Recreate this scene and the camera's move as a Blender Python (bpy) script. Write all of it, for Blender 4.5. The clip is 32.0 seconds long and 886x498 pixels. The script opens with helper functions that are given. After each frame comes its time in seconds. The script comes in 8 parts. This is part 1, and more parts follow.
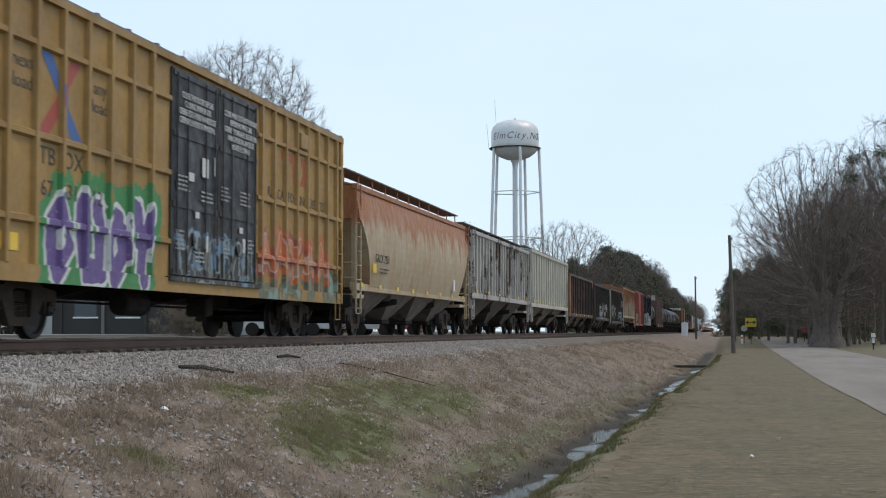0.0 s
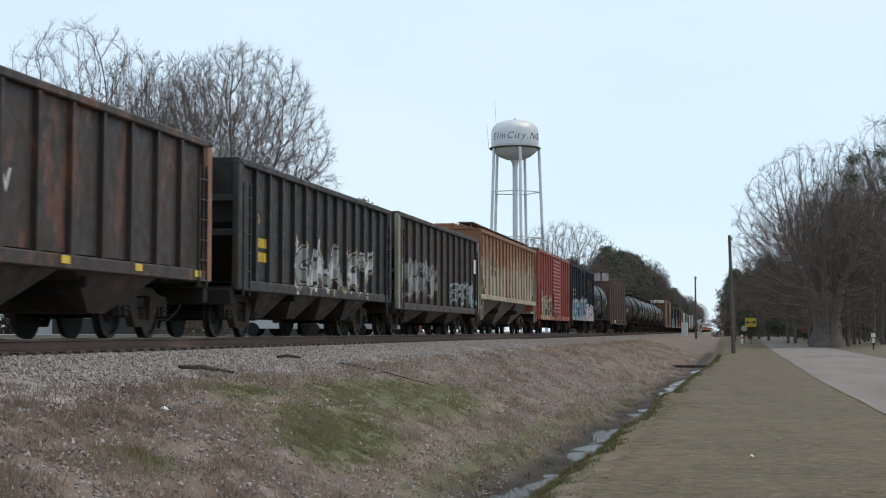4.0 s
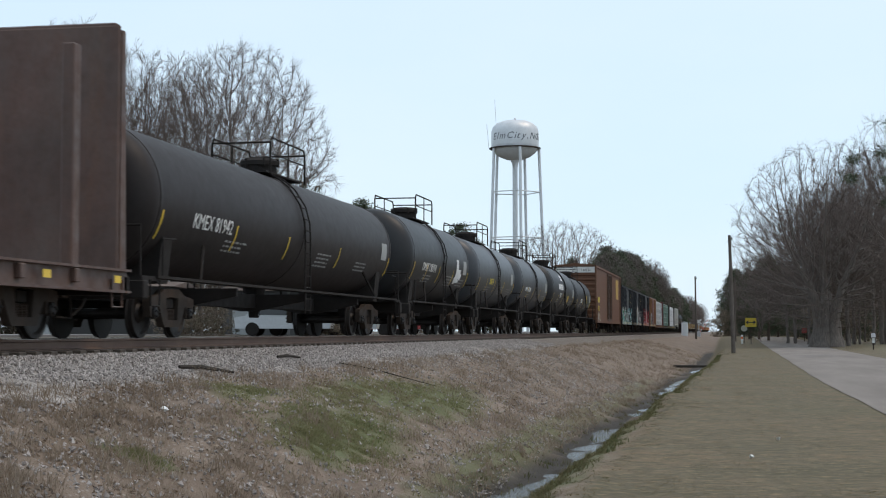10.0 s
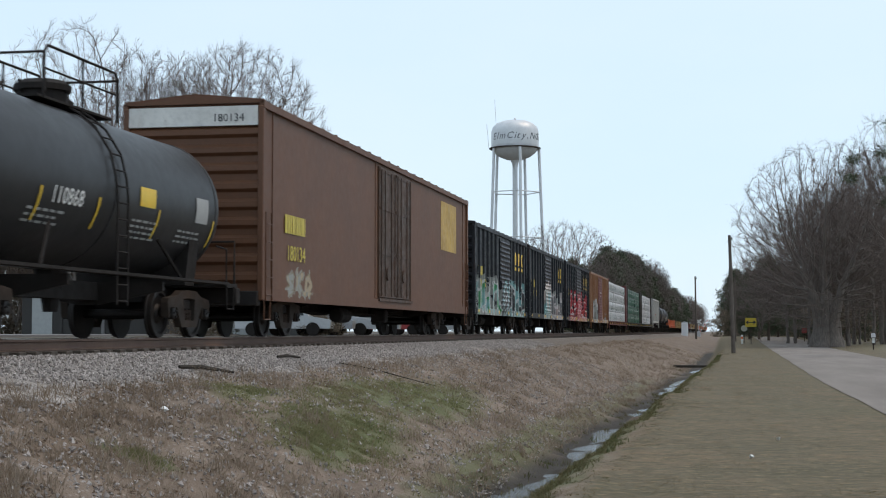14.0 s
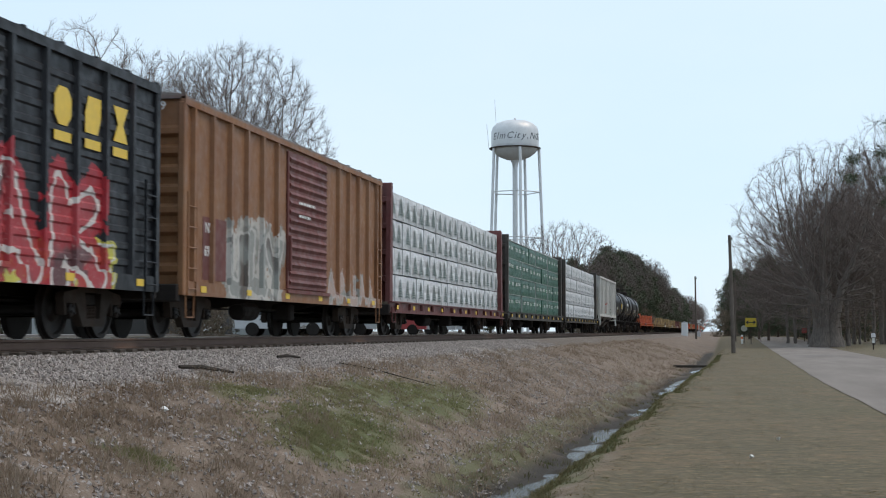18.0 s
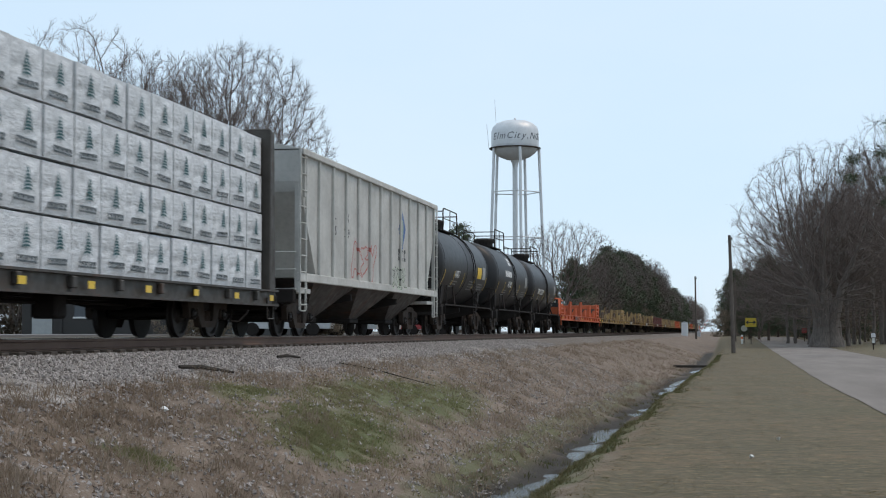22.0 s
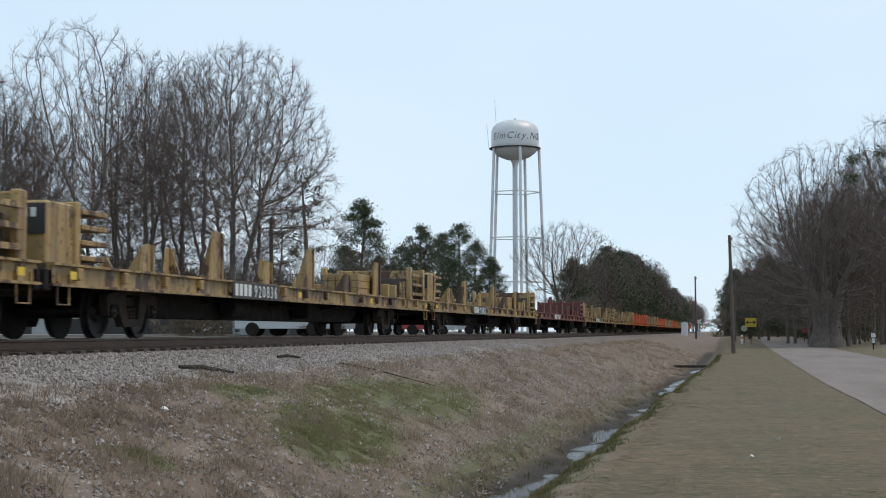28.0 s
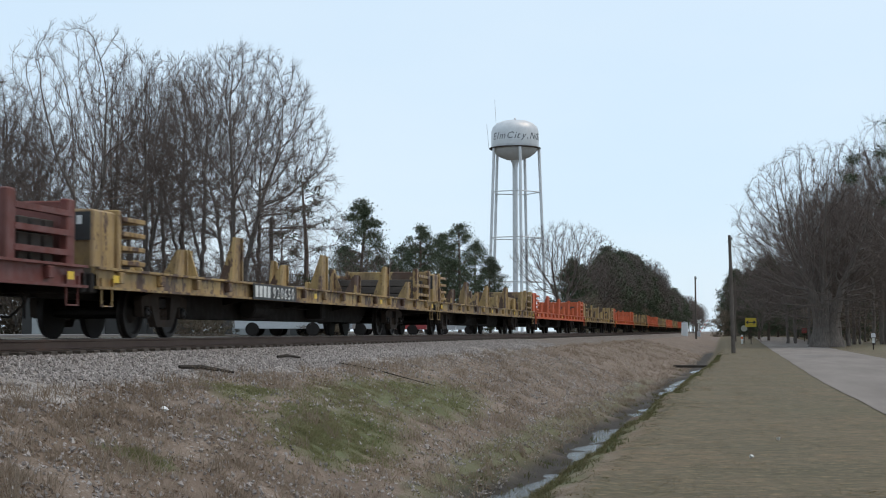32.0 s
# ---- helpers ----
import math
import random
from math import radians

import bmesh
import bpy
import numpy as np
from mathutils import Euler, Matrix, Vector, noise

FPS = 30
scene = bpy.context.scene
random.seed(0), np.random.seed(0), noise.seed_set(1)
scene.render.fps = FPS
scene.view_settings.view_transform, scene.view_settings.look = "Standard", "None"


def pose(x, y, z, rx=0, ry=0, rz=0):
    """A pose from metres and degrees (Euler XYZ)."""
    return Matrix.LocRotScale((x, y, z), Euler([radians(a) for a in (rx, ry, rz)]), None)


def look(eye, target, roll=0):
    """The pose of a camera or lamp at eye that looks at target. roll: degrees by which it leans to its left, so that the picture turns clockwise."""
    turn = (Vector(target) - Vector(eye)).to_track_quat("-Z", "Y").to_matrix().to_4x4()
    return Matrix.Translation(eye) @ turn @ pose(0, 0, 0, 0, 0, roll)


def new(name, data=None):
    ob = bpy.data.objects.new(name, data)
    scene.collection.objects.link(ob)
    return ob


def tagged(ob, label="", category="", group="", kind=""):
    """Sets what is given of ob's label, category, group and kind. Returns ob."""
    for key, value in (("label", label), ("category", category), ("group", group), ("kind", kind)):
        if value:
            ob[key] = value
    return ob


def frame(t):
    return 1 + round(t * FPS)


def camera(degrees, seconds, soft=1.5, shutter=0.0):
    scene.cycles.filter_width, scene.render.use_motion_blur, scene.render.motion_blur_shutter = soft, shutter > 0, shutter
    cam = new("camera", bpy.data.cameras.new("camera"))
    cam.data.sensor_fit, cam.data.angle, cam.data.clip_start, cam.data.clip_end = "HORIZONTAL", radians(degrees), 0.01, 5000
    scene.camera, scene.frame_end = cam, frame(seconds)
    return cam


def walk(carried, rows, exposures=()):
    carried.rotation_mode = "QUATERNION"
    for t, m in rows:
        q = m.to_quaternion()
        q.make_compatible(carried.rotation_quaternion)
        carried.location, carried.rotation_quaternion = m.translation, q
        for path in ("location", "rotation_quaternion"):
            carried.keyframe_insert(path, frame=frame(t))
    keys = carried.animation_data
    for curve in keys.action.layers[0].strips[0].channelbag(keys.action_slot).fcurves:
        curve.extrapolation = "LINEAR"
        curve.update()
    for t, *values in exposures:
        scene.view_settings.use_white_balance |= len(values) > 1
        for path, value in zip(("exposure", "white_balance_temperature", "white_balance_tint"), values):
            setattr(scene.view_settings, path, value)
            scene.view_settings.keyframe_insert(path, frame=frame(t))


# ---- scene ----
import collections

# The plan: y runs along the track, x to the camera's side of it, z = 0 on the mown verge where the camera stands.
TRACK_X, RAIL_Z, SPEED, SECONDS = -11.3, 1.48, 20.4, 32.0
cam = camera(32.95, SECONDS, soft=1.05, shutter=0.14)
EYE = Vector((0.0, 0.0, 1.6))
YAW, TILT = radians(10.8), radians(3.15)
AIM = EYE + 50 * Vector((-math.sin(YAW) * math.cos(TILT), math.cos(YAW) * math.cos(TILT), math.sin(TILT)))
walk(cam, [(0.0, look(EYE, AIM)), (SECONDS, look(EYE, AIM))], exposures=[(0.0, 0.42, 6500, 10), (18.8, 0.42, 6500, 10), (20.8, 0.33, 6400, 10), (25.5, 0.33, 6410, 10), (27.5, 0.33, 6500, 10), (SECONDS, 0.33, 6500, 10)])

# ---- daylight: a pale sky under thin high haze ----
SUN_FROM = Vector((0.46, 0.12, 0.88)).normalized()
world = bpy.data.worlds.new("hazy_sky")
scene.world = world
world.use_nodes = True
wn = world.node_tree
sky = wn.nodes.new("ShaderNodeTexSky")
sky.sky_type, sky.sun_disc = "NISHITA", False
sky.sun_elevation = math.asin(SUN_FROM.z)
sky.sun_rotation = math.atan2(SUN_FROM.x, SUN_FROM.y)
sky.air_density, sky.dust_density, sky.ozone_density = 1.0, 0.6, 1.2
haze = wn.nodes.new("ShaderNodeMix")
haze.data_type, haze.inputs["Factor"].default_value = "RGBA", 0.88
veil, streaks, drift = wn.nodes.new("ShaderNodeMix"), wn.nodes.new("ShaderNodeTexNoise"), wn.nodes.new("ShaderNodeMapping")
drift.inputs["Scale"].default_value = (1.0, 1.0, 2.6)
streaks.inputs["Scale"].default_value, streaks.inputs["Detail"].default_value = 2.6, 5.0
veil.data_type = "RGBA"
veil.inputs[6].default_value, veil.inputs[7].default_value = (3.75, 5.0, 6.2, 1.0), (5.0, 5.65, 6.15, 1.0)
wn.links.new(wn.nodes.new("ShaderNodeTexCoord").outputs["Generated"], drift.inputs["Vector"])
wn.links.new(drift.outputs[0], streaks.inputs["Vector"])
wn.links.new(streaks.outputs["Fac"], veil.inputs["Factor"])
wn.links.new(veil.outputs[2], haze.inputs[7])
wn.links.new(sky.outputs["Color"], haze.inputs[6])
wn.links.new(haze.outputs[2], wn.nodes["Background"].inputs["Color"])
wn.nodes["Background"].inputs["Strength"].default_value = 0.13
sun = new("sun", bpy.data.lights.new("sun", "SUN"))
sun.data.energy, sun.data.angle, sun.data.color = 0.98, radians(16), (1.0, 0.80, 0.62)
sun.matrix_world = look(SUN_FROM * 100, (0, 0, 0))


# ---- materials ----
class Nodes:
    """A small writer of node trees."""

    def __init__(self, name, rough=0.7, metal=0.0):
        self.mat = bpy.data.materials.new(name)
        self.mat.use_nodes = True
        self.tree = self.mat.node_tree
        self.bsdf = self.tree.nodes["Principled BSDF"]
        self.bsdf.inputs["Roughness"].default_value = rough
        self.bsdf.inputs["Metallic"].default_value = metal
        self.at = self.tree.nodes.new("ShaderNodeTexCoord").outputs["Object"]

    def put(self, socket, value):
        if isinstance(value, bpy.types.NodeSocket):
            self.tree.links.new(value, socket)
        elif isinstance(value, (tuple, list)) and len(value) == 3 and socket.type == "RGBA":
            socket.default_value = (*value, 1.0)
        else:
            socket.default_value = value

    def math(self, op, a, b=0.0, clamp=False):
        n = self.tree.nodes.new("ShaderNodeMath")
        n.operation, n.use_clamp = op, clamp
        self.put(n.inputs[0], a)
        self.put(n.inputs[1], b)
        return n.outputs[0]

    def span(self, value, a, b, c=0.0, d=1.0):
        n = self.tree.nodes.new("ShaderNodeMapRange")
        for i, v in enumerate((value, a, b, c, d)):
            self.put(n.inputs[i], v)
        return n.outputs[0]

    def mix(self, fac, a, b, blend="MIX"):
        n = self.tree.nodes.new("ShaderNodeMix")
        n.data_type, n.blend_type = "RGBA", blend
        self.put(n.inputs["Factor"], fac)
        self.put(n.inputs[6], a)
        self.put(n.inputs[7], b)
        return n.outputs[2]

    def scaled(self, scale, shift=(0, 0, 0)):
        n = self.tree.nodes.new("ShaderNodeMapping")
        self.put(n.inputs["Vector"], self.at)
        n.inputs["Scale"].default_value, n.inputs["Location"].default_value = scale, shift
        return n.outputs[0]

    def noise(self, scale, detail=4.0, vector=None, rough=0.6):
        n = self.tree.nodes.new("ShaderNodeTexNoise")
        self.put(n.inputs["Vector"], vector or self.at)
        n.inputs["Scale"].default_value, n.inputs["Detail"].default_value = scale, detail
        n.inputs["Roughness"].default_value = rough
        return n.outputs["Fac"]

    def cells(self, scale, vector=None):
        n = self.tree.nodes.new("ShaderNodeTexVoronoi")
        self.put(n.inputs["Vector"], vector or self.at)
        n.inputs["Scale"].default_value = scale
        return n

    def xyz(self):
        n = self.tree.nodes.new("ShaderNodeSeparateXYZ")
        self.put(n.inputs[0], self.at)
        return n.outputs

    def chance(self):
        return self.tree.nodes.new("ShaderNodeObjectInfo").outputs["Random"]

    def island(self):
        return self.tree.nodes.new("ShaderNodeNewGeometry").outputs["Random Per Island"]

    def bump(self, height, depth, strength=1.0):
        n = self.tree.nodes.new("ShaderNodeBump")
        n.inputs["Strength"].default_value, n.inputs["Distance"].default_value = strength, depth
        self.put(n.inputs["Height"], height)
        self.put(self.bsdf.inputs["Normal"], n.outputs[0])

    def done(self, color, rough=None):
        self.put(self.bsdf.inputs["Base Color"], color)
        if rough is not None:
            self.put(self.bsdf.inputs["Roughness"], rough)
        return self.mat


RUST = (0.13, 0.045, 0.018)


# strokes of sprayed letter forms, in a unit box
GLYPHS = [((0.15, 0.9, 0.15, 0.1), (0.15, 0.1, 0.85, 0.1), (0.85, 0.1, 0.85, 0.95)), ((0.2, 0.1, 0.15, 0.7), (0.15, 0.7, 0.55, 0.95), (0.55, 0.95, 0.85, 0.5), (0.85, 0.5, 0.2, 0.1)),
          ((0.1, 0.95, 0.5, 0.5), (0.9, 0.95, 0.5, 0.5), (0.5, 0.5, 0.4, 0.05)), ((0.85, 0.85, 0.2, 0.75), (0.2, 0.75, 0.8, 0.35), (0.8, 0.35, 0.15, 0.1)),
          ((0.1, 0.1, 0.45, 0.95), (0.45, 0.95, 0.9, 0.1), (0.3, 0.4, 0.7, 0.4)), ((0.2, 0.05, 0.2, 0.95), (0.2, 0.55, 0.85, 0.9), (0.3, 0.5, 0.9, 0.05))]


def sprayed(w, col, y, z, y0, y1, z0, z1, fills, edge, forms):
    """A sprayed piece over a coat: a rough coloured ground, fat outlined letter forms on it, drips and thin spots."""
    high = z1 - z0
    seed = random.Random(int((y0 + y1) * 37 + z1 * 11) + len(w.mat.name))
    wob = w.math("MULTIPLY", w.math("SUBTRACT", w.noise(1.9 / high, 3), 0.5), 0.34 * high)
    yy, zz = w.math("ADD", y, wob), w.math("ADD", z, wob)
    vec = w.tree.nodes.new("ShaderNodeCombineXYZ")
    w.put(vec.inputs[1], yy)
    w.put(vec.inputs[2], zz)
    at = vec.outputs[0]

    def vmath(op, p, q):
        n = w.tree.nodes.new("ShaderNodeVectorMath")
        n.operation = op
        w.put(n.inputs[0], p)
        if op == "SCALE":
            w.put(n.inputs[3], q)
        elif op != "LENGTH":
            if isinstance(q, bpy.types.NodeSocket):
                w.put(n.inputs[1], q)
            else:
                n.inputs[1].default_value = q
        return n.outputs["Value"] if op in ("LENGTH", "DOT_PRODUCT") else n.outputs["Vector"]

    n = max(2, min(5, round((y1 - y0) / (0.85 * high))))
    if isinstance(forms, tuple):
        n = len(forms)
    wide = (y1 - y0) / n
    near = None
    for k in range(n):
        for a, b, c, d in GLYPHS[forms[k] if isinstance(forms, tuple) else seed.randrange(len(GLYPHS))]:
            p = Vector((0, y0 + (k + 0.08 + 0.84 * a) * wide, z0 + high * (0.10 + 0.8 * b + 0.05 * (k % 2))))
            q = Vector((0, y0 + (k + 0.08 + 0.84 * c) * wide, z0 + high * (0.10 + 0.8 * d + 0.05 * (k % 2))))
            e = q - p
            rel = vmath("SUBTRACT", at, tuple(p))
            t = w.math("MULTIPLY", vmath("DOT_PRODUCT", rel, tuple(e)), 1.0 / e.length_squared, True)
            off = vmath("LENGTH", vmath("SUBTRACT", rel, vmath("SCALE", tuple(e), t)), 0)
            near = off if near is None else w.math("MINIMUM", near, off)
    spread = (0.30 if len(fills) > 3 else 0.22) * high
    ground = w.math("LESS_THAN", w.math("ADD", near, w.math("MULTIPLY", w.math("SUBTRACT", w.noise(4.5 / high, 4), 0.5), 0.5 * high)), spread)
    thin = w.span(w.noise(15, 3), 0.28, 0.40, 0.35, 0.95)
    base = w.mix(w.span(w.noise(1.6, 3), 0.45, 0.52), fills[1], fills[-1])
    col = w.mix(w.math("MULTIPLY", ground, thin), col, base)
    stroke = 0.115 * high
    col = w.mix(w.math("MULTIPLY", w.math("LESS_THAN", near, stroke * 1.42), thin), col, edge)
    letter = w.mix(w.span(w.noise(1.3 / high, 2), 0.5, 0.56), fills[0], fills[2 % len(fills)])
    return w.mix(w.math("MULTIPLY", w.math("LESS_THAN", near, stroke), thin), col, letter)


def paint(name, color, rust=0.3, streak=0.5, grime=0.35, rough=0.6, metal=0.0, rust_color=RUST, faded=None, tags=(), high=None, dust_color=(0.12, 0.10, 0.085), gloss=0.5, peel=0.0, dents=0.22):
    """Weathered car paint: fading in patches, runs of rust, dust, and sprayed pieces (tags). high: (z0, z1, more rust) along the top edge."""
    w = Nodes(name, rough, metal)
    w.bsdf.inputs["Specular IOR Level"].default_value = gloss
    x, y, z = w.xyz()
    pale = faded or tuple(min(1.0, c * 1.35 + 0.25 * min(0.1, c)) for c in color)
    col = w.mix(w.span(w.noise(0.7, 5), 0.35, 0.7), color, pale)
    col = w.mix(w.math("MULTIPLY", w.span(w.noise(9, 6), 0.45, 0.75), 0.35), col, tuple(c * 0.6 for c in color))
    col = w.mix(w.math("MULTIPLY", w.chance(), 0.18), col, tuple(c * 0.55 for c in color))
    for y0, y1, z0, z1, fills, edge, size in tags:
        col = sprayed(w, col, y, z, y0, y1, z0, z1, fills, edge, size)
    if peel:
        flakes = w.math("ADD", w.noise(1.0, 9, w.scaled((1.0, 1.15, 0.42), (5, 3, 1)), 0.68), w.math("MULTIPLY", w.noise(9, 5), 0.12))
        col = w.mix(w.span(flakes, 0.66 - 0.12 * peel, 0.68 - 0.12 * peel), col, w.mix(w.noise(12, 4), rust_color, tuple(v * 1.9 for v in rust_color)))
    runs = w.noise(1.0, 7, w.scaled((1.4, 3.6, 0.32)), 0.7)
    amount = w.span(runs, 0.62 - 0.25 * rust, 0.82 - 0.2 * rust, 0.0, streak)
    if high:
        edge = w.math("MULTIPLY", w.span(z, high[0], high[1]), high[2])
        low = w.noise(1.0, 6, w.scaled((2.0, 2.2, 0.5), (3, 1, 0)), 0.7)
        amount = w.math("ADD", amount, w.span(w.math("ADD", low, w.math("MULTIPLY", edge, 0.42)), 0.70, 0.82, 0.0, 0.85), True)
    col = w.mix(amount, col, w.mix(w.noise(22, 3), rust_color, tuple(min(1, c * k) for c, k in zip(rust_color, (1.9, 1.75, 1.6)))))
    spots = w.span(w.noise(5.5, 8, None, 0.72), 0.66 - 0.12 * rust, 0.74 - 0.1 * rust, 0.0, 0.8 * min(1.0, rust * 2))
    col = w.mix(spots, col, rust_color)
    dust = w.math("MULTIPLY", w.span(w.noise(1.3, 6, w.scaled((1, 1, 0.5), (7, 0, 2))), 0.4, 0.75), grime)
    col = w.mix(dust, col, dust_color)
    w.bump(w.math("ADD", w.noise(2.4, 3), w.math("MULTIPLY", w.noise(45, 3), 0.03)), 0.02, dents)
    vary = 0.15 if dents > 0.1 else 0.03
    return w.done(col, w.span(w.noise(4, 4), 0.3, 0.7, max(0.2, rough - vary), min(1.0, rough + vary * 1.3)))


def rough_stuff(name, a, b, scale, rough=0.85, depth=0.01, fine=9.0, metal=0.0):
    """Two colours in patches with a fine grain and relief."""
    w = Nodes(name, rough, metal)
    col = w.mix(w.span(w.noise(scale, 6), 0.35, 0.68), a, b)
    col = w.mix(w.math("MULTIPLY", w.noise(scale * fine, 4), 0.5), col, tuple(c * 0.55 for c in a))
    col = w.mix(w.math("MULTIPLY", w.chance(), 0.3), col, b)
    w.bump(w.noise(scale * fine, 5), depth, 0.6)
    return w.done(col)


def plain(name, color, rough=0.6, metal=0.0):
    w = Nodes(name, rough, metal)
    worn = w.span(w.noise(7, 6), 0.35, 0.8, 0.0, 0.45)
    return w.done(w.mix(worn, color, tuple(c * 0.6 + 0.03 for c in color)))


IRON = paint("grimy_iron", (0.040, 0.031, 0.0255), 0.35, 0.5, 0.4, 0.8, rust_color=(0.060, 0.033, 0.022), dust_color=(0.058, 0.047, 0.040), gloss=0.12)
UNDER = paint("dark_underframe", (0.020, 0.0172, 0.016), 0.2, 0.4, 0.4, 0.85, rust_color=(0.032, 0.021, 0.015), dust_color=(0.034, 0.028, 0.024), gloss=0.15)
TREAD = rough_stuff("worn_wheel_steel", (0.013, 0.010, 0.009), (0.036, 0.029, 0.025), 4, 0.6, 0.003, metal=0.4)
BRIGHT = rough_stuff("polished_steel", (0.45, 0.44, 0.43), (0.6, 0.58, 0.56), 5, 0.28, 0.001, metal=1.0)
WHITE = plain("white_stencil", (0.72, 0.72, 0.70))
BLACK = plain("black_stencil", (0.03, 0.03, 0.03))
YELLOW = plain("yellow_reflector", (0.75, 0.50, 0.03), 0.45)
AMBER = plain("faded_yellow_lettering", (0.62, 0.50, 0.08))
GREY_PRINT = plain("dim_grey_stencil", (0.34, 0.34, 0.33))
RED_PRINT = plain("faded_red_stencil", (0.35, 0.06, 0.04))
BLUE_PRINT = plain("faded_blue_stencil", (0.05, 0.12, 0.32))
TIMBER = rough_stuff("weathered_timber", (0.10, 0.075, 0.055), (0.20, 0.16, 0.12), 2.2, 0.9, 0.01)


# ---- mesh writing ----
class Form:
    """Collects vertices and faces for one mesh."""

    def __init__(self):
        self.v, self.f = [], []

    def add(self, pts, faces):
        n = len(self.v)
        self.v += [tuple(p) for p in pts]
        self.f += [tuple(i + n for i in f) for f in faces]
        return self

    def box(self, x0, x1, y0, y1, z0, z1, c=0.0):
        if c <= 0:
            return self.add([(x, y, z) for x in (x0, x1) for y in (y0, y1) for z in (z0, z1)],
                            [(0, 1, 3, 2), (4, 6, 7, 5), (0, 4, 5, 1), (2, 3, 7, 6), (0, 2, 6, 4), (1, 5, 7, 3)])
        ring = lambda a, b, d, e: [(a, b + c), (a, e - c), (a + c, e), (d - c, e), (d, e - c), (d, b + c), (d - c, b), (a + c, b)]
        layers = [(z0, c), (z0 + c, 0), (z1 - c, 0), (z1, c)]
        pts = []
        for z, s in layers:
            pts += [(x, y, z) for x, y in ring(x0 + s, y0 + s, x1 - s, y1 - s)]
        faces = [tuple(range(7, -1, -1)), tuple(range(24, 32))]
        for k in range(3):
            faces += [(8 * k + i, 8 * k + (i + 1) % 8, 8 * k + 8 + (i + 1) % 8, 8 * k + 8 + i) for i in range(8)]
        return self.add(pts, faces)

    def prism(self, axis, profile, a, b):
        """A closed outline pushed along an axis. axis y: outline (x, z); x: (y, z); z: (x, y)."""
        n = len(profile)
        place = {"y": lambda p, t: (p[0], t, p[1]), "x": lambda p, t: (t, p[0], p[1]), "z": lambda p, t: (p[0], p[1], t)}[axis]
        pts = [place(p, a) for p in profile] + [place(p, b) for p in profile]
        return self.add(pts, [tuple(range(n)), tuple(range(2 * n - 1, n - 1, -1))] + [(i, n + i, n + (i + 1) % n, (i + 1) % n) for i in range(n)])

    def lathe(self, axis, profile, center, n=16):
        """profile: (place along the axis, radius)."""
        pts, faces = [], []
        for t, r in profile:
            for k in range(n):
                a, b = r * math.cos(2 * math.pi * k / n), r * math.sin(2 * math.pi * k / n)
                p = {"x": (t, a, b), "y": (a, t, b), "z": (a, b, t)}[axis]
                pts.append((p[0] + center[0], p[1] + center[1], p[2] + center[2]))
        for i in range(len(profile) - 1):
            faces += [(i * n + k, i * n + (k + 1) % n, (i + 1) * n + (k + 1) % n, (i + 1) * n + k) for k in range(n)]
        faces += [tuple(range(n - 1, -1, -1)), tuple(range((len(profile) - 1) * n, len(profile) * n))]
        return self.add(pts, faces)

    def tube(self, points, radii, n=6):
        pts, faces = [], []
        points = [Vector(p) for p in points]
        if not isinstance(radii, (list, tuple)):
            radii = [radii] * len(points)
        for i, p in enumerate(points):
            d = (points[min(i + 1, len(points) - 1)] - points[max(i - 1, 0)]).normalized()
            u = d.cross(Vector((0.31, 0.17, 0.93)) if abs(d.z) < 0.9 else Vector((1, 0, 0))).normalized()
            v = d.cross(u)
            for k in range(n):
                a = 2 * math.pi * k / n
                pts.append(p + (u * math.cos(a) + v * math.sin(a)) * radii[i])
        for i in range(len(points) - 1):
            faces += [(i * n + k, i * n + (k + 1) % n, (i + 1) * n + (k + 1) % n, (i + 1) * n + k) for k in range(n)]
        faces += [tuple(range(n - 1, -1, -1)), tuple(range((len(points) - 1) * n, len(points) * n))]
        return self.add(pts, faces)

    def frustum(self, low, high, z0, z1):
        """low, high: (x0, x1, y0, y1)."""
        return self.add([(x, y, z0) for x in low[:2] for y in low[2:]] + [(x, y, z1) for x in high[:2] for y in high[2:]],
                        [(0, 1, 3, 2), (4, 6, 7, 5), (0, 2, 6, 4), (1, 5, 7, 3), (0, 4, 5, 1), (2, 3, 7, 6)])

    def mesh(self, name):
        me = bpy.data.meshes.new(name)
        me.from_pydata(self.v, [], self.f)
        return me


def part(name, form, material, parent, label="", smooth=False):
    """One mesh object under a thing or a part."""
    me = form if isinstance(form, bpy.types.Mesh) else form.mesh(name)
    if not me.materials:
        me.materials.append(material)
    if smooth:
        me.shade_smooth()
    ob = new(name, me)
    ob.parent = parent
    return tagged(ob, label)


def thing(name, label, category, group="", kind="", form=None, material=None, smooth=False):
    """A top-level thing: an Empty at its base, or one mesh."""
    me = None
    if form:
        me = form if isinstance(form, bpy.types.Mesh) else form.mesh(name)
        me.materials.append(material)
        if smooth:
            me.shade_smooth()
    return tagged(new(name, me), label, category, group, kind)


def letters(text, size, shear=0.0):
    """A mesh of the built-in font, flat in its own x and y, centred on x."""
    cu = bpy.data.curves.new("letters", "FONT")
    cu.body, cu.size, cu.align_x, cu.shear, cu.resolution_u, cu.extrude = text, size, "CENTER", shear, 2, 0.003
    ob = bpy.data.objects.new("letters", cu)
    me = bpy.data.meshes.new_from_object(ob)
    bpy.data.objects.remove(ob)
    return me


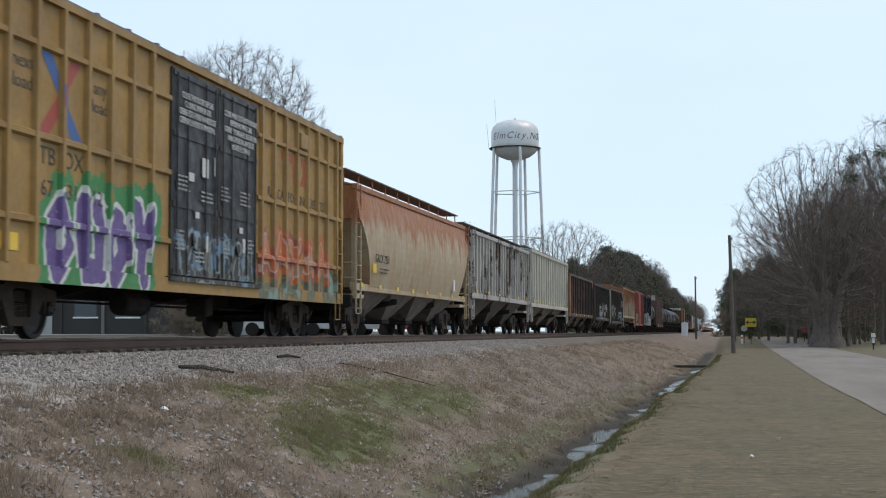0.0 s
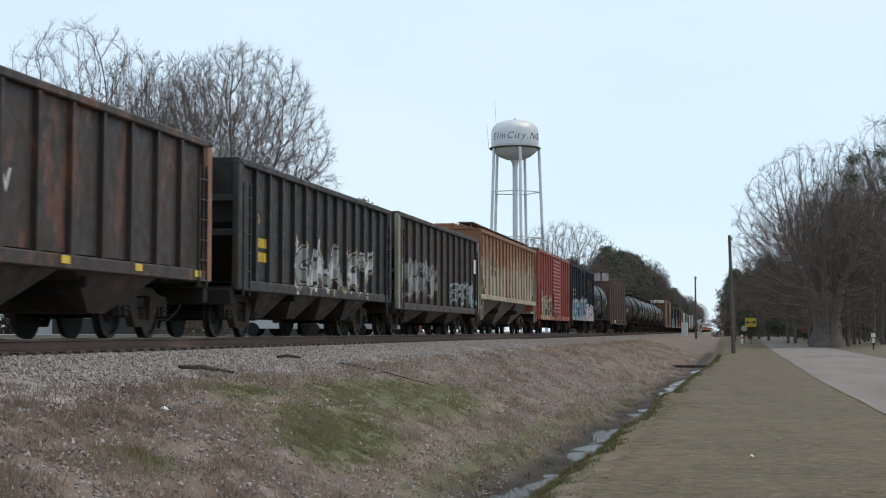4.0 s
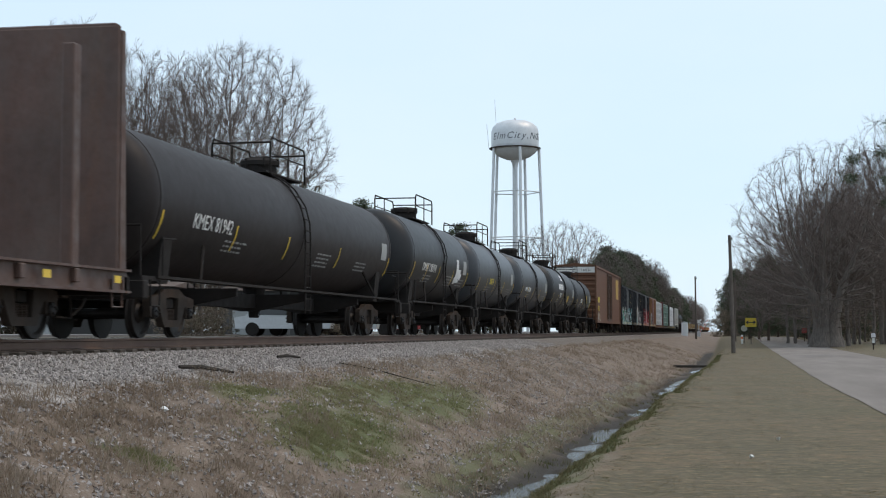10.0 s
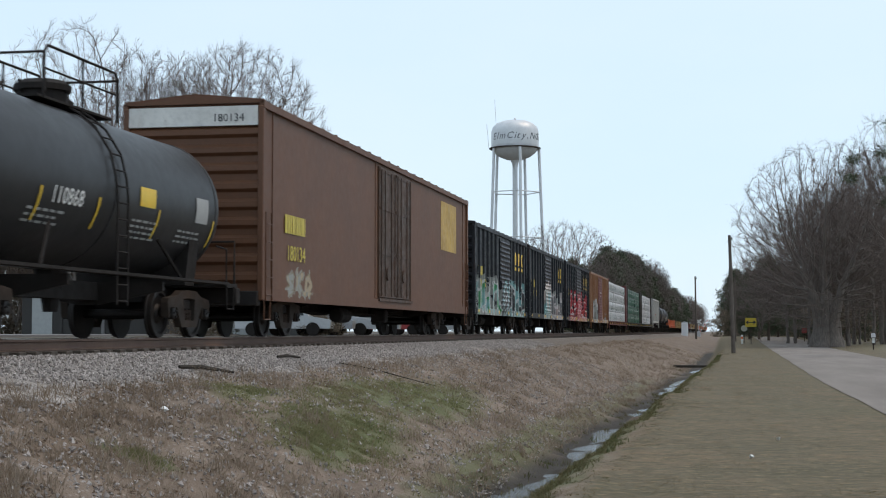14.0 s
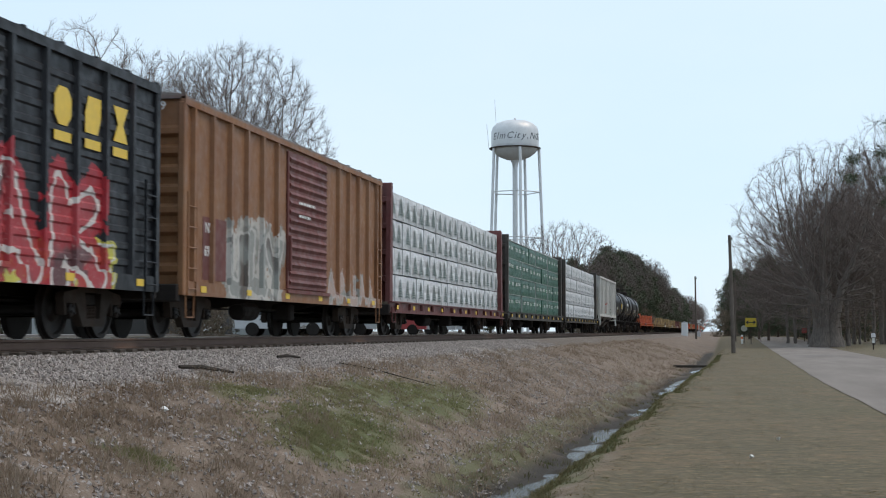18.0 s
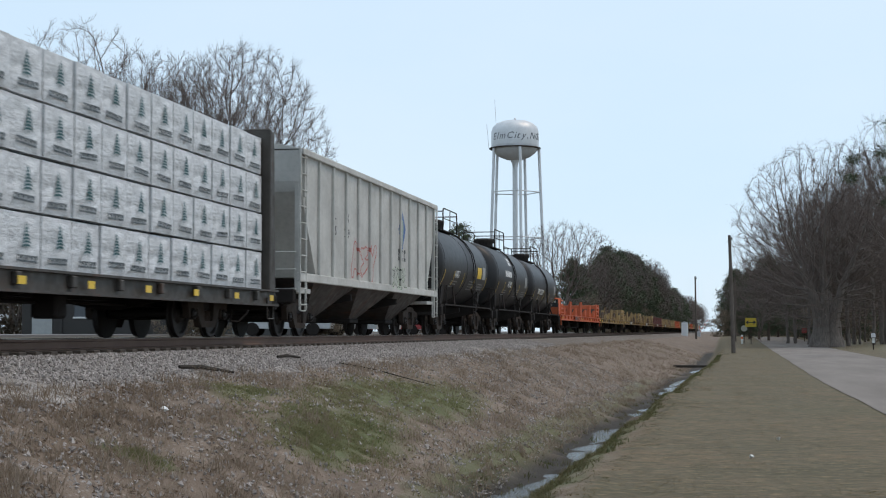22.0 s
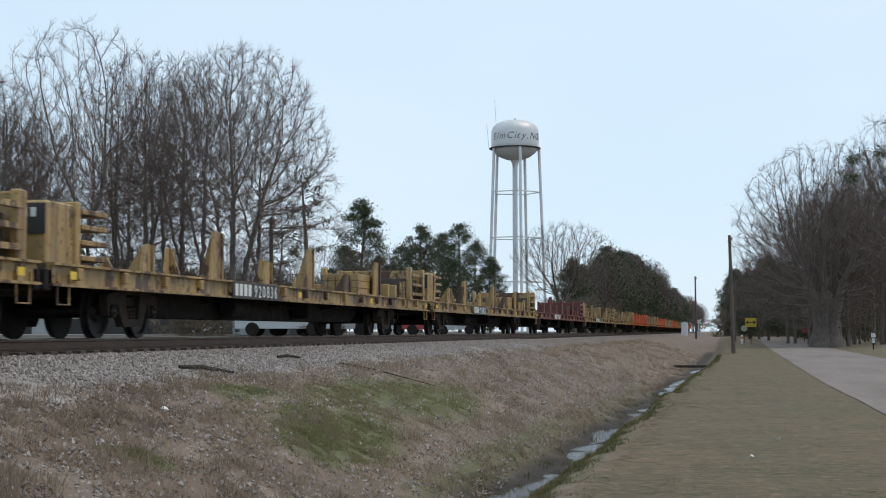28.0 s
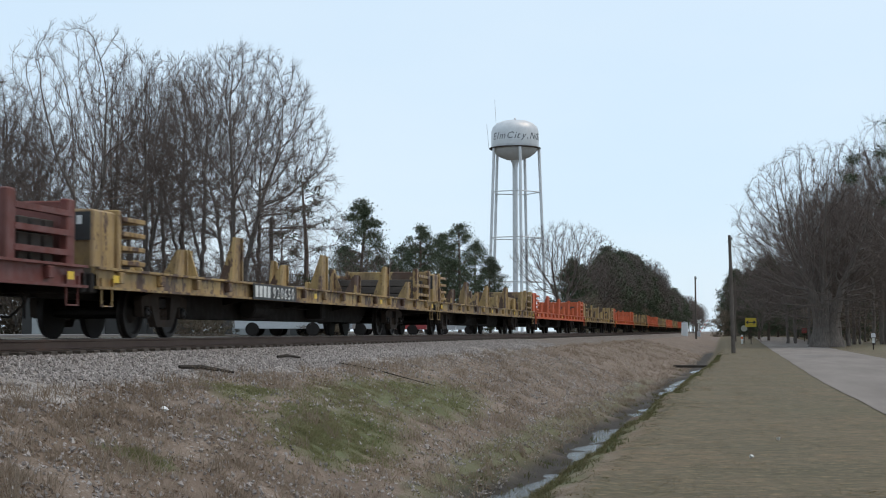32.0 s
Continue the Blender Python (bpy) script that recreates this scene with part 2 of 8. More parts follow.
def side_text(text, size, x, y, z, material, parent, name="stencil", wide=1.0):
    """Writing on the side that faces +x, centred at y, standing on z."""
    me = letters(text, size)
    co = np.empty(len(me.vertices) * 3)
    me.vertices.foreach_get("co", co)
    co = co.reshape(-1, 3)
    me.vertices.foreach_set("co", np.stack([x + co[:, 2], y + co[:, 0] * wide, z + co[:, 1]], 1).ravel())
    me.materials.clear()
    me.materials.append(material)
    return part(name, me, material, parent)


def end_text(text, size, x, y, z, material, parent):
    """Writing on the end that faces -y, centred at x, standing on z."""
    me = letters(text, size)
    co = np.empty(len(me.vertices) * 3)
    me.vertices.foreach_get("co", co)
    co = co.reshape(-1, 3)
    me.vertices.foreach_set("co", np.stack([x + co[:, 0], y - co[:, 2], z + co[:, 1]], 1).ravel())
    me.materials.clear()
    me.materials.append(material)
    return part("stencil", me, material, parent)


def bars(parent, x, y, z, rows, material, long=0.8, high=0.05, gap=0.09, name="stencil_line", rnd=None):
    """Lines of small print too fine to read."""
    f, r = Form(), rnd or random
    for k in range(rows):
        t = y
        end = y + long * r.uniform(0.6, 1.0)
        while t < end:
            wdt = r.uniform(0.06, 0.22)
            f.box(x, x + 0.005, t, min(t + wdt, end), z - k * gap - high, z - k * gap)
            t += wdt + 0.05
    return tagged(part(name, f, material, parent), kind="stuff")


# ---- the ground: one sheet with the embankment, the ditch and the verge ----
PROFILE = [(-900, 1.6), (-200, 1.5), (-40, 1.42), (-18, 1.38), (-15.2, 1.22), (-14.2, 1.02), (-8.0, 0.93), (-7.2, 0.74), (-5.6, 0.20), (-4.6, -0.28), (-3.8, -0.56), (-3.3, -0.74), (-2.85, -0.82),
           (-2.45, -0.62), (-1.9, -0.14), (-1.4, -0.02), (0.0, 0.0), (3.0, 0.0), (9.5, -0.03), (12.0, 0.12), (40, 0.5), (900, 0.6)]


# drifts of fresh green on the bank: middle, half widths, strength
GREEN = ((-5.6, 21.2, 0.85, 2.9, 1.0), (-5.3, 19.4, 0.55, 1.6, 1.0), (-5.9, 28.6, 1.05, 5.2, 0.95), (-6.6, 25.5, 0.6, 3.0, 0.75), (-7.1, 21.2, 0.5, 1.4, 0.7), (-5.95, 14.6, 0.36, 0.32, 0.95))


def greenness(x, y):
    return max(m * max(0.0, 1.0 - 0.55 * (((x - cx) / rx) ** 2 + ((y - cy) / ry) ** 2)) for cx, cy, rx, ry, m in GREEN)


def ground_z(x, y):
    """Height of the land; the ditch drifts slowly to the road's side and ends in a culvert."""
    if -8.0 < x < 2.0:
        d = 0.016 * (min(y, 90.0) - 20.0)
        k = 1.0 if x > -3 else (x + 8.0) / 5.0
        x = x - d * max(0.0, min(1.0, k)) * (1.0 if x < -1 else max(0.0, (2.0 - x) / 3.0))
    for (a, za), (b, zb) in zip(PROFILE, PROFILE[1:]):
        if a <= x <= b:
            z = za + (zb - za) * (x - a) / (b - a)
            break
    else:
        z = PROFILE[-1][1]
    if y > 150 and -8 < x < 12:
        z += (0.75 - z) * min(1.0, (y - 150) / 90.0) * 0.9
    if y < 150 and -8.2 < x < -1.2:
        if -4.2 < x < -1.6:
            z += 0.085 * math.exp(-((y - 38) / 2.6) ** 2) + 0.075 * math.exp(-((y - 52) / 6.0) ** 2) + 0.05 * math.exp(-((y - 76) / 7.0) ** 2)
        if -4.2 < x < -2.3:
            z += 0.16 * max(0.0, noise.noise((x * 1.2, y * 0.16, 12.0))) + 0.07 * noise.noise((x * 4.0, y * 1.6, 7.0))
        calm = max(0.0, min(1.0, (x + 7.9) / 1.0))
        z += calm * (0.07 * noise.noise((x * 1.3, y * 0.9, 0.0)) + 0.075 * noise.noise((x * 4.0, y * 3.0, 5.0)) + 0.10 * noise.noise((x * 0.4, y * 0.25, 2.0)))
    elif -1.2 <= x < 2.4:
        z += 0.03 * noise.noise((x * 0.7, y * 0.5, 0.0)) * min(1.0, 2.4 - x)
    return z


def ramp(edges):
    """Sample places from (from, to, step) stretches."""
    out = []
    for a, b, st in edges:
        n = max(1, round((b - a) / st))
        out += [a + (b - a) * k / n for k in range(n)]
    return out + [edges[-1][1]]


def ground_material():
    w = Nodes("verge_and_embankment", 0.95)
    x, y, z = w.xyz()
    wob = w.math("MULTIPLY", w.math("SUBTRACT", w.noise(0.9, 5), 0.5), 1.1)
    xx = w.math("ADD", x, wob)
    # mown dormant grass with greener drifts
    lawn = w.mix(w.span(w.noise(0.8, 6, w.scaled((0.45, 0.55, 1.0))), 0.38, 0.62), (0.132, 0.089, 0.047), (0.074, 0.060, 0.029))
    lawn = w.mix(w.span(w.noise(0.35, 4, w.scaled((0.4, 0.5, 1.0), (4, 9, 0))), 0.48, 0.66, 0.0, 0.75), lawn, (0.080, 0.072, 0.032))
    lawn = w.mix(w.span(w.noise(2.2, 6, w.scaled((0.5, 1.0, 1.0))), 0.42, 0.66, 0.0, 0.7), lawn, (0.070, 0.058, 0.030))
    lawn = w.mix(w.span(w.noise(38, 5), 0.35, 0.75, 0.0, 0.5), lawn, (0.185, 0.135, 0.080))
    lawn = w.mix(w.span(w.noise(4.6, 6, w.scaled((0.55, 1.0, 1.0), (2, 5, 0)), 0.7), 0.46, 0.60, 0.0, 0.72), lawn, (0.054, 0.050, 0.021))
    lawn = w.mix(w.span(w.noise(9.0, 6, w.scaled((0.6, 1.0, 1.0), (8, 1, 0)), 0.7), 0.52, 0.66, 0.0, 0.65), lawn, (0.265, 0.192, 0.100))
    # dead weeds, leaf litter and spilled stone on the bank
    bank = w.mix(w.span(w.noise(1.1, 6), 0.36, 0.64), (0.142, 0.101, 0.072), (0.268, 0.204, 0.156))
    bank = w.mix(w.span(w.noise(0.5, 5, w.scaled((1, 1, 1), (3, 6, 0))), 0.52, 0.66, 0.0, 0.6), bank, (0.17, 0.112, 0.070))
    bank = w.mix(w.math("MULTIPLY", w.noise(26, 6), 0.5), bank, (0.12, 0.090, 0.068))
    chip = w.cells(13)
    bank = w.mix(w.math("MULTIPLY", w.span(chip.outputs["Distance"], 0.28, 0.2), w.span(w.noise(1.1, 4), 0.46, 0.62, 0, 0.75)), bank, (0.35, 0.315, 0.285))
    for cx, cy, rx, ry, much in (*GREEN, (-3.75, 26.0, 0.6, 12.0, 0.75), (-3.4, 50.0, 0.5, 18.0, 0.6), (-1.9, 30.0, 0.35, 26.0, 0.85)):
        dx = w.math("POWER", w.math("DIVIDE", w.math("ABSOLUTE", w.math("SUBTRACT", xx, cx)), rx), 2.0)
        dy = w.math("POWER", w.math("DIVIDE", w.math("ABSOLUTE", w.math("SUBTRACT", y, cy)), ry), 2.0)
        fac = w.math("MULTIPLY", w.span(w.math("ADD", w.math("ADD", dx, dy), w.math("MULTIPLY", w.noise(2.2, 5), 1.1)), 1.7, 0.75), much)
        bank = w.mix(fac, bank, w.mix(w.noise(7, 5), (0.090, 0.102, 0.040), (0.140, 0.145, 0.066)))
    mud = w.span(z, -0.52, -0.70)
    bank = w.mix(mud, bank, (0.040, 0.033, 0.026))
    col = w.mix(w.span(w.math("ADD", x, w.math("MULTIPLY", wob, 0.25)), -1.75, -1.35), bank, lawn)
    far = w.mix(w.noise(0.08, 5), (0.15, 0.125, 0.075), (0.11, 0.10, 0.055))
    col = w.mix(w.span(x, 11.0, 14.0), col, far)
    col = w.mix(w.span(x, -14.5, -17.0), col, w.mix(w.noise(0.6, 5), (0.10, 0.085, 0.062), (0.07, 0.062, 0.04)))
    rise = w.math("ADD", w.noise(9, 6), w.math("MULTIPLY", w.noise(50, 4), 0.4))
    w.bump(w.math("MULTIPLY", rise, w.span(x, -1.8, -1.4, 1.0, 0.22)), 0.05, 0.9)
    return w.done(col)


xs = ramp([(-900, -200, 100), (-200, -40, 20), (-40, -16, 3), (-16, -8.2, 0.6), (-8.2, -1.0, 0.2), (-1.0, 3.2, 0.5), (3.2, 14, 1.5), (14, 60, 6), (60, 900, 120)])
ys = ramp([(-900, -50, 60), (-50, 6, 5), (6, 45, 0.4), (45, 100, 1.2), (100, 300, 8), (300, 1000, 50), (1000, 2600, 200)])
pts = [(x, y, ground_z(x, y)) for y in ys for x in xs]
nx = len(xs)
quads = [(j * nx + i, j * nx + i + 1, (j + 1) * nx + i + 1, (j + 1) * nx + i) for j in range(len(ys) - 1) for i in range(nx - 1)]
ground = thing("ground", "dormant grass verge, weedy railway embankment and wet ditch", "ground", kind="structure", form=Form().add(pts, quads), material=ground_material(), smooth=True)

# ditch water
w = Nodes("shallow_ditch_water", 0.06)
w.bump(w.noise(9, 4, w.scaled((1.0, 2.2, 1.0))), 0.02, 0.45)
w.bsdf.inputs["IOR"].default_value = 1.33
WATER = w.done(w.mix(w.noise(2, 3), (0.018, 0.016, 0.012), (0.04, 0.036, 0.028)))
f = Form()
for k in range(60):
    y0, y1 = 6 + k * 1.6, 6 + (k + 1) * 1.6
    a, b = 0.016 * (min(y0, 90) - 20), 0.016 * (min(y1, 90) - 20)
    f.add([(-3.9 + a, y0, -0.750), (-1.6 + a, y0, -0.750), (-1.6 + b, y1, -0.750), (-3.9 + b, y1, -0.750)], [(0, 1, 2, 3)])
thing("water", "thin run of standing water in the ditch", "water", kind="structure", form=f, material=WATER)

# ---- road, drive and the street behind the railway ----
w = Nodes("worn_grey_asphalt", 1.0)
w.bsdf.inputs["Specular IOR Level"].default_value = 0.1
x, y, z = w.xyz()
col = w.mix(w.span(w.noise(0.35, 5, w.scaled((1.6, 0.25, 1))), 0.35, 0.7), (0.195, 0.170, 0.152), (0.265, 0.235, 0.212))
col = w.mix(w.math("MULTIPLY", w.noise(60, 4), 0.4), col, (0.19, 0.172, 0.158))
w.bump(w.noise(80, 3), 0.008, 0.6)
ASPHALT = w.done(col)


def road_x(y):
    """The lane's near edge: it bears away a little, then runs straight."""
    return float(np.interp(y, (28, 47, 75, 153, 230), (2.92, 2.85, 3.05, 3.75, 3.8)))


f = Form()
rows = ramp([(-120, 0, 20), (0, 180, 4), (180, 240, 6)])
for a, b in zip(rows, rows[1:]):
    for (l0, l1) in ((0.0, 2.9), (2.9, 5.9)):
        q = [(road_x(t) + l + 0.08 * noise.noise((t * 0.6, l, 0)) * (l in (0.0, 5.9)), t, ground_z(road_x(t) + l, t) + 0.016 + (0.04 if l == 2.9 else 0)) for t, l in ((a, l0), (a, l1), (b, l1), (b, l0))]
        f.add(q, [(0, 1, 2, 3)])
thing("road", "worn grey asphalt lane beside the grass verge", "road", kind="structure", form=f, material=ASPHALT)
f = Form()
for a, b in zip(ramp([(4, 60, 6)]), ramp([(4, 60, 6)])[1:]):
    f.add([(a, 192 + a * 0.05, ground_z(a, 195) + 0.05), (b, 192 + b * 0.05, ground_z(b, 195) + 0.05), (b, 199 + b * 0.05, ground_z(b, 199) + 0.05), (a, 199 + a * 0.05, ground_z(a, 199) + 0.05)], [(0, 1, 2, 3)])
thing("cross_road", "pale cross street at the lane's end", "road", kind="structure", form=f, material=ASPHALT)
f = Form()
for k in range(10):
    y0, y1 = 88 + k * 3, 91 + k * 3
    o0, o1 = 0.9 * math.sin(k * 0.31), 0.9 * math.sin((k + 1) * 0.31)
    f.add([(9.9 + k * 0.9, y0, ground_z(10, y0) + 0.09), (14.0 + k * 1.6, y0, ground_z(13, y0) + 0.09), (14.0 + (k + 1) * 1.6, y1, ground_z(13, y1) + 0.09), (9.9 + (k + 1) * 0.9, y1, ground_z(10, y1) + 0.09)], [(0, 1, 2, 3)])
thing("driveway", "pinkish gravel drive off the lane", "driveway", kind="structure", form=f, material=rough_stuff("pink_gravel", (0.27, 0.22, 0.19), (0.34, 0.29, 0.26), 1.2, 0.95, 0.02))
f = Form().box(-34, -25, -300, 700, 1.30, 1.47)
thing("street", "grey asphalt street behind the railway", "road", kind="structure", form=f, material=rough_stuff("grey_street", (0.16, 0.152, 0.148), (0.22, 0.21, 0.205), 0.5, 0.9, 0.01))

# ---- the track ----
w = Nodes("grey_ballast_bed", 0.95)
c = w.cells(17)
sep = w.tree.nodes.new("ShaderNodeSeparateColor")
w.put(sep.inputs[0], c.outputs["Color"])
col = w.mix(sep.outputs[0], (0.16, 0.14, 0.125), (0.45, 0.41, 0.375))
col = w.mix(w.span(w.noise(0.5, 5), 0.45, 0.7, 0, 0.5), col, (0.19, 0.16, 0.13))
w.bump(c.outputs["Distance"], 0.05, 1.0)
gx, gy, gz = w.xyz()
over = w.math("MULTIPLY", w.span(w.math("ADD", gy, w.math("MULTIPLY", w.noise(0.5, 5), 30.0)), 52, 88), w.span(gx, TRACK_X + 1.3, TRACK_X + 2.0, 0.0, 0.85))
col = w.mix(over, col, w.mix(w.noise(3, 5), (0.135, 0.108, 0.087), (0.19, 0.158, 0.13)))
BED = w.done(col)
bx = [(-3.6, 0.96), (-2.9, 1.06), (-2.0, 1.20), (-1.4, 1.20), (1.4, 1.215), (1.75, 1.20), (2.2, 1.11), (2.75, 1.03), (3.25, 0.965), (3.75, 0.80), (4.3, 0.40)]
by = ramp([(-900, -20, 40), (-20, 5, 2.5), (5, 50, 0.35), (50, 110, 2), (110, 1200, 50)])
pts = []
for yv in by:
    for xv, zv in bx:
        n1 = 0.05 * noise.noise((xv * 2.2, yv * 1.6, 9.0)) + 0.10 * noise.noise((0, yv * 0.25, 4.0)) * (xv > 2.5)
        pts.append((TRACK_X + xv + (0.25 * noise.noise((0, yv * 0.4, 1.0)) if xv > 2.5 else 0), yv, zv + n1 * (abs(xv) > 1.5)))
nb = len(bx)
quads = [(j * nb + i, j * nb + i + 1, (j + 1) * nb + i + 1, (j + 1) * nb + i) for j in range(len(by) - 1) for i in range(nb - 1)]
thing("ballast_bed", "bed of light grey crushed stone under the track", "ballast", kind="structure", form=Form().add(pts, quads), material=BED, smooth=True)

track = thing("railway_track", "single track of rust-brown rails on timber ties", "railway track", kind="structure")
RAIL = rough_stuff("rusty_rail", (0.085, 0.045, 0.030), (0.14, 0.085, 0.06), 1.5, 0.75, 0.004)
for s in (-1, 1):
    xr = TRACK_X + s * 0.755
    prof = [(-0.075, 0), (0.075, 0), (0.075, 0.012), (0.012, 0.03), (0.012, 0.13), (0.036, 0.14), (0.036, 0.17), (0.028, 0.176), (-0.028, 0.176), (-0.036, 0.17), (-0.036, 0.14), (-0.012, 0.13), (-0.012, 0.03), (-0.075, 0.012)]
    r = part("rail", Form().prism("y", [(xr + a, RAIL_Z - 0.18 + b) for a, b in prof], -800, 1200), RAIL, track, "rusty steel rail")
    part("rail_head", Form().box(xr - 0.024, xr + 0.024, -800, 1200, RAIL_Z - 0.0045, RAIL_Z - 0.001), BRIGHT, r, "bright worn running surface")
tie_mesh = Form().box(-1.3, 1.3, -0.115, 0.115, -0.18, 0.0, 0.012).mesh("tie")
tie_mesh.materials.append(CHARRED_TIE := rough_stuff("creosoted_tie", (0.045, 0.035, 0.028), (0.10, 0.08, 0.065), 2.5, 0.92, 0.02))
for k in range(150):
    o = part("tie", tie_mesh, None, track)
    o.location = (TRACK_X, 4 + k * 0.52, RAIL_Z - 0.178)
plate_mesh = Form().box(-0.18, 0.18, -0.09, 0.09, 0, 0.018).mesh("tie_plate")
plate_mesh.materials.append(RAIL)
f = Form()
for k in range(900):
    y = 82 + k * 0.52
    f.box(TRACK_X - 1.3, TRACK_X + 1.3, y - 0.115, y + 0.115, RAIL_Z - 0.36, RAIL_Z - 0.178)
far_ties = part("tie_run", f, CHARRED_TIE, track)
tagged(far_ties, kind="stuff")


# loose ballast stones, thrown down the shoulder
def scatter(name, label, category, material, seeds, count, place, size):
    """count small faceted stones, one joined mesh. place(u, v): where, by two chances."""
    g = np.random.default_rng(seeds)
    base = np.array([(1, 0, 0), (-1, 0, 0), (0, 1, 0), (0, -1, 0), (0, 0, 1), (0, 0, -1)], float)
    tri = np.array([(0, 2, 4), (2, 1, 4), (1, 3, 4), (3, 0, 4), (2, 0, 5), (1, 2, 5), (3, 1, 5), (0, 3, 5)])
    where = np.array([place(*g.random(2)) for _ in range(count)])
    radius = g.uniform(size[0], size[1], (count, 1, 1)) * g.uniform(0.55, 1.3, (count, 1, 3))
    turn = g.uniform(0, 2 * math.pi, count)
    v = base[None] * radius + g.normal(0, 0.18, (count, 6, 3)) * radius
    c, s = np.cos(turn)[:, None], np.sin(turn)[:, None]
    v = np.stack([v[..., 0] * c - v[..., 1] * s, v[..., 0] * s + v[..., 1] * c, v[..., 2] + 0.4 * v[..., 0]], -1) + where[:, None]
    faces = (tri[None] + 6 * np.arange(count)[:, None, None]).reshape(-1, 3)
    me = bpy.data.meshes.new(name)
    me.from_pydata(v.reshape(-1, 3).tolist(), [], faces.tolist())
    return thing(name, label, category, kind="stuff", form=me, material=material)


w = Nodes("loose_stones", 0.92)
i = w.island()
col = w.mix(i, (0.20, 0.175, 0.16), (0.50, 0.455, 0.425))
STONES = w.done(w.mix(w.math("MULTIPLY", w.noise(30, 4), 0.4), col, (0.12, 0.10, 0.09)))
bed_z = lambda xv: np.interp(xv, [p[0] for p in bx], [p[1] for p in bx])


WEED_CHANCE = random.Random(77)


def on_shoulder(u, v):
    xv = 1.15 + 2.3 * u
    y = 9 + 62 * v ** 1.5
    return TRACK_X + xv, y, float(bed_z(xv)) + 0.02


def on_bank(u, v):
    x = -8.3 + 5.0 * u ** 1.3
    y = 10 + 50 * v ** 1.4
    if WEED_CHANCE.random() < greenness(x, y) * 0.8:
        x, y = -8.2 + 0.5 * u, 10 + 50 * v
    return x, y, ground_z(x, y) + 0.005


scatter("ballast_stones", "loose light grey ballast stones on the shoulder", "stones", STONES, 3, 36000, on_shoulder, (0.013, 0.030))
scatter("spilled_stones", "scattered spilled stones among dead weeds", "stones", STONES, 4, 26000, on_bank, (0.008, 0.034))


# grass and weeds
def blades(name, label, material, seeds, count, place, high, wide, lean=0.5):
    g = np.random.default_rng(seeds)
    where = np.array([place(*g.random(2)) for _ in range(count)])
    hgt, wid, ang = g.uniform(high[0], high[1], count), g.uniform(wide[0], wide[1], count), g.uniform(0, 2 * math.pi, count)
    tip = g.normal(0, lean, (count, 2)) * hgt[:, None]
    side = np.stack([np.cos(ang) * wid, np.sin(ang) * wid, np.zeros(count)], 1)
    mid = np.stack([tip[:, 0] * 0.35, tip[:, 1] * 0.35, hgt * 0.6], 1)
    top = np.stack([tip[:, 0], tip[:, 1], hgt], 1)
    v = np.stack([where - side, where + side, where + mid - side * 0.7, where + mid + side * 0.7, where + top], 1)
    n = 5 * np.arange(count)[:, None]
    faces = np.concatenate([n + np.array([[0, 1, 3]]), n + np.array([[0, 3, 2]]), n + np.array([[2, 3, 4]])])
    me = bpy.data.meshes.new(name)
    me.from_pydata(v.reshape(-1, 3).tolist(), [], faces.tolist())
    return thing(name, label, "grass", kind="stuff", form=me, material=material)


def blade_mat(name, a, b, c, thin=0.5, drift=0.55, much=0.7):
    """thin: how much of the light goes through the blade."""
    w = Nodes(name, 0.8)
    i = w.island()
    col = w.mix(w.span(i, 0.0, 0.7), a, b)
    if much < 0.9:
        col = w.mix(w.span(i, 0.75, 0.95), col, c)
    col = w.mix(w.span(w.noise(drift, 6, w.scaled((1.0, 0.35, 1.0) if drift < 1 else (0.45, 1.0, 1.0))), 0.42, 0.60, 0.0, much), col, c)
    if much > 0.9:
        col = w.mix(w.span(w.noise(6.5, 5, w.scaled((0.7, 1.0, 1.0))), 0.42, 0.66, 0.0, 0.7), col, c)
    glow, both = w.tree.nodes.new("ShaderNodeBsdfTranslucent"), w.tree.nodes.new("ShaderNodeMixShader")
    w.put(glow.inputs["Color"], col)
    both.inputs[0].default_value = thin
    w.tree.links.new(w.bsdf.outputs[0], both.inputs[1])
    w.tree.links.new(glow.outputs[0], both.inputs[2])
    w.tree.links.new(both.outputs[0], w.tree.nodes["Material Output"].inputs["Surface"])
    return w.done(col)


DRY = blade_mat("dead_weed_blades", (0.27, 0.212, 0.155), (0.39, 0.315, 0.24), (0.225, 0.165, 0.118))
LAWN = blade_mat("dormant_lawn_blades", (0.162, 0.112, 0.051), (0.218, 0.154, 0.078), (0.070, 0.063, 0.024), 0.5, 1.15, 0.95)
FRESH = blade_mat("fresh_green_blades", (0.145, 0.160, 0.062), (0.21, 0.212, 0.096), (0.26, 0.225, 0.13))


def weed_place(u, v):
    """Thick in drifts, thin between them."""
    while True:
        x, y = -7.9 + 4.5 * u, 9 + 125 * v ** 2.2
        x += 0.016 * (min(y, 90) - 20) * u
        if noise.noise((x * 1.1, y * 0.7, 8.0)) + 0.7 * noise.noise((x * 3.5, y * 2.2, 4.0)) > WEED_CHANCE.uniform(-0.6, 0.35) + 0.8 * greenness(x, y):
            return x, y, ground_z(x, y) - 0.01
        u, v = WEED_CHANCE.random(), WEED_CHANCE.random()


def lawn_place(u, v):
    y = 10.5 + 125 * v ** 2.4
    x = -1.95 + (road_x(y) + 1.9) * u
    return x, y, ground_z(x, y) - 0.005


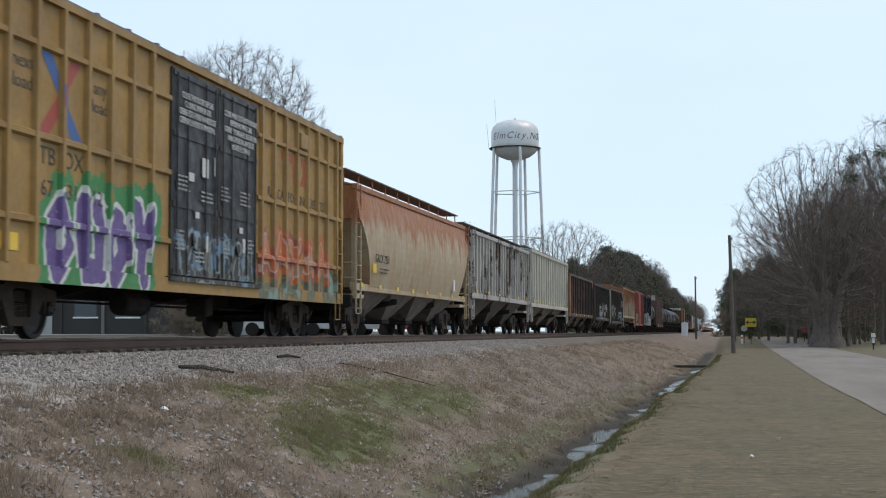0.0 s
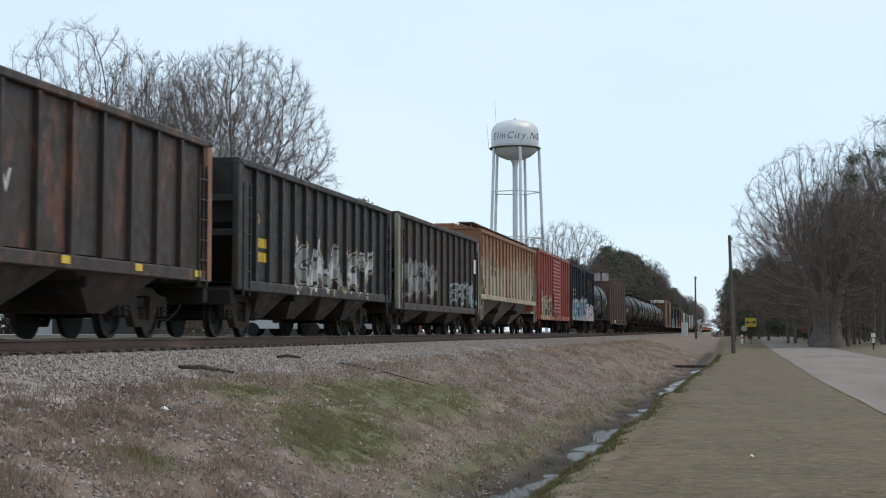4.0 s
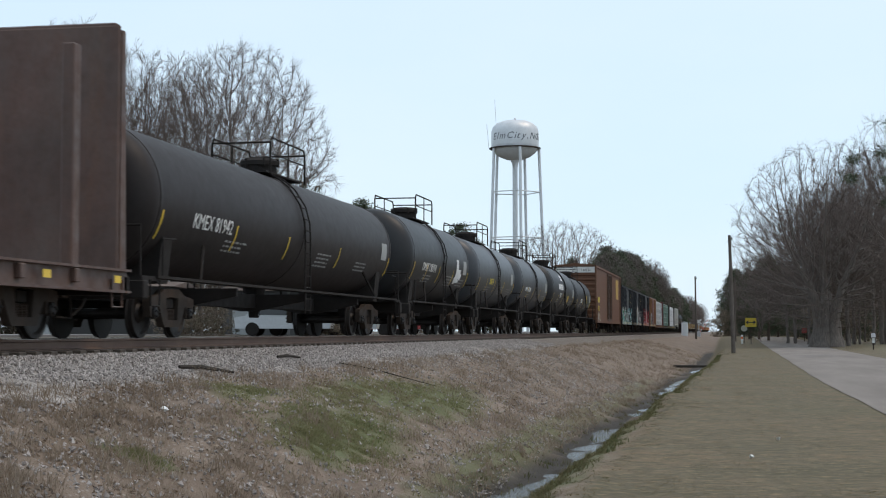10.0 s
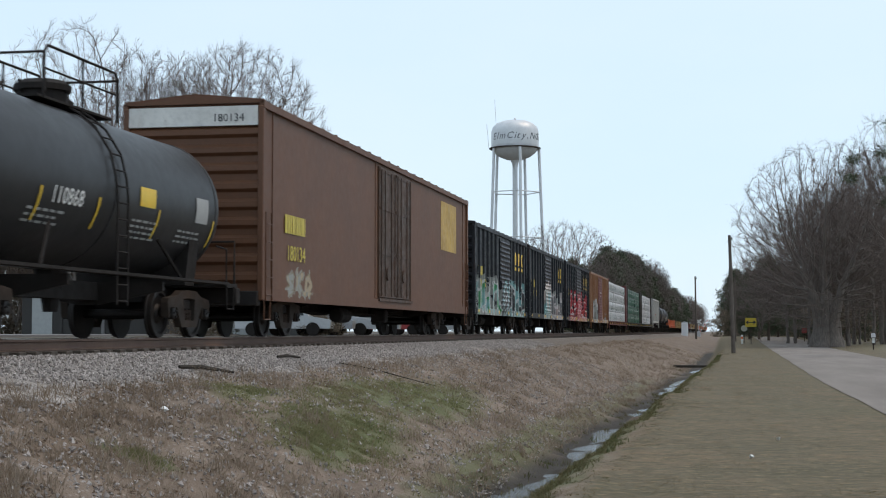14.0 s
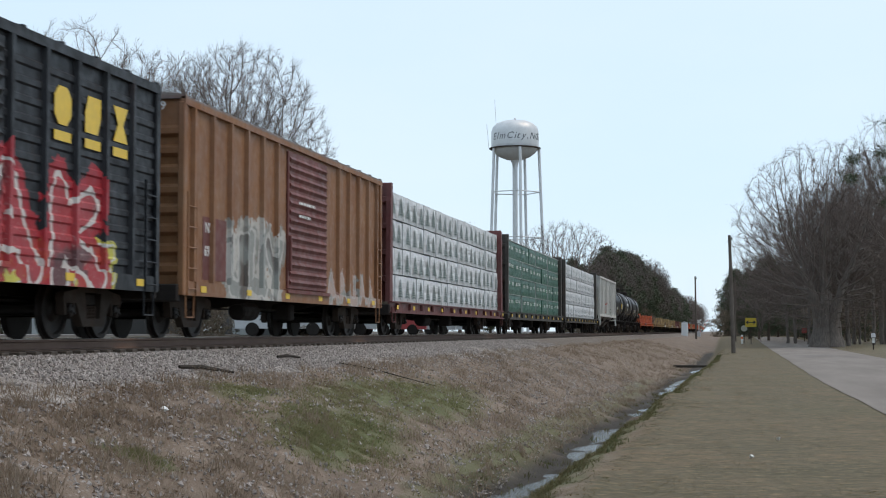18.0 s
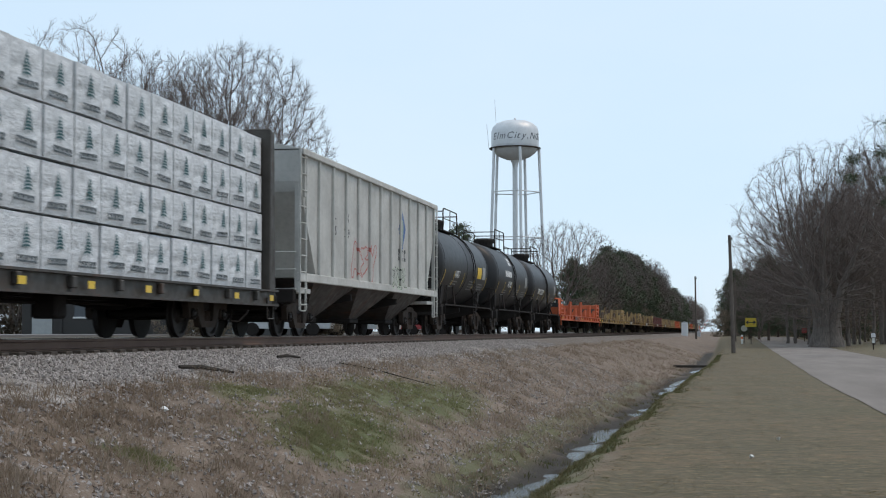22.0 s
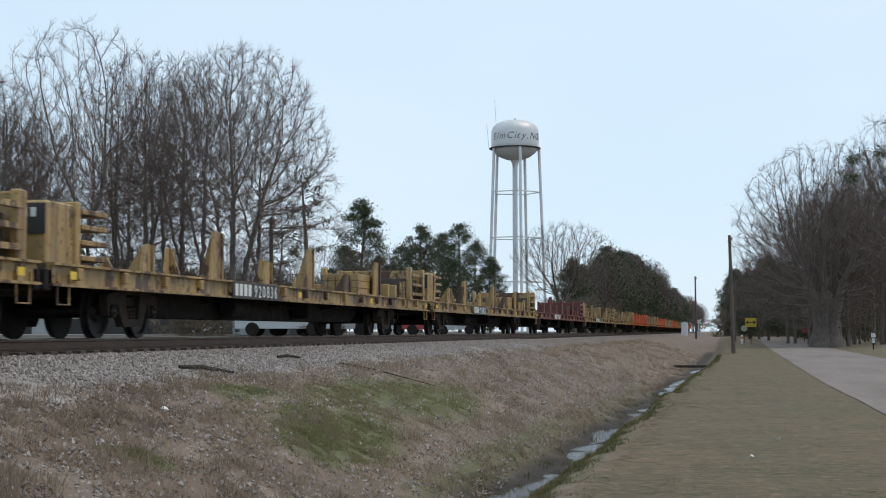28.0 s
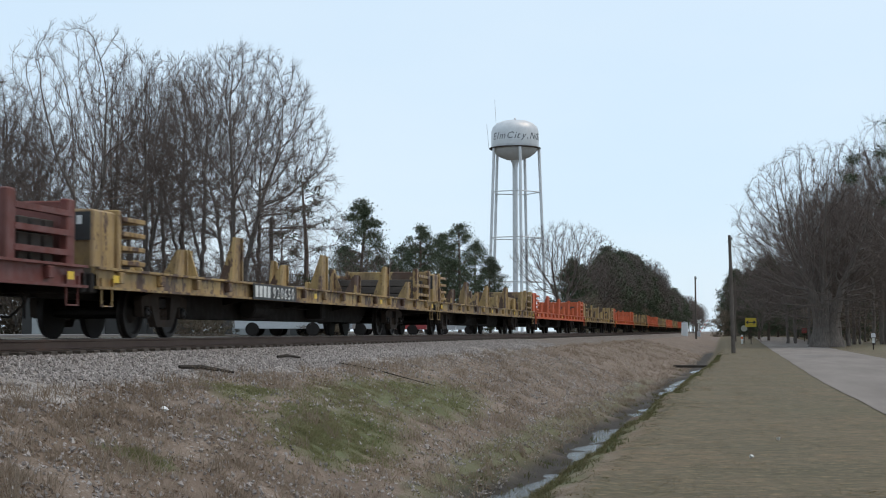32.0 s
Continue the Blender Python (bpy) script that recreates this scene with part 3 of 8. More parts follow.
def patch(cx, cy, rx, ry):
    """Places in a ragged drift, thick in the middle and thinning out."""
    g = random.Random(int(cx * 100 + cy))

    def inner(u, v):
        while True:
            x, y = cx + rx * g.gauss(0, 0.62), cy + ry * g.gauss(0, 0.62)
            if noise.noise((x * 1.6, y * 0.8, 3.0)) + 0.6 * noise.noise((x * 5, y * 3, 1.0)) > g.uniform(-0.55, 0.4):
                return x, y, ground_z(x, y) - 0.01
    return inner


def litter_leaves(seeds, count):
    """Small curled dead leaves and straw flakes lying on the bank."""
    g = np.random.default_rng(seeds)
    where = np.array([weed_place(*g.random(2)) for _ in range(count)])
    where[:, 2] += 0.025
    a = g.uniform(0, 2 * math.pi, count)
    l, wd = g.uniform(0.014, 0.045, count), g.uniform(0.005, 0.018, count)
    e1 = np.stack([np.cos(a) * l, np.sin(a) * l, g.uniform(-0.3, 0.8, count) * l], 1)
    e2 = np.stack([-np.sin(a) * wd, np.cos(a) * wd, g.uniform(-0.3, 0.8, count) * wd], 1)
    v = np.stack([where - e1, where - e2, where + e1, where + e2], 1)
    faces = (4 * np.arange(count)[:, None] + np.array([[0, 1, 2, 3]])).tolist()
    me = bpy.data.meshes.new("leaf_litter")
    me.from_pydata(v.reshape(-1, 3).tolist(), [], faces)
    thing("leaf_litter", "dry fallen leaves and straw scattered on the bank", "leaf litter", kind="stuff", form=me, material=blade_mat("dead_leaves", (0.20, 0.145, 0.10), (0.44, 0.37, 0.29), (0.10, 0.065, 0.045)))


litter_leaves(15, 56000)
blades("dead_weeds", "short dead weeds and straw on the embankment", DRY, 11, 28000, weed_place, (0.04, 0.16), (0.004, 0.009), 0.7)
blades("lawn_grass", "close-mown dormant tan grass on the verge", LAWN, 12, 120000, lawn_place, (0.004, 0.013), (0.003, 0.006), 2.2)
for k, (cx, cy, rx, ry, n) in enumerate(((-5.6, 21.2, 0.75, 2.4, 15000), (-5.3, 19.4, 0.45, 1.2, 4500), (-5.9, 28.6, 0.9, 4.4, 14000), (-6.6, 25.5, 0.5, 2.6, 5000), (-7.1, 21.2, 0.4, 1.1, 3000), (-5.95, 14.6, 0.2, 0.2, 2200), (-3.8, 27.0, 0.4, 11.0, 4500))):
    blades("green_weeds", "fresh green weeds on the damp bank", FRESH, 20 + k, n, patch(cx, cy, rx, ry), (0.02, 0.065), (0.004, 0.007), 0.9)


def tufts(seed, count, spread, middle):
    """Places gathered in small tufts. middle(chance): where a tuft stands."""
    g = random.Random(seed)
    spots = [middle(g) for _ in range(count)]

    def inner(u, v):
        x, y = spots[int(u * count)]
        x, y = x + g.gauss(0, spread), y + g.gauss(0, spread)
        return x, y, ground_z(x, y) - 0.01
    return inner


def lip(g):
    y = 12 + 95 * g.random() ** 1.7
    return -1.97 + 0.016 * (min(y, 90) - 20) + g.gauss(0, 0.13), y


def wet(g):
    y = 15 + 70 * g.random() ** 1.4
    return -3.0 + 0.016 * (min(y, 90) - 20) + g.gauss(0, 0.36), y


SEDGE = blade_mat("wet_ditch_grass", (0.055, 0.068, 0.022), (0.115, 0.118, 0.045), (0.17, 0.135, 0.075))
blades("ditch_grass", "rough green and straw grass along the ditch's lip", SEDGE, 41, 26000, tufts(5, 1500, 0.08, lip), (0.03, 0.085), (0.004, 0.008), 0.7)
blades("ditch_grass", "dark grass tufts standing in the ditch water", SEDGE, 42, 5000, tufts(6, 330, 0.05, wet), (0.04, 0.11), (0.004, 0.008), 0.5)
blades("straw_tufts", "tufts of bleached dead grass on the bank", DRY, 43, 24000, tufts(7, 900, 0.07, lambda g: weed_place(g.random(), g.random())[:2]), (0.07, 0.24), (0.003, 0.006), 0.45)


# ---- trees ----
def bark(name, a, b):
    w = Nodes(name, 0.9)
    col = w.mix(w.span(w.noise(2.0, 6, w.scaled((4, 4, 0.8))), 0.35, 0.7), a, b)
    w.bump(w.noise(6, 5, w.scaled((3, 3, 0.6))), 0.04, 0.8)
    return w.done(w.mix(w.math("MULTIPLY", w.chance(), 0.3), col, a))


BARK, TWIG = bark("grey_brown_bark", (0.095, 0.079, 0.068), (0.185, 0.157, 0.137)), bark("bare_twigs", (0.100, 0.076, 0.066), (0.158, 0.124, 0.108))
PINE_BARK = bark("pine_bark", (0.075, 0.052, 0.04), (0.14, 0.105, 0.08))
w = Nodes("pine_needles", 0.75)
i = w.island()
NEEDLES = w.done(w.mix(w.math("MULTIPLY", w.chance(), 0.5), w.mix(i, (0.030, 0.046, 0.020), (0.070, 0.088, 0.042)), (0.045, 0.048, 0.026)))


def bare_tree(seed, high, domes, stems, points=1100, step=0.42, kill=0.75, twig=0.75, tip=0.0085, power=2.15, twigs=3, flare=1.25, bole=0.0):
    """Trunk-and-limbs mesh and fine-crown mesh of a leafless tree: limbs grow towards points scattered in its crown and thicken by what they carry.
    domes: (x, y, z, radius, half height, share); stems: lines of (x, y, z) from the ground into the crown."""
    g = np.random.default_rng(seed)
    goals = []
    for cx, cy, cz, rx, rz, share in domes:
        n = int(points * share)
        d = g.normal(0, 1, (n, 3))
        d /= np.linalg.norm(d, axis=1)[:, None]
        d *= (g.random(n) ** 0.36)[:, None]
        goals.append(d * (rx, rx, rz) + (cx, cy, cz))
    goals = np.concatenate(goals)
    goals = goals[goals[:, 2] > 1.2]
    pos, parent, way = [], [], []
    for line in stems:
        line = [np.array(p, float) for p in line]
        last = -1
        for a, b in zip(line, line[1:]):
            n = max(1, int(np.linalg.norm(b - a) / step))
            for k in range(n):
                pos.append(a + (b - a) * k / n + g.normal(0, 0.03, 3) * (1, 1, 0))
                parent.append(last)
                way.append((b - a) / np.linalg.norm(b - a))
                last = len(pos) - 1
    near = np.full(len(goals), 1e9)
    which = np.zeros(len(goals), int)
    kids = collections.Counter(parent)
    start = 0
    for turn in range(160):
        P = np.array(pos[start:])
        for a in range(0, len(P), 400):
            dist = np.linalg.norm(goals[:, None] - P[None, a:a + 400], axis=2)
            i = dist.argmin(1)
            v = dist[np.arange(len(goals)), i]
            better = v < near
            near[better], which[better] = v[better], i[better] + start + a
        keep = near > kill
        goals, near, which = goals[keep], near[keep], which[keep]
        start = len(pos)
        if not len(goals) or start > 16000:
            break
        pull, much = np.zeros((start, 3)), np.zeros(start)
        np.add.at(pull, which, (goals - np.array(pos)[which]) / near[:, None])
        np.add.at(much, which, 1.0)
        for i in np.nonzero(much)[0]:
            if kids[i] > 2:
                continue
            d = pull[i] / much[i] + 0.6 * way[i] + (0, 0, 0.10) + g.normal(0, 0.10, 3)
            d /= np.linalg.norm(d)
            pos.append(pos[i] + d * step)
            parent.append(int(i))
            way.append(d)
            kids[i] += 1
        if len(pos) == start:
            break
    total = len(pos)
    pos, way = np.array(pos), np.array(way)
    load = np.zeros(total)
    heavy, best = np.full(total, -1), np.zeros(total)
    for i in range(total - 1, -1, -1):
        load[i] = max(load[i], tip ** power)
        p = parent[i]
        if p >= 0:
            load[p] += load[i]
            if load[i] > best[p]:
                best[p], heavy[p] = load[i], i
    rad = load ** (1 / power)
    wood, fine = Form(), Form()
    for i in range(total):
        p = parent[i]
        if p >= 0 and heavy[p] == i:
            continue
        line, k = ([p] if p >= 0 else []), i
        while k >= 0:
            line.append(k)
            k = heavy[k]
        rads = [rad[k] for k in line]
        if p >= 0:
            rads[0] = min(rad[p] * 0.8, rad[i] * 1.15)
        else:
            rads = [max(r, bole * (1 - pos[k][2] / 9.0)) * (1 + (flare - 1) * max(0.0, 1 - pos[k][2] / 1.6)) for r, k in zip(rads, line)]
        cut = next((m for m, r in enumerate(rads) if r < 0.045), len(rads))
        if cut > 1:
            wood.tube([pos[k] for k in line[:cut + 1]], rads[:cut + 1], 10 if rads[0] > 0.18 else 6)
        if cut < len(rads) - 1 or (cut == 0 and len(rads) > 1):
            fine.tube([pos[k] for k in line[max(0, cut - 1):]], rads[max(0, cut - 1):], 3)
    # sprays of twigs on every thin shoot
    thin = np.nonzero(rad < 0.030)[0]
    base = np.repeat(pos[thin], twigs, 0) + g.normal(0, 0.05, (len(thin) * twigs, 3))
    d = np.repeat(way[thin], twigs, 0) * 0.9 + g.normal(0, 0.40, base.shape) + (0, 0, 0.22)
    d /= np.linalg.norm(d, axis=1)[:, None]
    long = twig * g.uniform(0.5, 1.25, len(base))
    spur = base + d * (long * g.uniform(0.3, 0.7, len(base)))[:, None]
    e = d + g.normal(0, 0.40, base.shape)
    e /= np.linalg.norm(e, axis=1)[:, None]
    a0, dd, ll, rr = np.concatenate([base, spur]), np.concatenate([d, e]), np.concatenate([long, long * 0.55]), np.repeat((0.0072, 0.0052), len(base))
    u = np.cross(dd, (0.31, 0.17, 0.93))
    u /= np.linalg.norm(u, axis=1)[:, None]
    v = np.cross(dd, u)
    ring = [a0 + (u * math.cos(t) + v * math.sin(t)) * rr[:, None] for t in (0, 2.1, 4.2)]
    pts = np.stack(ring + [a0 + dd * ll[:, None]], 1).reshape(-1, 3)
    n = 4 * np.arange(len(a0))[:, None]
    faces = np.concatenate([n + np.array([[0, 1, 3]]), n + np.array([[1, 2, 3]]), n + np.array([[2, 0, 3]])])
    fine.add(pts.tolist(), faces.tolist())
    a, b = wood.mesh("trunk"), fine.mesh("crown")
    fit = Matrix.Diagonal((1.0, 1.0, high / np.percentile(pts[:, 2], 99.8), 1.0))
    for me, m in ((a, BARK), (b, TWIG)):
        me.transform(fit)
        me.materials.append(m)
    a.shade_smooth()
    return a, b


def build_bare(label, forms, m, group):
    t = thing("bare_tree", label, "tree", group)
    part("trunk", forms[0], BARK, t)
    part("crown", forms[1], TWIG, t, "leafless twigs")
    t.matrix_basis = m
    return t


def pine(seed, high, wide, low=0.35, clumps=150, leaf=0.30, dense=48):
    """Trunk with limbs, and a crown of needle clumps with gaps."""
    r = random.Random(seed)
    wood, green = Form(), Form()
    wood.tube([(0, 0, -0.2), (r.gauss(0, 0.1), r.gauss(0, 0.1), high * 0.5), (r.gauss(0, 0.2), r.gauss(0, 0.2), high * 0.97)], [high * 0.018, high * 0.013, high * 0.003], 8)
    for k in range(clumps):
        t = (k + r.random()) / clumps
        z = high * (low + (1 - low) * t)
        env = wide * (math.sin(math.pi * min(1, 0.16 + 0.84 * t)) ** 0.7) * r.uniform(0.35, 1.1)
        a = r.uniform(0, 2 * math.pi)
        c = Vector((math.cos(a) * env, math.sin(a) * env, z + r.gauss(0, 0.3)))
        if k % 3 == 0:
            wood.tube([(0, 0, z - env * 0.25), tuple(c * 0.6 + Vector((0, 0, (z - env * 0.1) * 0.4))), tuple(c)], [0.05, 0.035, 0.015], 4)
        s = r.uniform(0.5, 1.0) * wide * 0.24
        for j in range(dense):
            d = Vector((r.gauss(0, 1), r.gauss(0, 1), r.gauss(0, 0.65)))
            p = c + d * s * 0.55
            e1 = Vector((r.gauss(0, 1), r.gauss(0, 1), r.gauss(0, 1))).normalized() * leaf * r.uniform(0.5, 1.2)
            e2 = Vector((r.gauss(0, 1), r.gauss(0, 1), r.gauss(0, 1))).normalized() * leaf * r.uniform(0.3, 0.7)
            green.add([p, p + e1, p + e1 * 0.5 + e2], [(0, 1, 2)])
    return wood, green


def build_pine(label, forms, m, group, name="pine_tree"):
    t = thing(name, label, "tree", group)
    part("trunk", forms[0], PINE_BARK, t)
    part("crown", forms[1], NEEDLES, t, "dark green needle clumps")
    t.matrix_basis = m
    return t


def spot(u, depth):
    """The place on the ground at that depth from the camera, u metres per metre to the right of its heading."""
    x = depth * (u * math.cos(YAW) - math.sin(YAW))
    y = depth * (u * math.sin(YAW) + math.cos(YAW))
    return x, y


def stand(u, depth, turn=0.0, size=1.0, sink=0.0):
    x, y = spot(u, depth)
    return Matrix.Translation((x, y, ground_z(x, y) - sink)) @ Matrix.Rotation(turn, 4, "Z") @ Matrix.Scale(size, 4)


def px(u):
    """Slope to the right of the heading for a place across the picture's width (0 to 1568)."""
    return (u - 784) / 2650.0


# a loose old crown of few bold limbs, a full dome on three stems, a slim forked tree, a low vase-shaped tree and a spindly one
MESHES = [bare_tree(31, 16.6, [(0.3, 0, 10.5, 4.9, 6.0, 1.0)], [[(0, 0, -0.3), (0.1, 0, 3.0), (0.0, 0.1, 7.5)], [(0.1, 0.1, 2.5), (-1.5, 0.4, 6.0)], [(0.1, 0.1, 4.0), (1.6, -0.3, 8.0)]], 2200, 0.40, 0.62, 0.60, 0.0105, 2.0, 4),
          bare_tree(58, 15.4, [(0.4, 0, 9.3, 5.0, 6.2, 0.85), (2.2, 0, 5.6, 3.9, 2.6, 0.15)], [[(-0.5, 0, -0.3), (-0.5, 0.1, 3.0), (-1.0, 0.2, 7.0)], [(0.4, 0.2, -0.3), (0.6, 0.2, 3.5), (1.6, 0.3, 7.5)], [(0.0, -0.5, -0.3), (0.1, -0.5, 4.0), (0.2, -0.9, 8.0)]], 5200, 0.34, 0.46, 0.58, 0.0090, 2.08, 6),
          bare_tree(47, 15.2, [(0, 0, 10.2, 3.0, 5.4, 1.0)], [[(0, 0, -0.3), (0.1, 0, 4.0), (0.2, 0.1, 8.5)], [(0.1, 0, 3.4), (-0.9, 0.2, 8.0)]], 2300, 0.36, 0.50, 0.55, 0.0095, 2.05, 5),
          bare_tree(63, 12.4, [(0, 0, 8.4, 5.2, 4.2, 0.8), (0, 0, 5.2, 3.9, 3.0, 0.2)], [[(0, 0, -0.3), (0, 0, 1.9)], [(0, 0, 1.6), (-0.9, 0.2, 4.2)], [(0, 0, 1.5), (1.1, 0.1, 4.6)], [(0, 0, 1.7), (0.3, 0.9, 4.8)], [(0, 0, 1.7), (0.2, -0.9, 4.8)]], 3200, 0.36, 0.50, 0.55, 0.0105, 2.0, 4),
          bare_tree(64, 13.0, [(0, 0, 9.0, 2.3, 4.4, 1.0)], [[(0, 0, -0.3), (0.3, 0, 5.0), (0.2, 0.2, 7.5)]], 1000, 0.40, 0.55, 0.55, 0.0105, 2.05, 3)]
HIGHS = (16.6, 15.4, 15.2, 12.4, 13.0)
group = "bare trees behind the railway"
for u, depth, kind, turn, top in ((130, 82, 0, 0.4, 34), (412, 82, 1, 0.1, 80), (262, 88, 2, 3.1, 84), (318, 92, 2, 0.8, 92), (205, 94, 2, 1.8, 105), (355, 90, 2, 0.2, 98), (-5, 90, 0, 2.4, 128), (-75, 86, 1, 1.9, 120), (60, 98, 2, 2.2, 170), (160, 100, 4, 4.4, 185),
                                  (290, 100, 4, 2.0, 150), (455, 100, 2, 0.9, 175), (495, 96, 4, 5.0, 330), (90, 108, 2, 2.4, 215), (20, 112, 2, 3.0, 205), (225, 110, 2, 1.2, 205), (5, 98, 3, 2.0, 290), (250, 114, 1, 1.2, 235), (575, 108, 4, 1.0, 415)):
    me = MESHES[kind]
    size = ((587 - top) / 2650.0 * depth + 0.15) / HIGHS[kind]
    build_bare("tall leafless hardwood at the edge of the grove", me, stand(px(u), depth, turn, size), group)
build_bare("lone leafless tree with a round spreading crown", MESHES[3], stand(px(998), 172, 2.6, 1.10) @ Matrix.Diagonal((1.08, 1.08, 0.94, 1.0)), "")

PINES = []
for k, (sd, hg, wd, lw, cl) in enumerate(((71, 14.0, 3.6, 0.05, 210), (72, 15.0, 3.4, 0.30, 120), (73, 14.5, 4.4, 0.12, 190))):
    a, b = pine(sd, hg, wd, lw, cl, 0.25, 110)
    a, b = a.mesh("trunk"), b.mesh("crown")
    a.materials.append(PINE_BARK)
    b.materials.append(NEEDLES)
    PINES.append((a, b))
FAR_PINES = []
for sd, hg, wd in ((75, 14.0, 4.2), (76, 15.5, 4.8)):
    a, b = pine(sd, hg, wd, 0.03, 260, 0.5)
    a, b = a.mesh("trunk"), b.mesh("crown")
    a.materials.append(PINE_BARK)
    b.materials.append(NEEDLES)
    FAR_PINES.append((a, b))
for u, depth, kind, turn, size in ((640, 130, 0, 0.3, 0.81), (712, 150, 2, 1.0, 0.60), (745, 146, 1, 2.1, 0.70), (783, 165, 1, 5.2, 0.73), (814, 150, 1, 4.0, 0.73), (842, 160, 2, 0.7, 0.66), (868, 158, 0, 3.0, 0.56), (735, 162, 2, 4.2, 0.66), (612, 140, 2, 2.0, 0.55), (672, 150, 2, 3.0, 0.52), (790, 158, 0, 1.2, 0.56), (690, 158, 0, 2.2, 0.5)):
    build_pine("dark green pine beyond the railway", PINES[kind], stand(px(u), depth, turn, size), "pines beyond the railway")
build_pine("thin pine standing among the bare trees", pine(77, 10.0, 1.7, 0.25, 34, 0.2), stand(px(540), 90, 1.1, 1.0), "")
# undergrowth along the grove
r = random.Random(9)
BRUSH = pine(80, 3.4, 2.3, 0.0, 60, 0.22)
brush_mesh = BRUSH[1].mesh("crown")
brush_mat = blade_mat("brown_brush", (0.145, 0.108, 0.082), (0.21, 0.162, 0.125), (0.10, 0.095, 0.06), 0.3)
brush_mesh.materials.append(brush_mat)
for k in range(30):
    u = -60 + k * 24
    b = thing("shrub", "grey-brown leafless shrub at the foot of the trees", "shrub", "thicket behind the railway")
    part("stems", MESHES[3][0], BARK, b)
    part("crown", MESHES[3][1], TWIG, b)
    b.matrix_basis = stand(px(u + r.uniform(-10, 10)), 92 + r.uniform(-6, 20), r.uniform(0, 6), r.uniform(0.28, 0.46), 0.2)

for u, size in ((-40, 2.2), (25, 2.4), (75, 1.9), (125, 1.6), (190, 1.4), (250, 1.2), (298, 1.3), (340, 1.2), (385, 1.0), (430, 1.1), (480, 1.0), (525, 1.0)):
    b = thing("bush", "tall brown thicket at the foot of the grove", "bush", "brown thicket")
    part("crown", brush_mesh, brush_mat, b)
    b.matrix_basis = stand(px(u), 96, u * 0.7, size, 0.2)

# the woods down the line, both sides
for k in range(70):
    y = 262 + k * 6.6 + r.uniform(-3, 3)
    x = -22 - r.uniform(0, 5) - (r.uniform(4, 20) if k % 3 == 0 and k > 22 else 0)
    m = Matrix.Translation((x, y, 1.3)) @ Matrix.Rotation(r.uniform(0, 6), 4, "Z") @ Matrix.Scale(r.uniform(0.78, 0.95) + 0.004 * k + 0.30 * math.sin(math.pi * min(1.0, k / 44)), 4)
    if k % 3 == 1:
        build_bare("leafless tree in the wood along the line", MESHES[k % 3], m, "woods along the line")
    else:
        build_pine("dark pine in the wood along the line", FAR_PINES[k % 2], m, "woods along the line")
for k in range(62):
    y = 285 + (k // 6) * 26 + r.uniform(-8, 8)
    x = 0.6 + (k % 6) * 8 + r.uniform(-2, 3) + (k // 6) * 0.6
    m = Matrix.Translation((x, y, 0.6)) @ Matrix.Rotation(r.uniform(0, 6), 4, "Z") @ Matrix.Scale(r.uniform(0.72, 0.98) * (1 + 0.02 * (k % 6)), 4)
    if k % 4 == 1:
        build_bare("leafless tree in the wood beyond the lane", MESHES[k % 3], m, "woods beyond the lane")
    else:
        build_pine("dark pine in the wood beyond the lane", FAR_PINES[k % 2], m, "woods beyond the lane")
for k in range(14):
    m = Matrix.Translation((-18.5 - r.uniform(0, 4), 735 + k * 22, 1.3)) @ Matrix.Rotation(r.uniform(0, 6), 4, "Z") @ Matrix.Scale(r.uniform(1.0, 1.25), 4)
    build_bare("leafless tree far down the line", MESHES[1 + k % 2], m, "woods along the line")
for k in range(16):
    u = 1325 + k * 17
    m = stand(px(u), 205 + r.uniform(-10, 40), r.uniform(0, 6), r.uniform(0.55, 0.8))
    build_pine("dark evergreen behind the lane's old tree", PINES[k % 3], m, "evergreens behind the lane")

for k in range(44):
    b = thing("bush", "dark tangled undergrowth at the wood's edge", "bush", "undergrowth down the line")
    part("crown", brush_mesh, brush_mat, b)
    if k < 22:
        at_ = (-1.0 + k * 2.6 + r.uniform(-1, 1), 279 + r.uniform(-3, 8), 0.5)
    elif k < 34:
        at_ = (14 + (k - 22) * 4.0 + r.uniform(-1, 1), 200 + r.uniform(-6, 10), 0.3)
    else:
        at_ = (-20.5 - r.uniform(0, 3), 250 + (k - 34) * 16, 1.3)
    b.matrix_basis = Matrix.Translation(at_) @ Matrix.Rotation(r.uniform(0, 6), 4, "Z") @ Matrix.Scale(r.uniform(1.3, 2.1), 4)

# the great old tree by the lane and its neighbours
oak = bare_tree(92, 20.4, [(0, 0, 10.6, 9.6, 9.9, 0.8), (0, 0, 5.0, 10.0, 3.4, 0.2)], [[(0.8 * math.cos(a), 0.8 * math.sin(a), -0.3), (0.75 * math.cos(a), 0.75 * math.sin(a), 2.6), (1.9 * math.cos(a + 0.3), 1.9 * math.sin(a + 0.3), 6.5)] for a in (0.2, 1.3, 2.4, 3.4, 4.5, 5.5)], 7500, 0.46, 0.62, 0.7, 0.0135, 2.05, 4, 1.35, 0.80)
build_bare("huge old leafless tree with a massive grey trunk", oak, stand(px(1462), 150, 0.9, 1.0), "")
for u, depth, turn, size in ((1452, 153, 1.0, 1.12), (1500, 154, 3.3, 1.2)):
    build_bare("leafless tree crowding the old tree", MESHES[2], stand(px(u), depth, turn, size) @ Matrix.Diagonal((1.35, 1.35, 1.0, 1.0)), "trees by the lane")
build_bare("leafless tree behind the old tree", MESHES[1], stand(px(1565), 176, 2.0, 1.15), "trees by the lane")
build_bare("leafless tree behind the old tree", MESHES[0], stand(px(1530), 195, 4.0, 1.2), "trees by the lane")
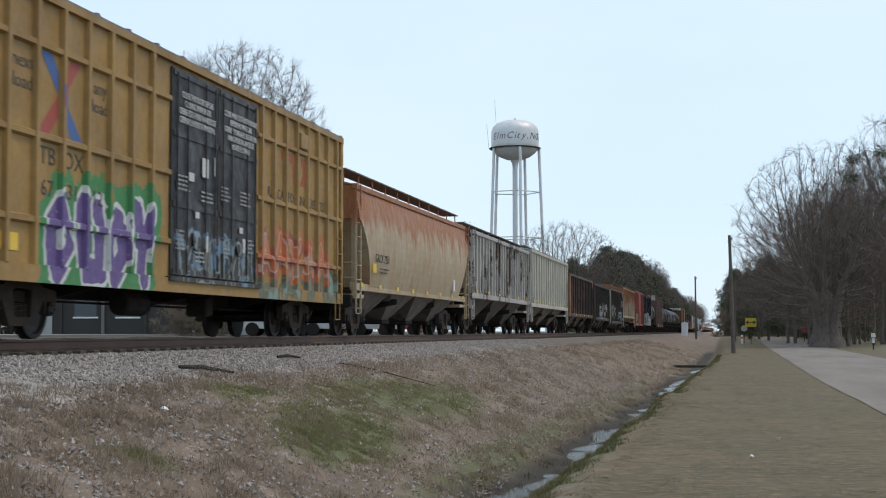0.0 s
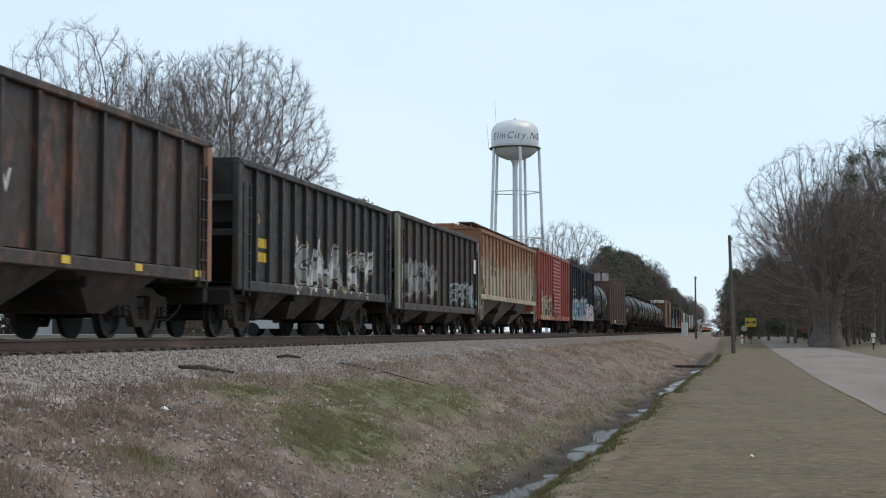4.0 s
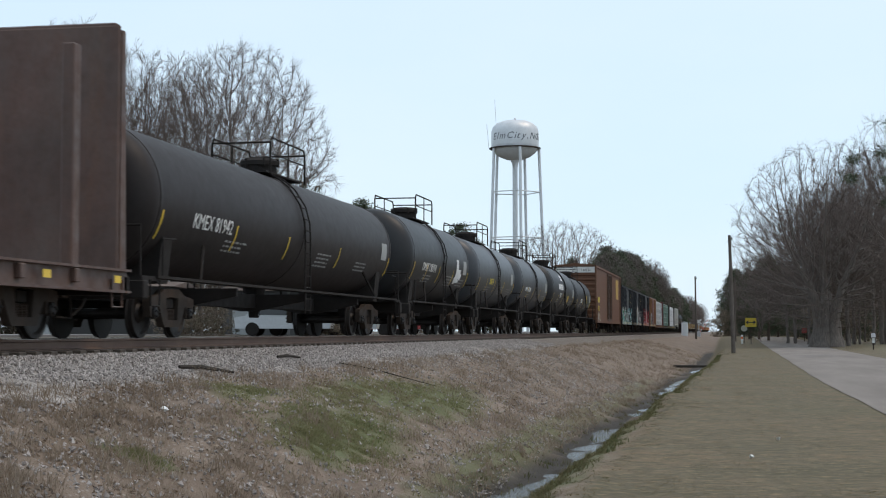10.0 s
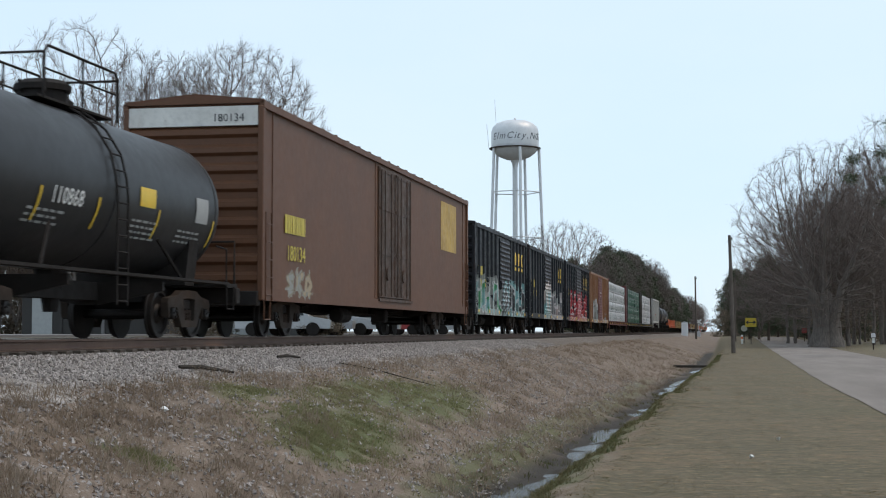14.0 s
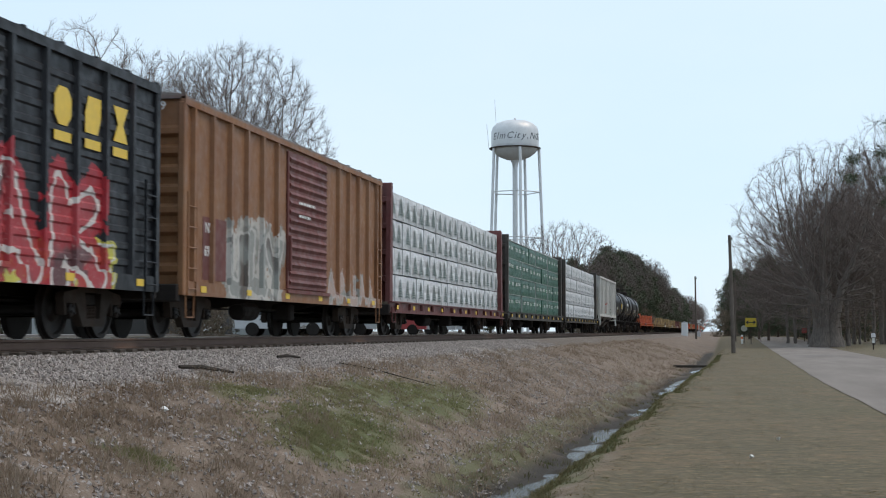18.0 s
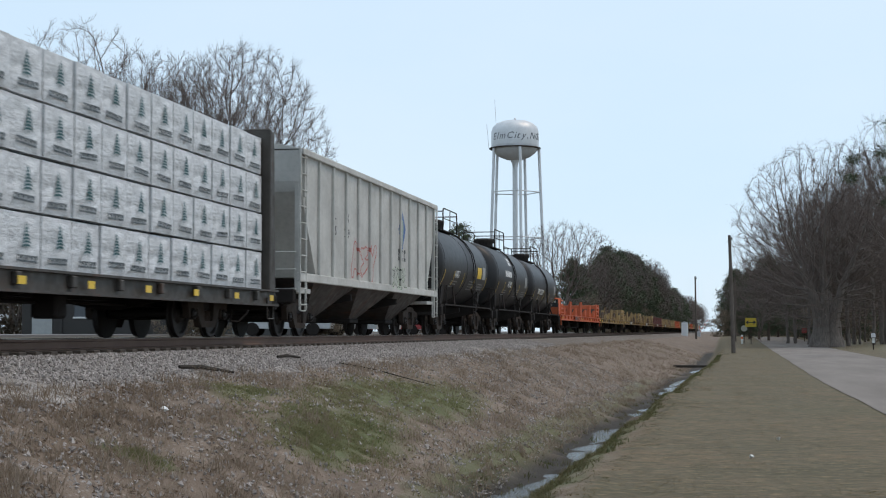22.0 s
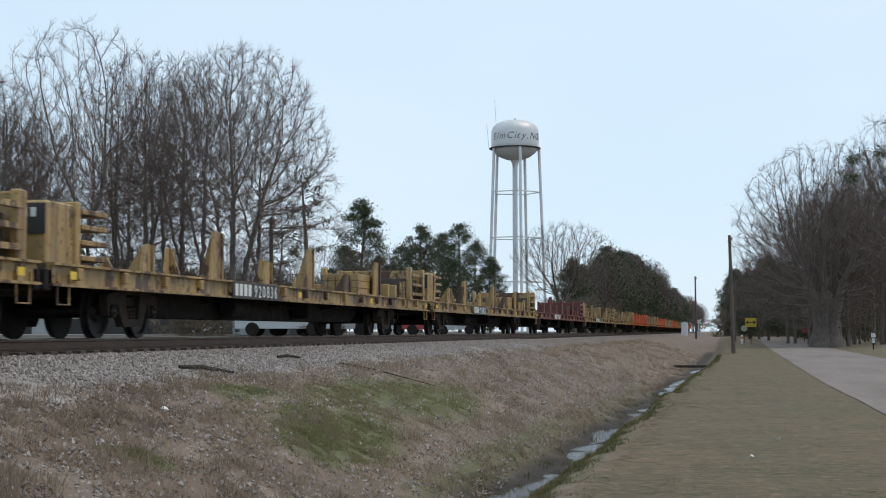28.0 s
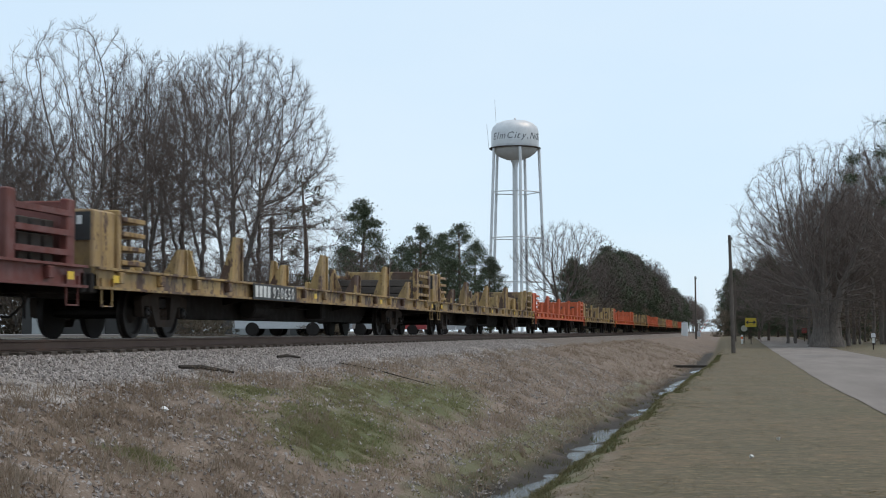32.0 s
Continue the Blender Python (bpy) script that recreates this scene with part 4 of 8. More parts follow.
build_bare("low leafless tree beside the old tree", MESHES[3], stand(px(1385), 200, 3.0, 1.0), "trees by the lane")
build_bare("low leafless tree beside the old tree", MESHES[3], stand(px(1440), 215, 5.0, 1.1), "trees by the lane")
for u, depth, kind, turn, top in ((1345, 178, 3, 1.0, 455), (1400, 172, 1, 2.2, 360), (1430, 165, 2, 0.4, 330), (1510, 168, 1, 3.0, 320), (1545, 160, 2, 1.4, 262), (1570, 165, 1, 5.0, 262), (1592, 140, 0, 2.0, 200), (1320, 215, 3, 4.2, 500), (1470, 185, 1, 4.4, 330)):
    build_bare("leafless tree in the thicket round the old tree", MESHES[kind], stand(px(u), depth, turn, ((587 - top) / 2650.0 * depth + 1.4) / HIGHS[kind]), "trees by the lane")
side_pine = pine(95, 15.2, 3.3, 0.62, 18, 0.17, 330)
build_pine("tall pine reaching over the drive", side_pine, stand(px(1596), 96, 0.6, 1.0), "")


# ---- the water tower ----
SILVER = paint("silver_tank_paint", (0.62, 0.63, 0.64), 0.05, 0.15, 0.10, 0.45, 0.25, faded=(0.70, 0.71, 0.72))
tower = thing("water_tower", "silver water tower on five slim legs with a central pipe", "water tower")
tx, ty = spot(px(912), 255)
tower.location = (tx, ty, 1.4)
TZ = 31.3
prof = [(TZ - 1.9, 0.55), (TZ - 1.75, 1.5), (TZ - 1.3, 2.6), (TZ - 0.7, 3.4), (TZ, 3.95), (TZ + 0.7, 4.05), (TZ + 3.0, 4.05), (TZ + 3.8, 3.8), (TZ + 4.45, 3.1), (TZ + 4.8, 2.2), (TZ + 5.0, 1.0), (TZ + 5.05, 0.05)]
part("tank", Form().lathe("z", prof, (0, 0, 0), 48), SILVER, tower, "rounded silver tank", smooth=True)
part("balcony", Form().lathe("z", [(TZ + 0.02, 4.0), (TZ + 0.02, 4.40), (TZ + 0.20, 4.40), (TZ + 0.20, 4.0)], (0, 0, 0), 40), IRON, tower, "narrow dark walkway ring")
part("riser", Form().lathe("z", [(-0.2, 0.44), (TZ - 3.0, 0.44), (TZ - 2.4, 0.55), (TZ - 1.8, 0.80)], (0, 0, 0), 20), SILVER, tower, "central riser pipe")
face = math.atan2(-ty, -tx)
for k in range(5):
    a = face + radians(12 + 72 * k)
    top, foot = 4.10, 5.3
    leg = part("leg", Form().tube([(foot * math.cos(a), foot * math.sin(a), -0.2), (top * math.cos(a), top * math.sin(a), TZ + 0.1)], 0.25, 12), SILVER, tower)
    a2 = a + 2 * math.pi / 5
    for z in (8.6, 16.1, 23.9):
        rr = foot + (top - foot) * z / TZ
        p0, p1 = Vector((rr * math.cos(a), rr * math.sin(a), z)), Vector((rr * math.cos(a2), rr * math.sin(a2), z))
        part("strut", Form().tube([p0, p1], 0.09, 8), SILVER, leg)
part("finial", Form().lathe("z", [(TZ + 5.0, 0.25), (TZ + 5.3, 0.2), (TZ + 5.45, 0.05)], (0, 0, 0), 10), SILVER, tower)
for turn, z0, z1, out in ((-82, TZ + 0.1, TZ + 4.2, 4.5), (-75, TZ + 4.0, TZ + 8.4, 3.3)):
    ax, ay = out * math.cos(face + radians(turn)), out * math.sin(face + radians(turn))
    part("antenna", Form().tube([(ax, ay, z0), (ax * 1.08, ay * 1.08, z1)], 0.035, 5), SILVER, tower)
TOWER_INK = plain("dark_tower_lettering", (0.05, 0.06, 0.07))
for start in (-63, 66):
    at = 0.0
    for sign in "Elm City, NC":
        if sign == " ":
            at += 0.32
            continue
        me = letters(sign, 1.6, 0.35)
        co = np.empty(len(me.vertices) * 3)
        me.vertices.foreach_get("co", co)
        co = co.reshape(-1, 3)
        wide = co[:, 0].max() - co[:, 0].min()
        a = face + radians(start) + (at + co[:, 0] - co[:, 0].min()) / 4.06
        at += wide + 0.04
        rr = 4.07 + co[:, 2]
        me.vertices.foreach_set("co", np.stack([rr * np.cos(a), rr * np.sin(a), TZ + 1.45 + co[:, 1]], 1).ravel())
        me.materials.clear()
        me.materials.append(TOWER_INK)
        part("letter", me, None, tower, "dark slanted letter")

# ---- poles, signs and crossing gear ----
POLE = rough_stuff("grey_pole_timber", (0.075, 0.06, 0.05), (0.15, 0.125, 0.105), 1.2, 0.9, 0.01)


def pole(label, u, depth, high, lean=0.0):
    p = thing("utility_pole", label, "utility pole", "utility poles")
    part("post", Form().tube([(0, 0, -0.3), (lean * 0.5, 0, high * 0.5), (lean, 0, high)], [0.17, 0.14, 0.11], 10), POLE, p)
    part("insulator", Form().lathe("z", [(high - 0.35, 0.03), (high - 0.3, 0.06), (high - 0.2, 0.05), (high - 0.15, 0.02)], (lean + 0.17, 0, 0), 8), IRON, p)
    x, y = spot(px(u), depth)
    p.location = (x, y, ground_z(x, y))
    return p


pole("weathered grey timber pole on the verge", 1297, 111, 8.75, -0.22)
pole("dark timber pole by the crossing", 1231, 213, 8.9, -0.05)
pole("dark timber pole farther down the lane", 1300, 190, 8.2)
pole("short dark pole beyond the railway", 480, 92, 7.2)

SIGN = plain("yellow_sign_sheet", (0.55, 0.40, 0.03), 0.5)
s = thing("arrow_sign", "yellow sign with a black double-headed arrow", "road sign")
x, y = spot(px(1328), 168)
s.location = (x, y, ground_z(x, y))
part("post", Form().box(-0.04, 0.04, 0.02, 0.08, -0.2, 2.1), IRON, s)
part("panel", Form().box(-0.61, 0.61, -0.01, 0.01, 1.95, 2.95, 0.004), SIGN, s)
f = Form().box(-0.3, 0.3, -0.022, -0.012, 2.40, 2.50)
for k in (-1, 1):
    f.add([(k * 0.28, -0.02, 2.2), (k * 0.55, -0.02, 2.45), (k * 0.28, -0.02, 2.7)], [(0, 1, 2)])
part("arrow", f, BLACK, s)
s = thing("round_sign", "small pale round sign on a post", "road sign")
x, y = spot(px(1316), 175)
s.location = (x, y, ground_z(x, y))
part("post", Form().box(-0.03, 0.03, 0.02, 0.08, -0.2, 1.9), IRON, s)
part("disc", Form().lathe("y", [(-0.012, 0.36), (0.012, 0.36)], (0, 0, 1.75), 20), rough_stuff("dull_sign_back", (0.35, 0.34, 0.28), (0.45, 0.44, 0.38), 3, 0.6, 0.002), s)
s = thing("marker_post", "white marker post with an orange band", "marker post")
x, y = spot(px(1312), 172)
s.location = (x, y, ground_z(x, y))
part("post", Form().box(-0.12, 0.12, -0.05, 0.05, -0.1, 1.0, 0.02), WHITE, s)
part("band", Form().box(-0.125, 0.125, -0.056, 0.056, 0.55, 0.8), plain("orange_band", (0.7, 0.16, 0.03)), s)
s = thing("stop_sign", "small red sign far down the lane", "road sign")
x, y = spot(px(1422), 188)
s.location = (x, y, ground_z(x, y))
part("post", Form().box(-0.04, 0.04, 0.02, 0.08, -0.2, 1.6), IRON, s)
part("panel", Form().box(-0.3, 0.3, -0.01, 0.01, 1.1, 1.7), plain("red_sheet", (0.26, 0.045, 0.035)), s)

s = thing("signal_cabinet", "white metal crossing signal cabinet by the track", "cabinet")
x, y = spot(px(1211), 262)
s.location = (x, y, ground_z(x, y))
part("shell", Form().box(-0.55, 0.55, -0.6, 0.6, 0, 2.35, 0.03), plain("white_cabinet_paint", (0.72, 0.73, 0.73)), s)
part("roof", Form().prism("y", [(-0.65, 2.35), (0.65, 2.35), (0, 2.6)], -0.7, 0.7), plain("grey_cabinet_roof", (0.45, 0.46, 0.47)), s)
part("door", Form().box(-0.35, 0.35, -0.625, -0.605, 0.15, 2.1), plain("white_cabinet_door", (0.66, 0.67, 0.67)), s)
s = thing("crossing_gate", "lowered-angle red and white crossing gate with its mast", "crossing gate")
x, y = spot(px(1236), 265)
s.location = (x, y, ground_z(x, y))
part("mast", Form().tube([(0, 0, -0.2), (0, 0, 2.9)], 0.07, 8), plain("silver_mast", (0.5, 0.5, 0.5)), s)
part("base", Form().box(-0.3, 0.3, -0.3, 0.3, -0.1, 0.9, 0.03), plain("grey_gate_box", (0.4, 0.4, 0.41)), s)
for k in range(8):
    a, b = k / 8, (k + 1) / 8
    part("arm", Form().tube([(0.1 + 1.7 * a, -0.2, 0.7 + 2.5 * a), (0.1 + 1.7 * b, -0.2, 0.7 + 2.5 * b)], 0.07, 6), plain("gate_red", (0.5, 0.05, 0.04)) if k % 2 == 0 else WHITE, s)
part("crossbuck", Form().add([(-0.5, -0.1, 2.3), (-0.4, -0.1, 2.2), (0.5, -0.1, 3.0), (0.4, -0.1, 3.1)], [(0, 1, 2, 3)]).add([(0.5, -0.1, 2.3), (0.4, -0.1, 2.2), (-0.5, -0.1, 3.0), (-0.4, -0.1, 3.1)], [(0, 1, 2, 3)]), WHITE, s)

m = thing("mailbox", "white mailbox on a slim post by the drive", "mailbox")
x, y = spot(px(1544), 124)
m.location = (x, y, ground_z(x, y))
part("post", Form().box(-0.05, 0.05, -0.05, 0.05, -0.2, 1.0), IRON, m)
part("box", Form().prism("y", [(-0.15, 1.0), (0.15, 1.0), (0.15, 1.25), (0.1, 1.36), (-0.1, 1.36), (-0.15, 1.25)], -0.3, 0.3), plain("white_mailbox", (0.6, 0.6, 0.6)), m)
part("flag_board", Form().box(-0.1, 0.1, -0.06, -0.03, 0.55, 0.95), WHITE, m)

# debris on the slope and the verge
DARKWOOD = rough_stuff("rotten_stick", (0.022, 0.017, 0.013), (0.05, 0.04, 0.03), 4, 0.95, 0.01)


def lying(name, label, category, p0, p1, rad, mat_):
    top = lambda p: max(ground_z(*p), float(bed_z(p[0] - TRACK_X)) if p[0] - TRACK_X < 3.6 else -9.0)
    q0, q1 = Vector((*p0, top(p0) + rad + 0.03)), Vector((*p1, top(p1) + rad + 0.03))
    thing(name, label, category, form=Form().tube([q0, q0.lerp(q1, 0.35) + Vector((0.03, 0.02, 0.03)), q0.lerp(q1, 0.7) + Vector((-0.02, 0, 0.02)), q1], [rad, rad * 1.2, rad, rad * 0.7], 6), material=mat_)


lying("broken_board", "dark broken stick lying on the ballast slope", "stick", (-8.3, 21.9), (-7.8, 23.0), 0.03, DARKWOOD)
lying("broken_board", "short dark stick among the ballast", "stick", (-8.7, 28.3), (-8.5, 29.2), 0.025, DARKWOOD)
lying("branch", "fallen dark branch on the bank", "stick", (-7.9, 30.0), (-6.2, 31.6), 0.012, DARKWOOD)
x, y = spot(px(1222), 84)
thing("culvert_plank", "dark plank lying across the ditch", "plank", form=Form().box(x - 1.0, x + 1.0, y - 0.12, y + 0.12, -0.42, -0.28, 0.02), material=DARKWOOD)
TRASH = plain("white_litter", (0.72, 0.72, 0.70), 0.5)
for px_, d_ in ((292, 18.5), (1375, 22.0), (1325, 19.0), (910, 15.5), (1218, 62.0)):
    x, y = spot(px(px_), d_)
    f = Form()
    g = random.Random(int(px_))
    wide = 0.06 if px_ < 1000 else 0.035
    ring = [(x + wide * math.cos(t) * g.uniform(0.6, 1.3), y + wide * math.sin(t) * g.uniform(0.6, 1.3), ground_z(x, y) + g.uniform(0.02, 0.06)) for t in (0, 1.1, 2.2, 3.3, 4.4, 5.4)]
    f.add(ring + [(x, y, ground_z(x, y) + 1.4 * wide), (x, y, ground_z(x, y))], [(k, (k + 1) % 6, 6) for k in range(6)] + [((k + 1) % 6, k, 7) for k in range(6)])
    thing("litter", "crumpled scrap of white litter in the grass", "litter", "litter", form=f, material=TRASH)


# ---- buildings and parked cars behind the railway ----
def building(label, u0, u1, depth, high, wall, roof, doors, name="building"):
    x0, y0 = spot(px(u0), depth)
    x1, y1 = spot(px(u1), depth)
    long = math.hypot(x1 - x0, y1 - y0)
    b = thing(name, label, "building", "buildings behind the railway")
    b.matrix_basis = Matrix.Translation((x0, y0, 1.42)) @ Matrix.Rotation(math.atan2(y1 - y0, x1 - x0), 4, "Z")
    part("wall", Form().box(0, long, 0, 7, -0.3, high), wall, b)
    part("roof", Form().prism("x", [(-0.4, high), (7.4, high), (3.5, high + 0.35)], -0.3, long + 0.3), roof, b)
    n = max(2, int(long / 2.2))
    for k in range(n):
        a = 0.5 + k * (long - 1.0) / n
        if k % doors == 0:
            d = part("door", Form().box(a, a + 1.0, -0.05, -0.005, 0, 2.05), plain("door_grey", (0.35, 0.36, 0.35)), b)
            part("door_frame", Form().box(a - 0.08, a + 1.08, -0.03, -0.004, 2.05, 2.15), WHITE, d)
        else:
            d = part("window", Form().box(a, a + 1.1, -0.03, -0.005, 0.9, 2.0), plain("dark_pane", (0.05, 0.06, 0.07), 0.15), b)
            part("window_frame", Form().box(a - 0.07, a + 1.17, -0.05, -0.008, 0.82, 0.9).box(a - 0.07, a + 1.17, -0.05, -0.008, 2.0, 2.08), WHITE, d)
        part("pilaster", Form().box(a + 1.35, a + 1.5, -0.12, -0.002, 0, high), STONE_TRIM if k % 2 else wall, b)
    return b


STONE_TRIM = plain("dull_trim", (0.17, 0.165, 0.16))
GREYWALL, CREAMWALL = plain("grey_siding", (0.055, 0.052, 0.049)), plain("white_siding", (0.10, 0.10, 0.098))
for mat_ in (GREYWALL, CREAMWALL, STONE_TRIM):
    mat_.node_tree.nodes["Principled BSDF"].inputs["Specular IOR Level"].default_value = 0.08
SHINGLE = rough_stuff("brown_shingle", (0.12, 0.085, 0.07), (0.18, 0.14, 0.12), 3, 0.9, 0.01)
building("low grey shopfront with pale pilasters", 40, 300, 74, 2.4, GREYWALL, SHINGLE, 3)
building("small white house with dark windows", 395, 530, 78, 2.3, CREAMWALL, SHINGLE, 2)
for u in (305, 335, 365, 390, 560, 580):
    b = thing("hedge", "low dull green hedge by the street", "hedge", "hedges", form=None)
    part("crown", brush_mesh, brush_mat, b)
    b.matrix_basis = stand(px(u), 70, u, 0.42, 0.1)


def parked(label, u, depth, paint_, tall=1.45):
    c = thing("parked_car", label, "car", "parked cars")
    c.matrix_basis = stand(px(u), depth, 0.15)
    prof = [(-2.2, 0.35), (2.2, 0.35), (2.25, 0.75), (1.2, 0.92), (0.6, tall), (-1.1, tall), (-1.7, 0.95), (-2.25, 0.85)]
    part("body", Form().prism("y", prof, -0.85, 0.85), paint_, c)
    part("window", Form().prism("y", [(1.0, 0.95), (0.5, tall - 0.08), (-1.0, tall - 0.08), (-1.5, 0.98)], -0.86, 0.86), plain("car_glass", (0.03, 0.035, 0.04), 0.1), c)
    for x in (-1.4, 1.4):
        for y in (-0.8, 0.8):
            part("wheel", Form().lathe("y", [(y - 0.1, 0.30), (y - 0.08, 0.32), (y + 0.08, 0.32), (y + 0.1, 0.30)], (x, 0, 0.32), 14), UNDER, c)
    return c


CARWHITE, CARSILVER, CARRED = plain("white_car_paint", (0.5, 0.51, 0.52), 0.3), plain("silver_car_paint", (0.42, 0.43, 0.45), 0.3), plain("red_car_paint", (0.4, 0.05, 0.05), 0.3)
for u, d, p, lab, tall in ((505, 70, CARWHITE, "white van parked by the street", 1.9), (545, 72, CARSILVER, "silver car parked behind the railway", 1.4), (590, 74, CARWHITE, "white pickup parked behind the railway", 1.6),
                           (635, 80, CARWHITE, "white car parked behind the railway", 1.4), (690, 90, CARRED, "red car parked behind the railway", 1.4), (745, 95, CARWHITE, "white car parked farther along the street", 1.4), (795, 105, CARWHITE, "white truck parked farther along", 1.9)):
    parked(lab, u, d, p, tall)


# ---- the freight train: parts that all cars share ----
# In a car's own space y = 0 at its middle, z = 0 on the rail head, +x to the camera's side.
AXLE, WHEEL_R = 0.889, 0.457


def wheelset_mesh():
    f = Form()
    f.lathe("x", [(-1.0, 0.075), (-0.72, 0.09), (0.72, 0.09), (1.0, 0.075)], (0, 0, 0), 10)
    for s in (-1, 1):
        f.lathe("x", [(s * 0.68, 0.12), (s * 0.685, 0.40), (s * 0.69, 0.485), (s * 0.72, 0.485), (s * 0.735, WHEEL_R), (s * 0.82, WHEEL_R - 0.006),
                      (s * 0.825, 0.39), (s * 0.775, 0.36), (s * 0.765, 0.19), (s * 0.83, 0.15), (s * 0.84, 0.10)], (0, 0, 0), 28)
        f.lathe("x", [(s * 0.98, 0.105), (s * 1.10, 0.105), (s * 1.12, 0.07)], (0, 0, 0), 12)
        for k in range(3):
            a = 2 * math.pi * k / 3
            f.lathe("x", [(s * 1.10, 0.022), (s * 1.145, 0.022)], (0, 0.06 * math.cos(a), 0.06 * math.sin(a)), 6)
    me = f.mesh("wheelset")
    me.materials.append(TREAD)
    return me


def sideframe_mesh(s):
    f = Form()
    x0, x1 = s * 0.93, s * 1.07
    half = [(0.0, 0.20), (0.40, 0.20), (0.50, 0.34), (0.64, 0.56), (0.72, 0.60), (0.72, 0.38), (0.77, 0.38), (0.77, 0.57), (1.01, 0.57), (1.01, 0.38), (1.07, 0.38), (1.13, 0.66), (1.10, 0.74),
            (0.62, 0.80), (0.40, 0.90), (0.0, 0.91)]
    hole = [(0.0, 0.33), (0.25, 0.33), (0.31, 0.74), (0.0, 0.76)]
    for k in (-1, 1):
        ring = [(k * a, b) for a, b in half] + [(k * a, b) for a, b in reversed(hole)]
        f.prism("x", ring, x0, x1)
    me = f.mesh("sideframe")
    me.materials.append(IRON)
    return me


def spring_mesh(s):
    f = Form()
    prof = []
    for k in range(9):
        prof += [(0.33 + k * 0.024, 0.058), (0.342 + k * 0.024, 0.046)]
    f.lathe("z", prof, (s * 1.0, 0, 0), 8)
    me = f.mesh("spring")
    me.materials.append(IRON)
    return me


WHEELSET, SIDEFRAMES, SPRINGS = wheelset_mesh(), [sideframe_mesh(s) for s in (-1, 1)], [spring_mesh(s) for s in (-1, 1)]
bol = Form().prism("y", [(-1.02, 0.56), (-0.5, 0.46), (0.5, 0.46), (1.02, 0.56), (1.02, 0.72), (0.3, 0.80), (-0.3, 0.80), (-1.02, 0.72)], -0.16, 0.16)
bol.lathe("z", [(0.78, 0.2), (0.86, 0.2)], (0, 0, 0), 14)
for bs in (-1, 1):
    bol.box(-0.9, 0.9, bs * 0.42 - 0.04, bs * 0.42 + 0.04, 0.36, 0.46)
BOLSTER = bol.mesh("truck")
BOLSTER.materials.append(UNDER)
WHEELSETS = {-1: [], 1: []}


def truck(car, y):
    """A two-axle truck under a car: bolster > sideframes, springs, wheelsets."""
    t = part("truck", BOLSTER, UNDER, car)
    t.location = (0, y, 0)
    for k in (0, 1):
        part("sideframe", SIDEFRAMES[k], IRON, t)
        for j in ((-1, 0, 1) if k else (0,)):
            part("spring", SPRINGS[k], IRON, t).location = (0, j * 0.14, 0)
    for s in (-1, 1):
        w = part("wheelset", WHEELSET, TREAD, t, "steel wheels with bright worn treads")
        w.location = (0, s * AXLE, WHEEL_R)
        WHEELSETS[s].append(w)
    return t


def coupler(car, y, s):
    f = Form()
    f.box(-0.11, 0.11, min(y, y + s * 0.55), max(y, y + s * 0.55), 0.74, 0.96, 0.02)
    f.prism("z", [(-0.16, y + s * 0.5), (0.13, y + s * 0.5), (0.2, y + s * 0.66), (0.05, y + s * 0.78), (-0.18, y + s * 0.72)], 0.70, 1.0)
    part("coupler", f, IRON, car)
    h = Form()
    pts = [(0.45 * 1, y + s * 0.02, 0.8), (0.42, y + s * 0.2, 0.55), (0.3, y + s * 0.45, 0.34), (0.18, y + s * 0.72, 0.36)]
    h.tube(pts, 0.025, 6)
    part("air_hose", h, UNDER, car)


def ladder(car, x, y, z0, z1, material, across="y", wide=0.45, step=0.38):
    """A ladder of two stiles and round rungs, flat against a side (across y) or an end (across x)."""
    f = Form()
    for k in (-1, 1):
        p = (x, y + k * wide / 2) if across == "y" else (x + k * wide / 2, y)
        f.box(p[0] - 0.02, p[0] + 0.02, p[1] - 0.02, p[1] + 0.02, z0, z1)
    z = z0 + 0.12
    while z < z1:
        a, b = ((x + 0.02, y - wide / 2, z), (x + 0.02, y + wide / 2, z)) if across == "y" else ((x - wide / 2, y, z), (x + wide / 2, y, z))
        f.tube([a, b], 0.014, 5)
        z += step
    return part("ladder", f, material, car)


def steps(car, x, y, z, material):
    f = Form()
    f.tube([(x, y - 0.22, z), (x, y - 0.2, z - 0.45), (x, y + 0.2, z - 0.45), (x, y + 0.22, z)], 0.02, 5)
    part("sill_step", f, material, car)


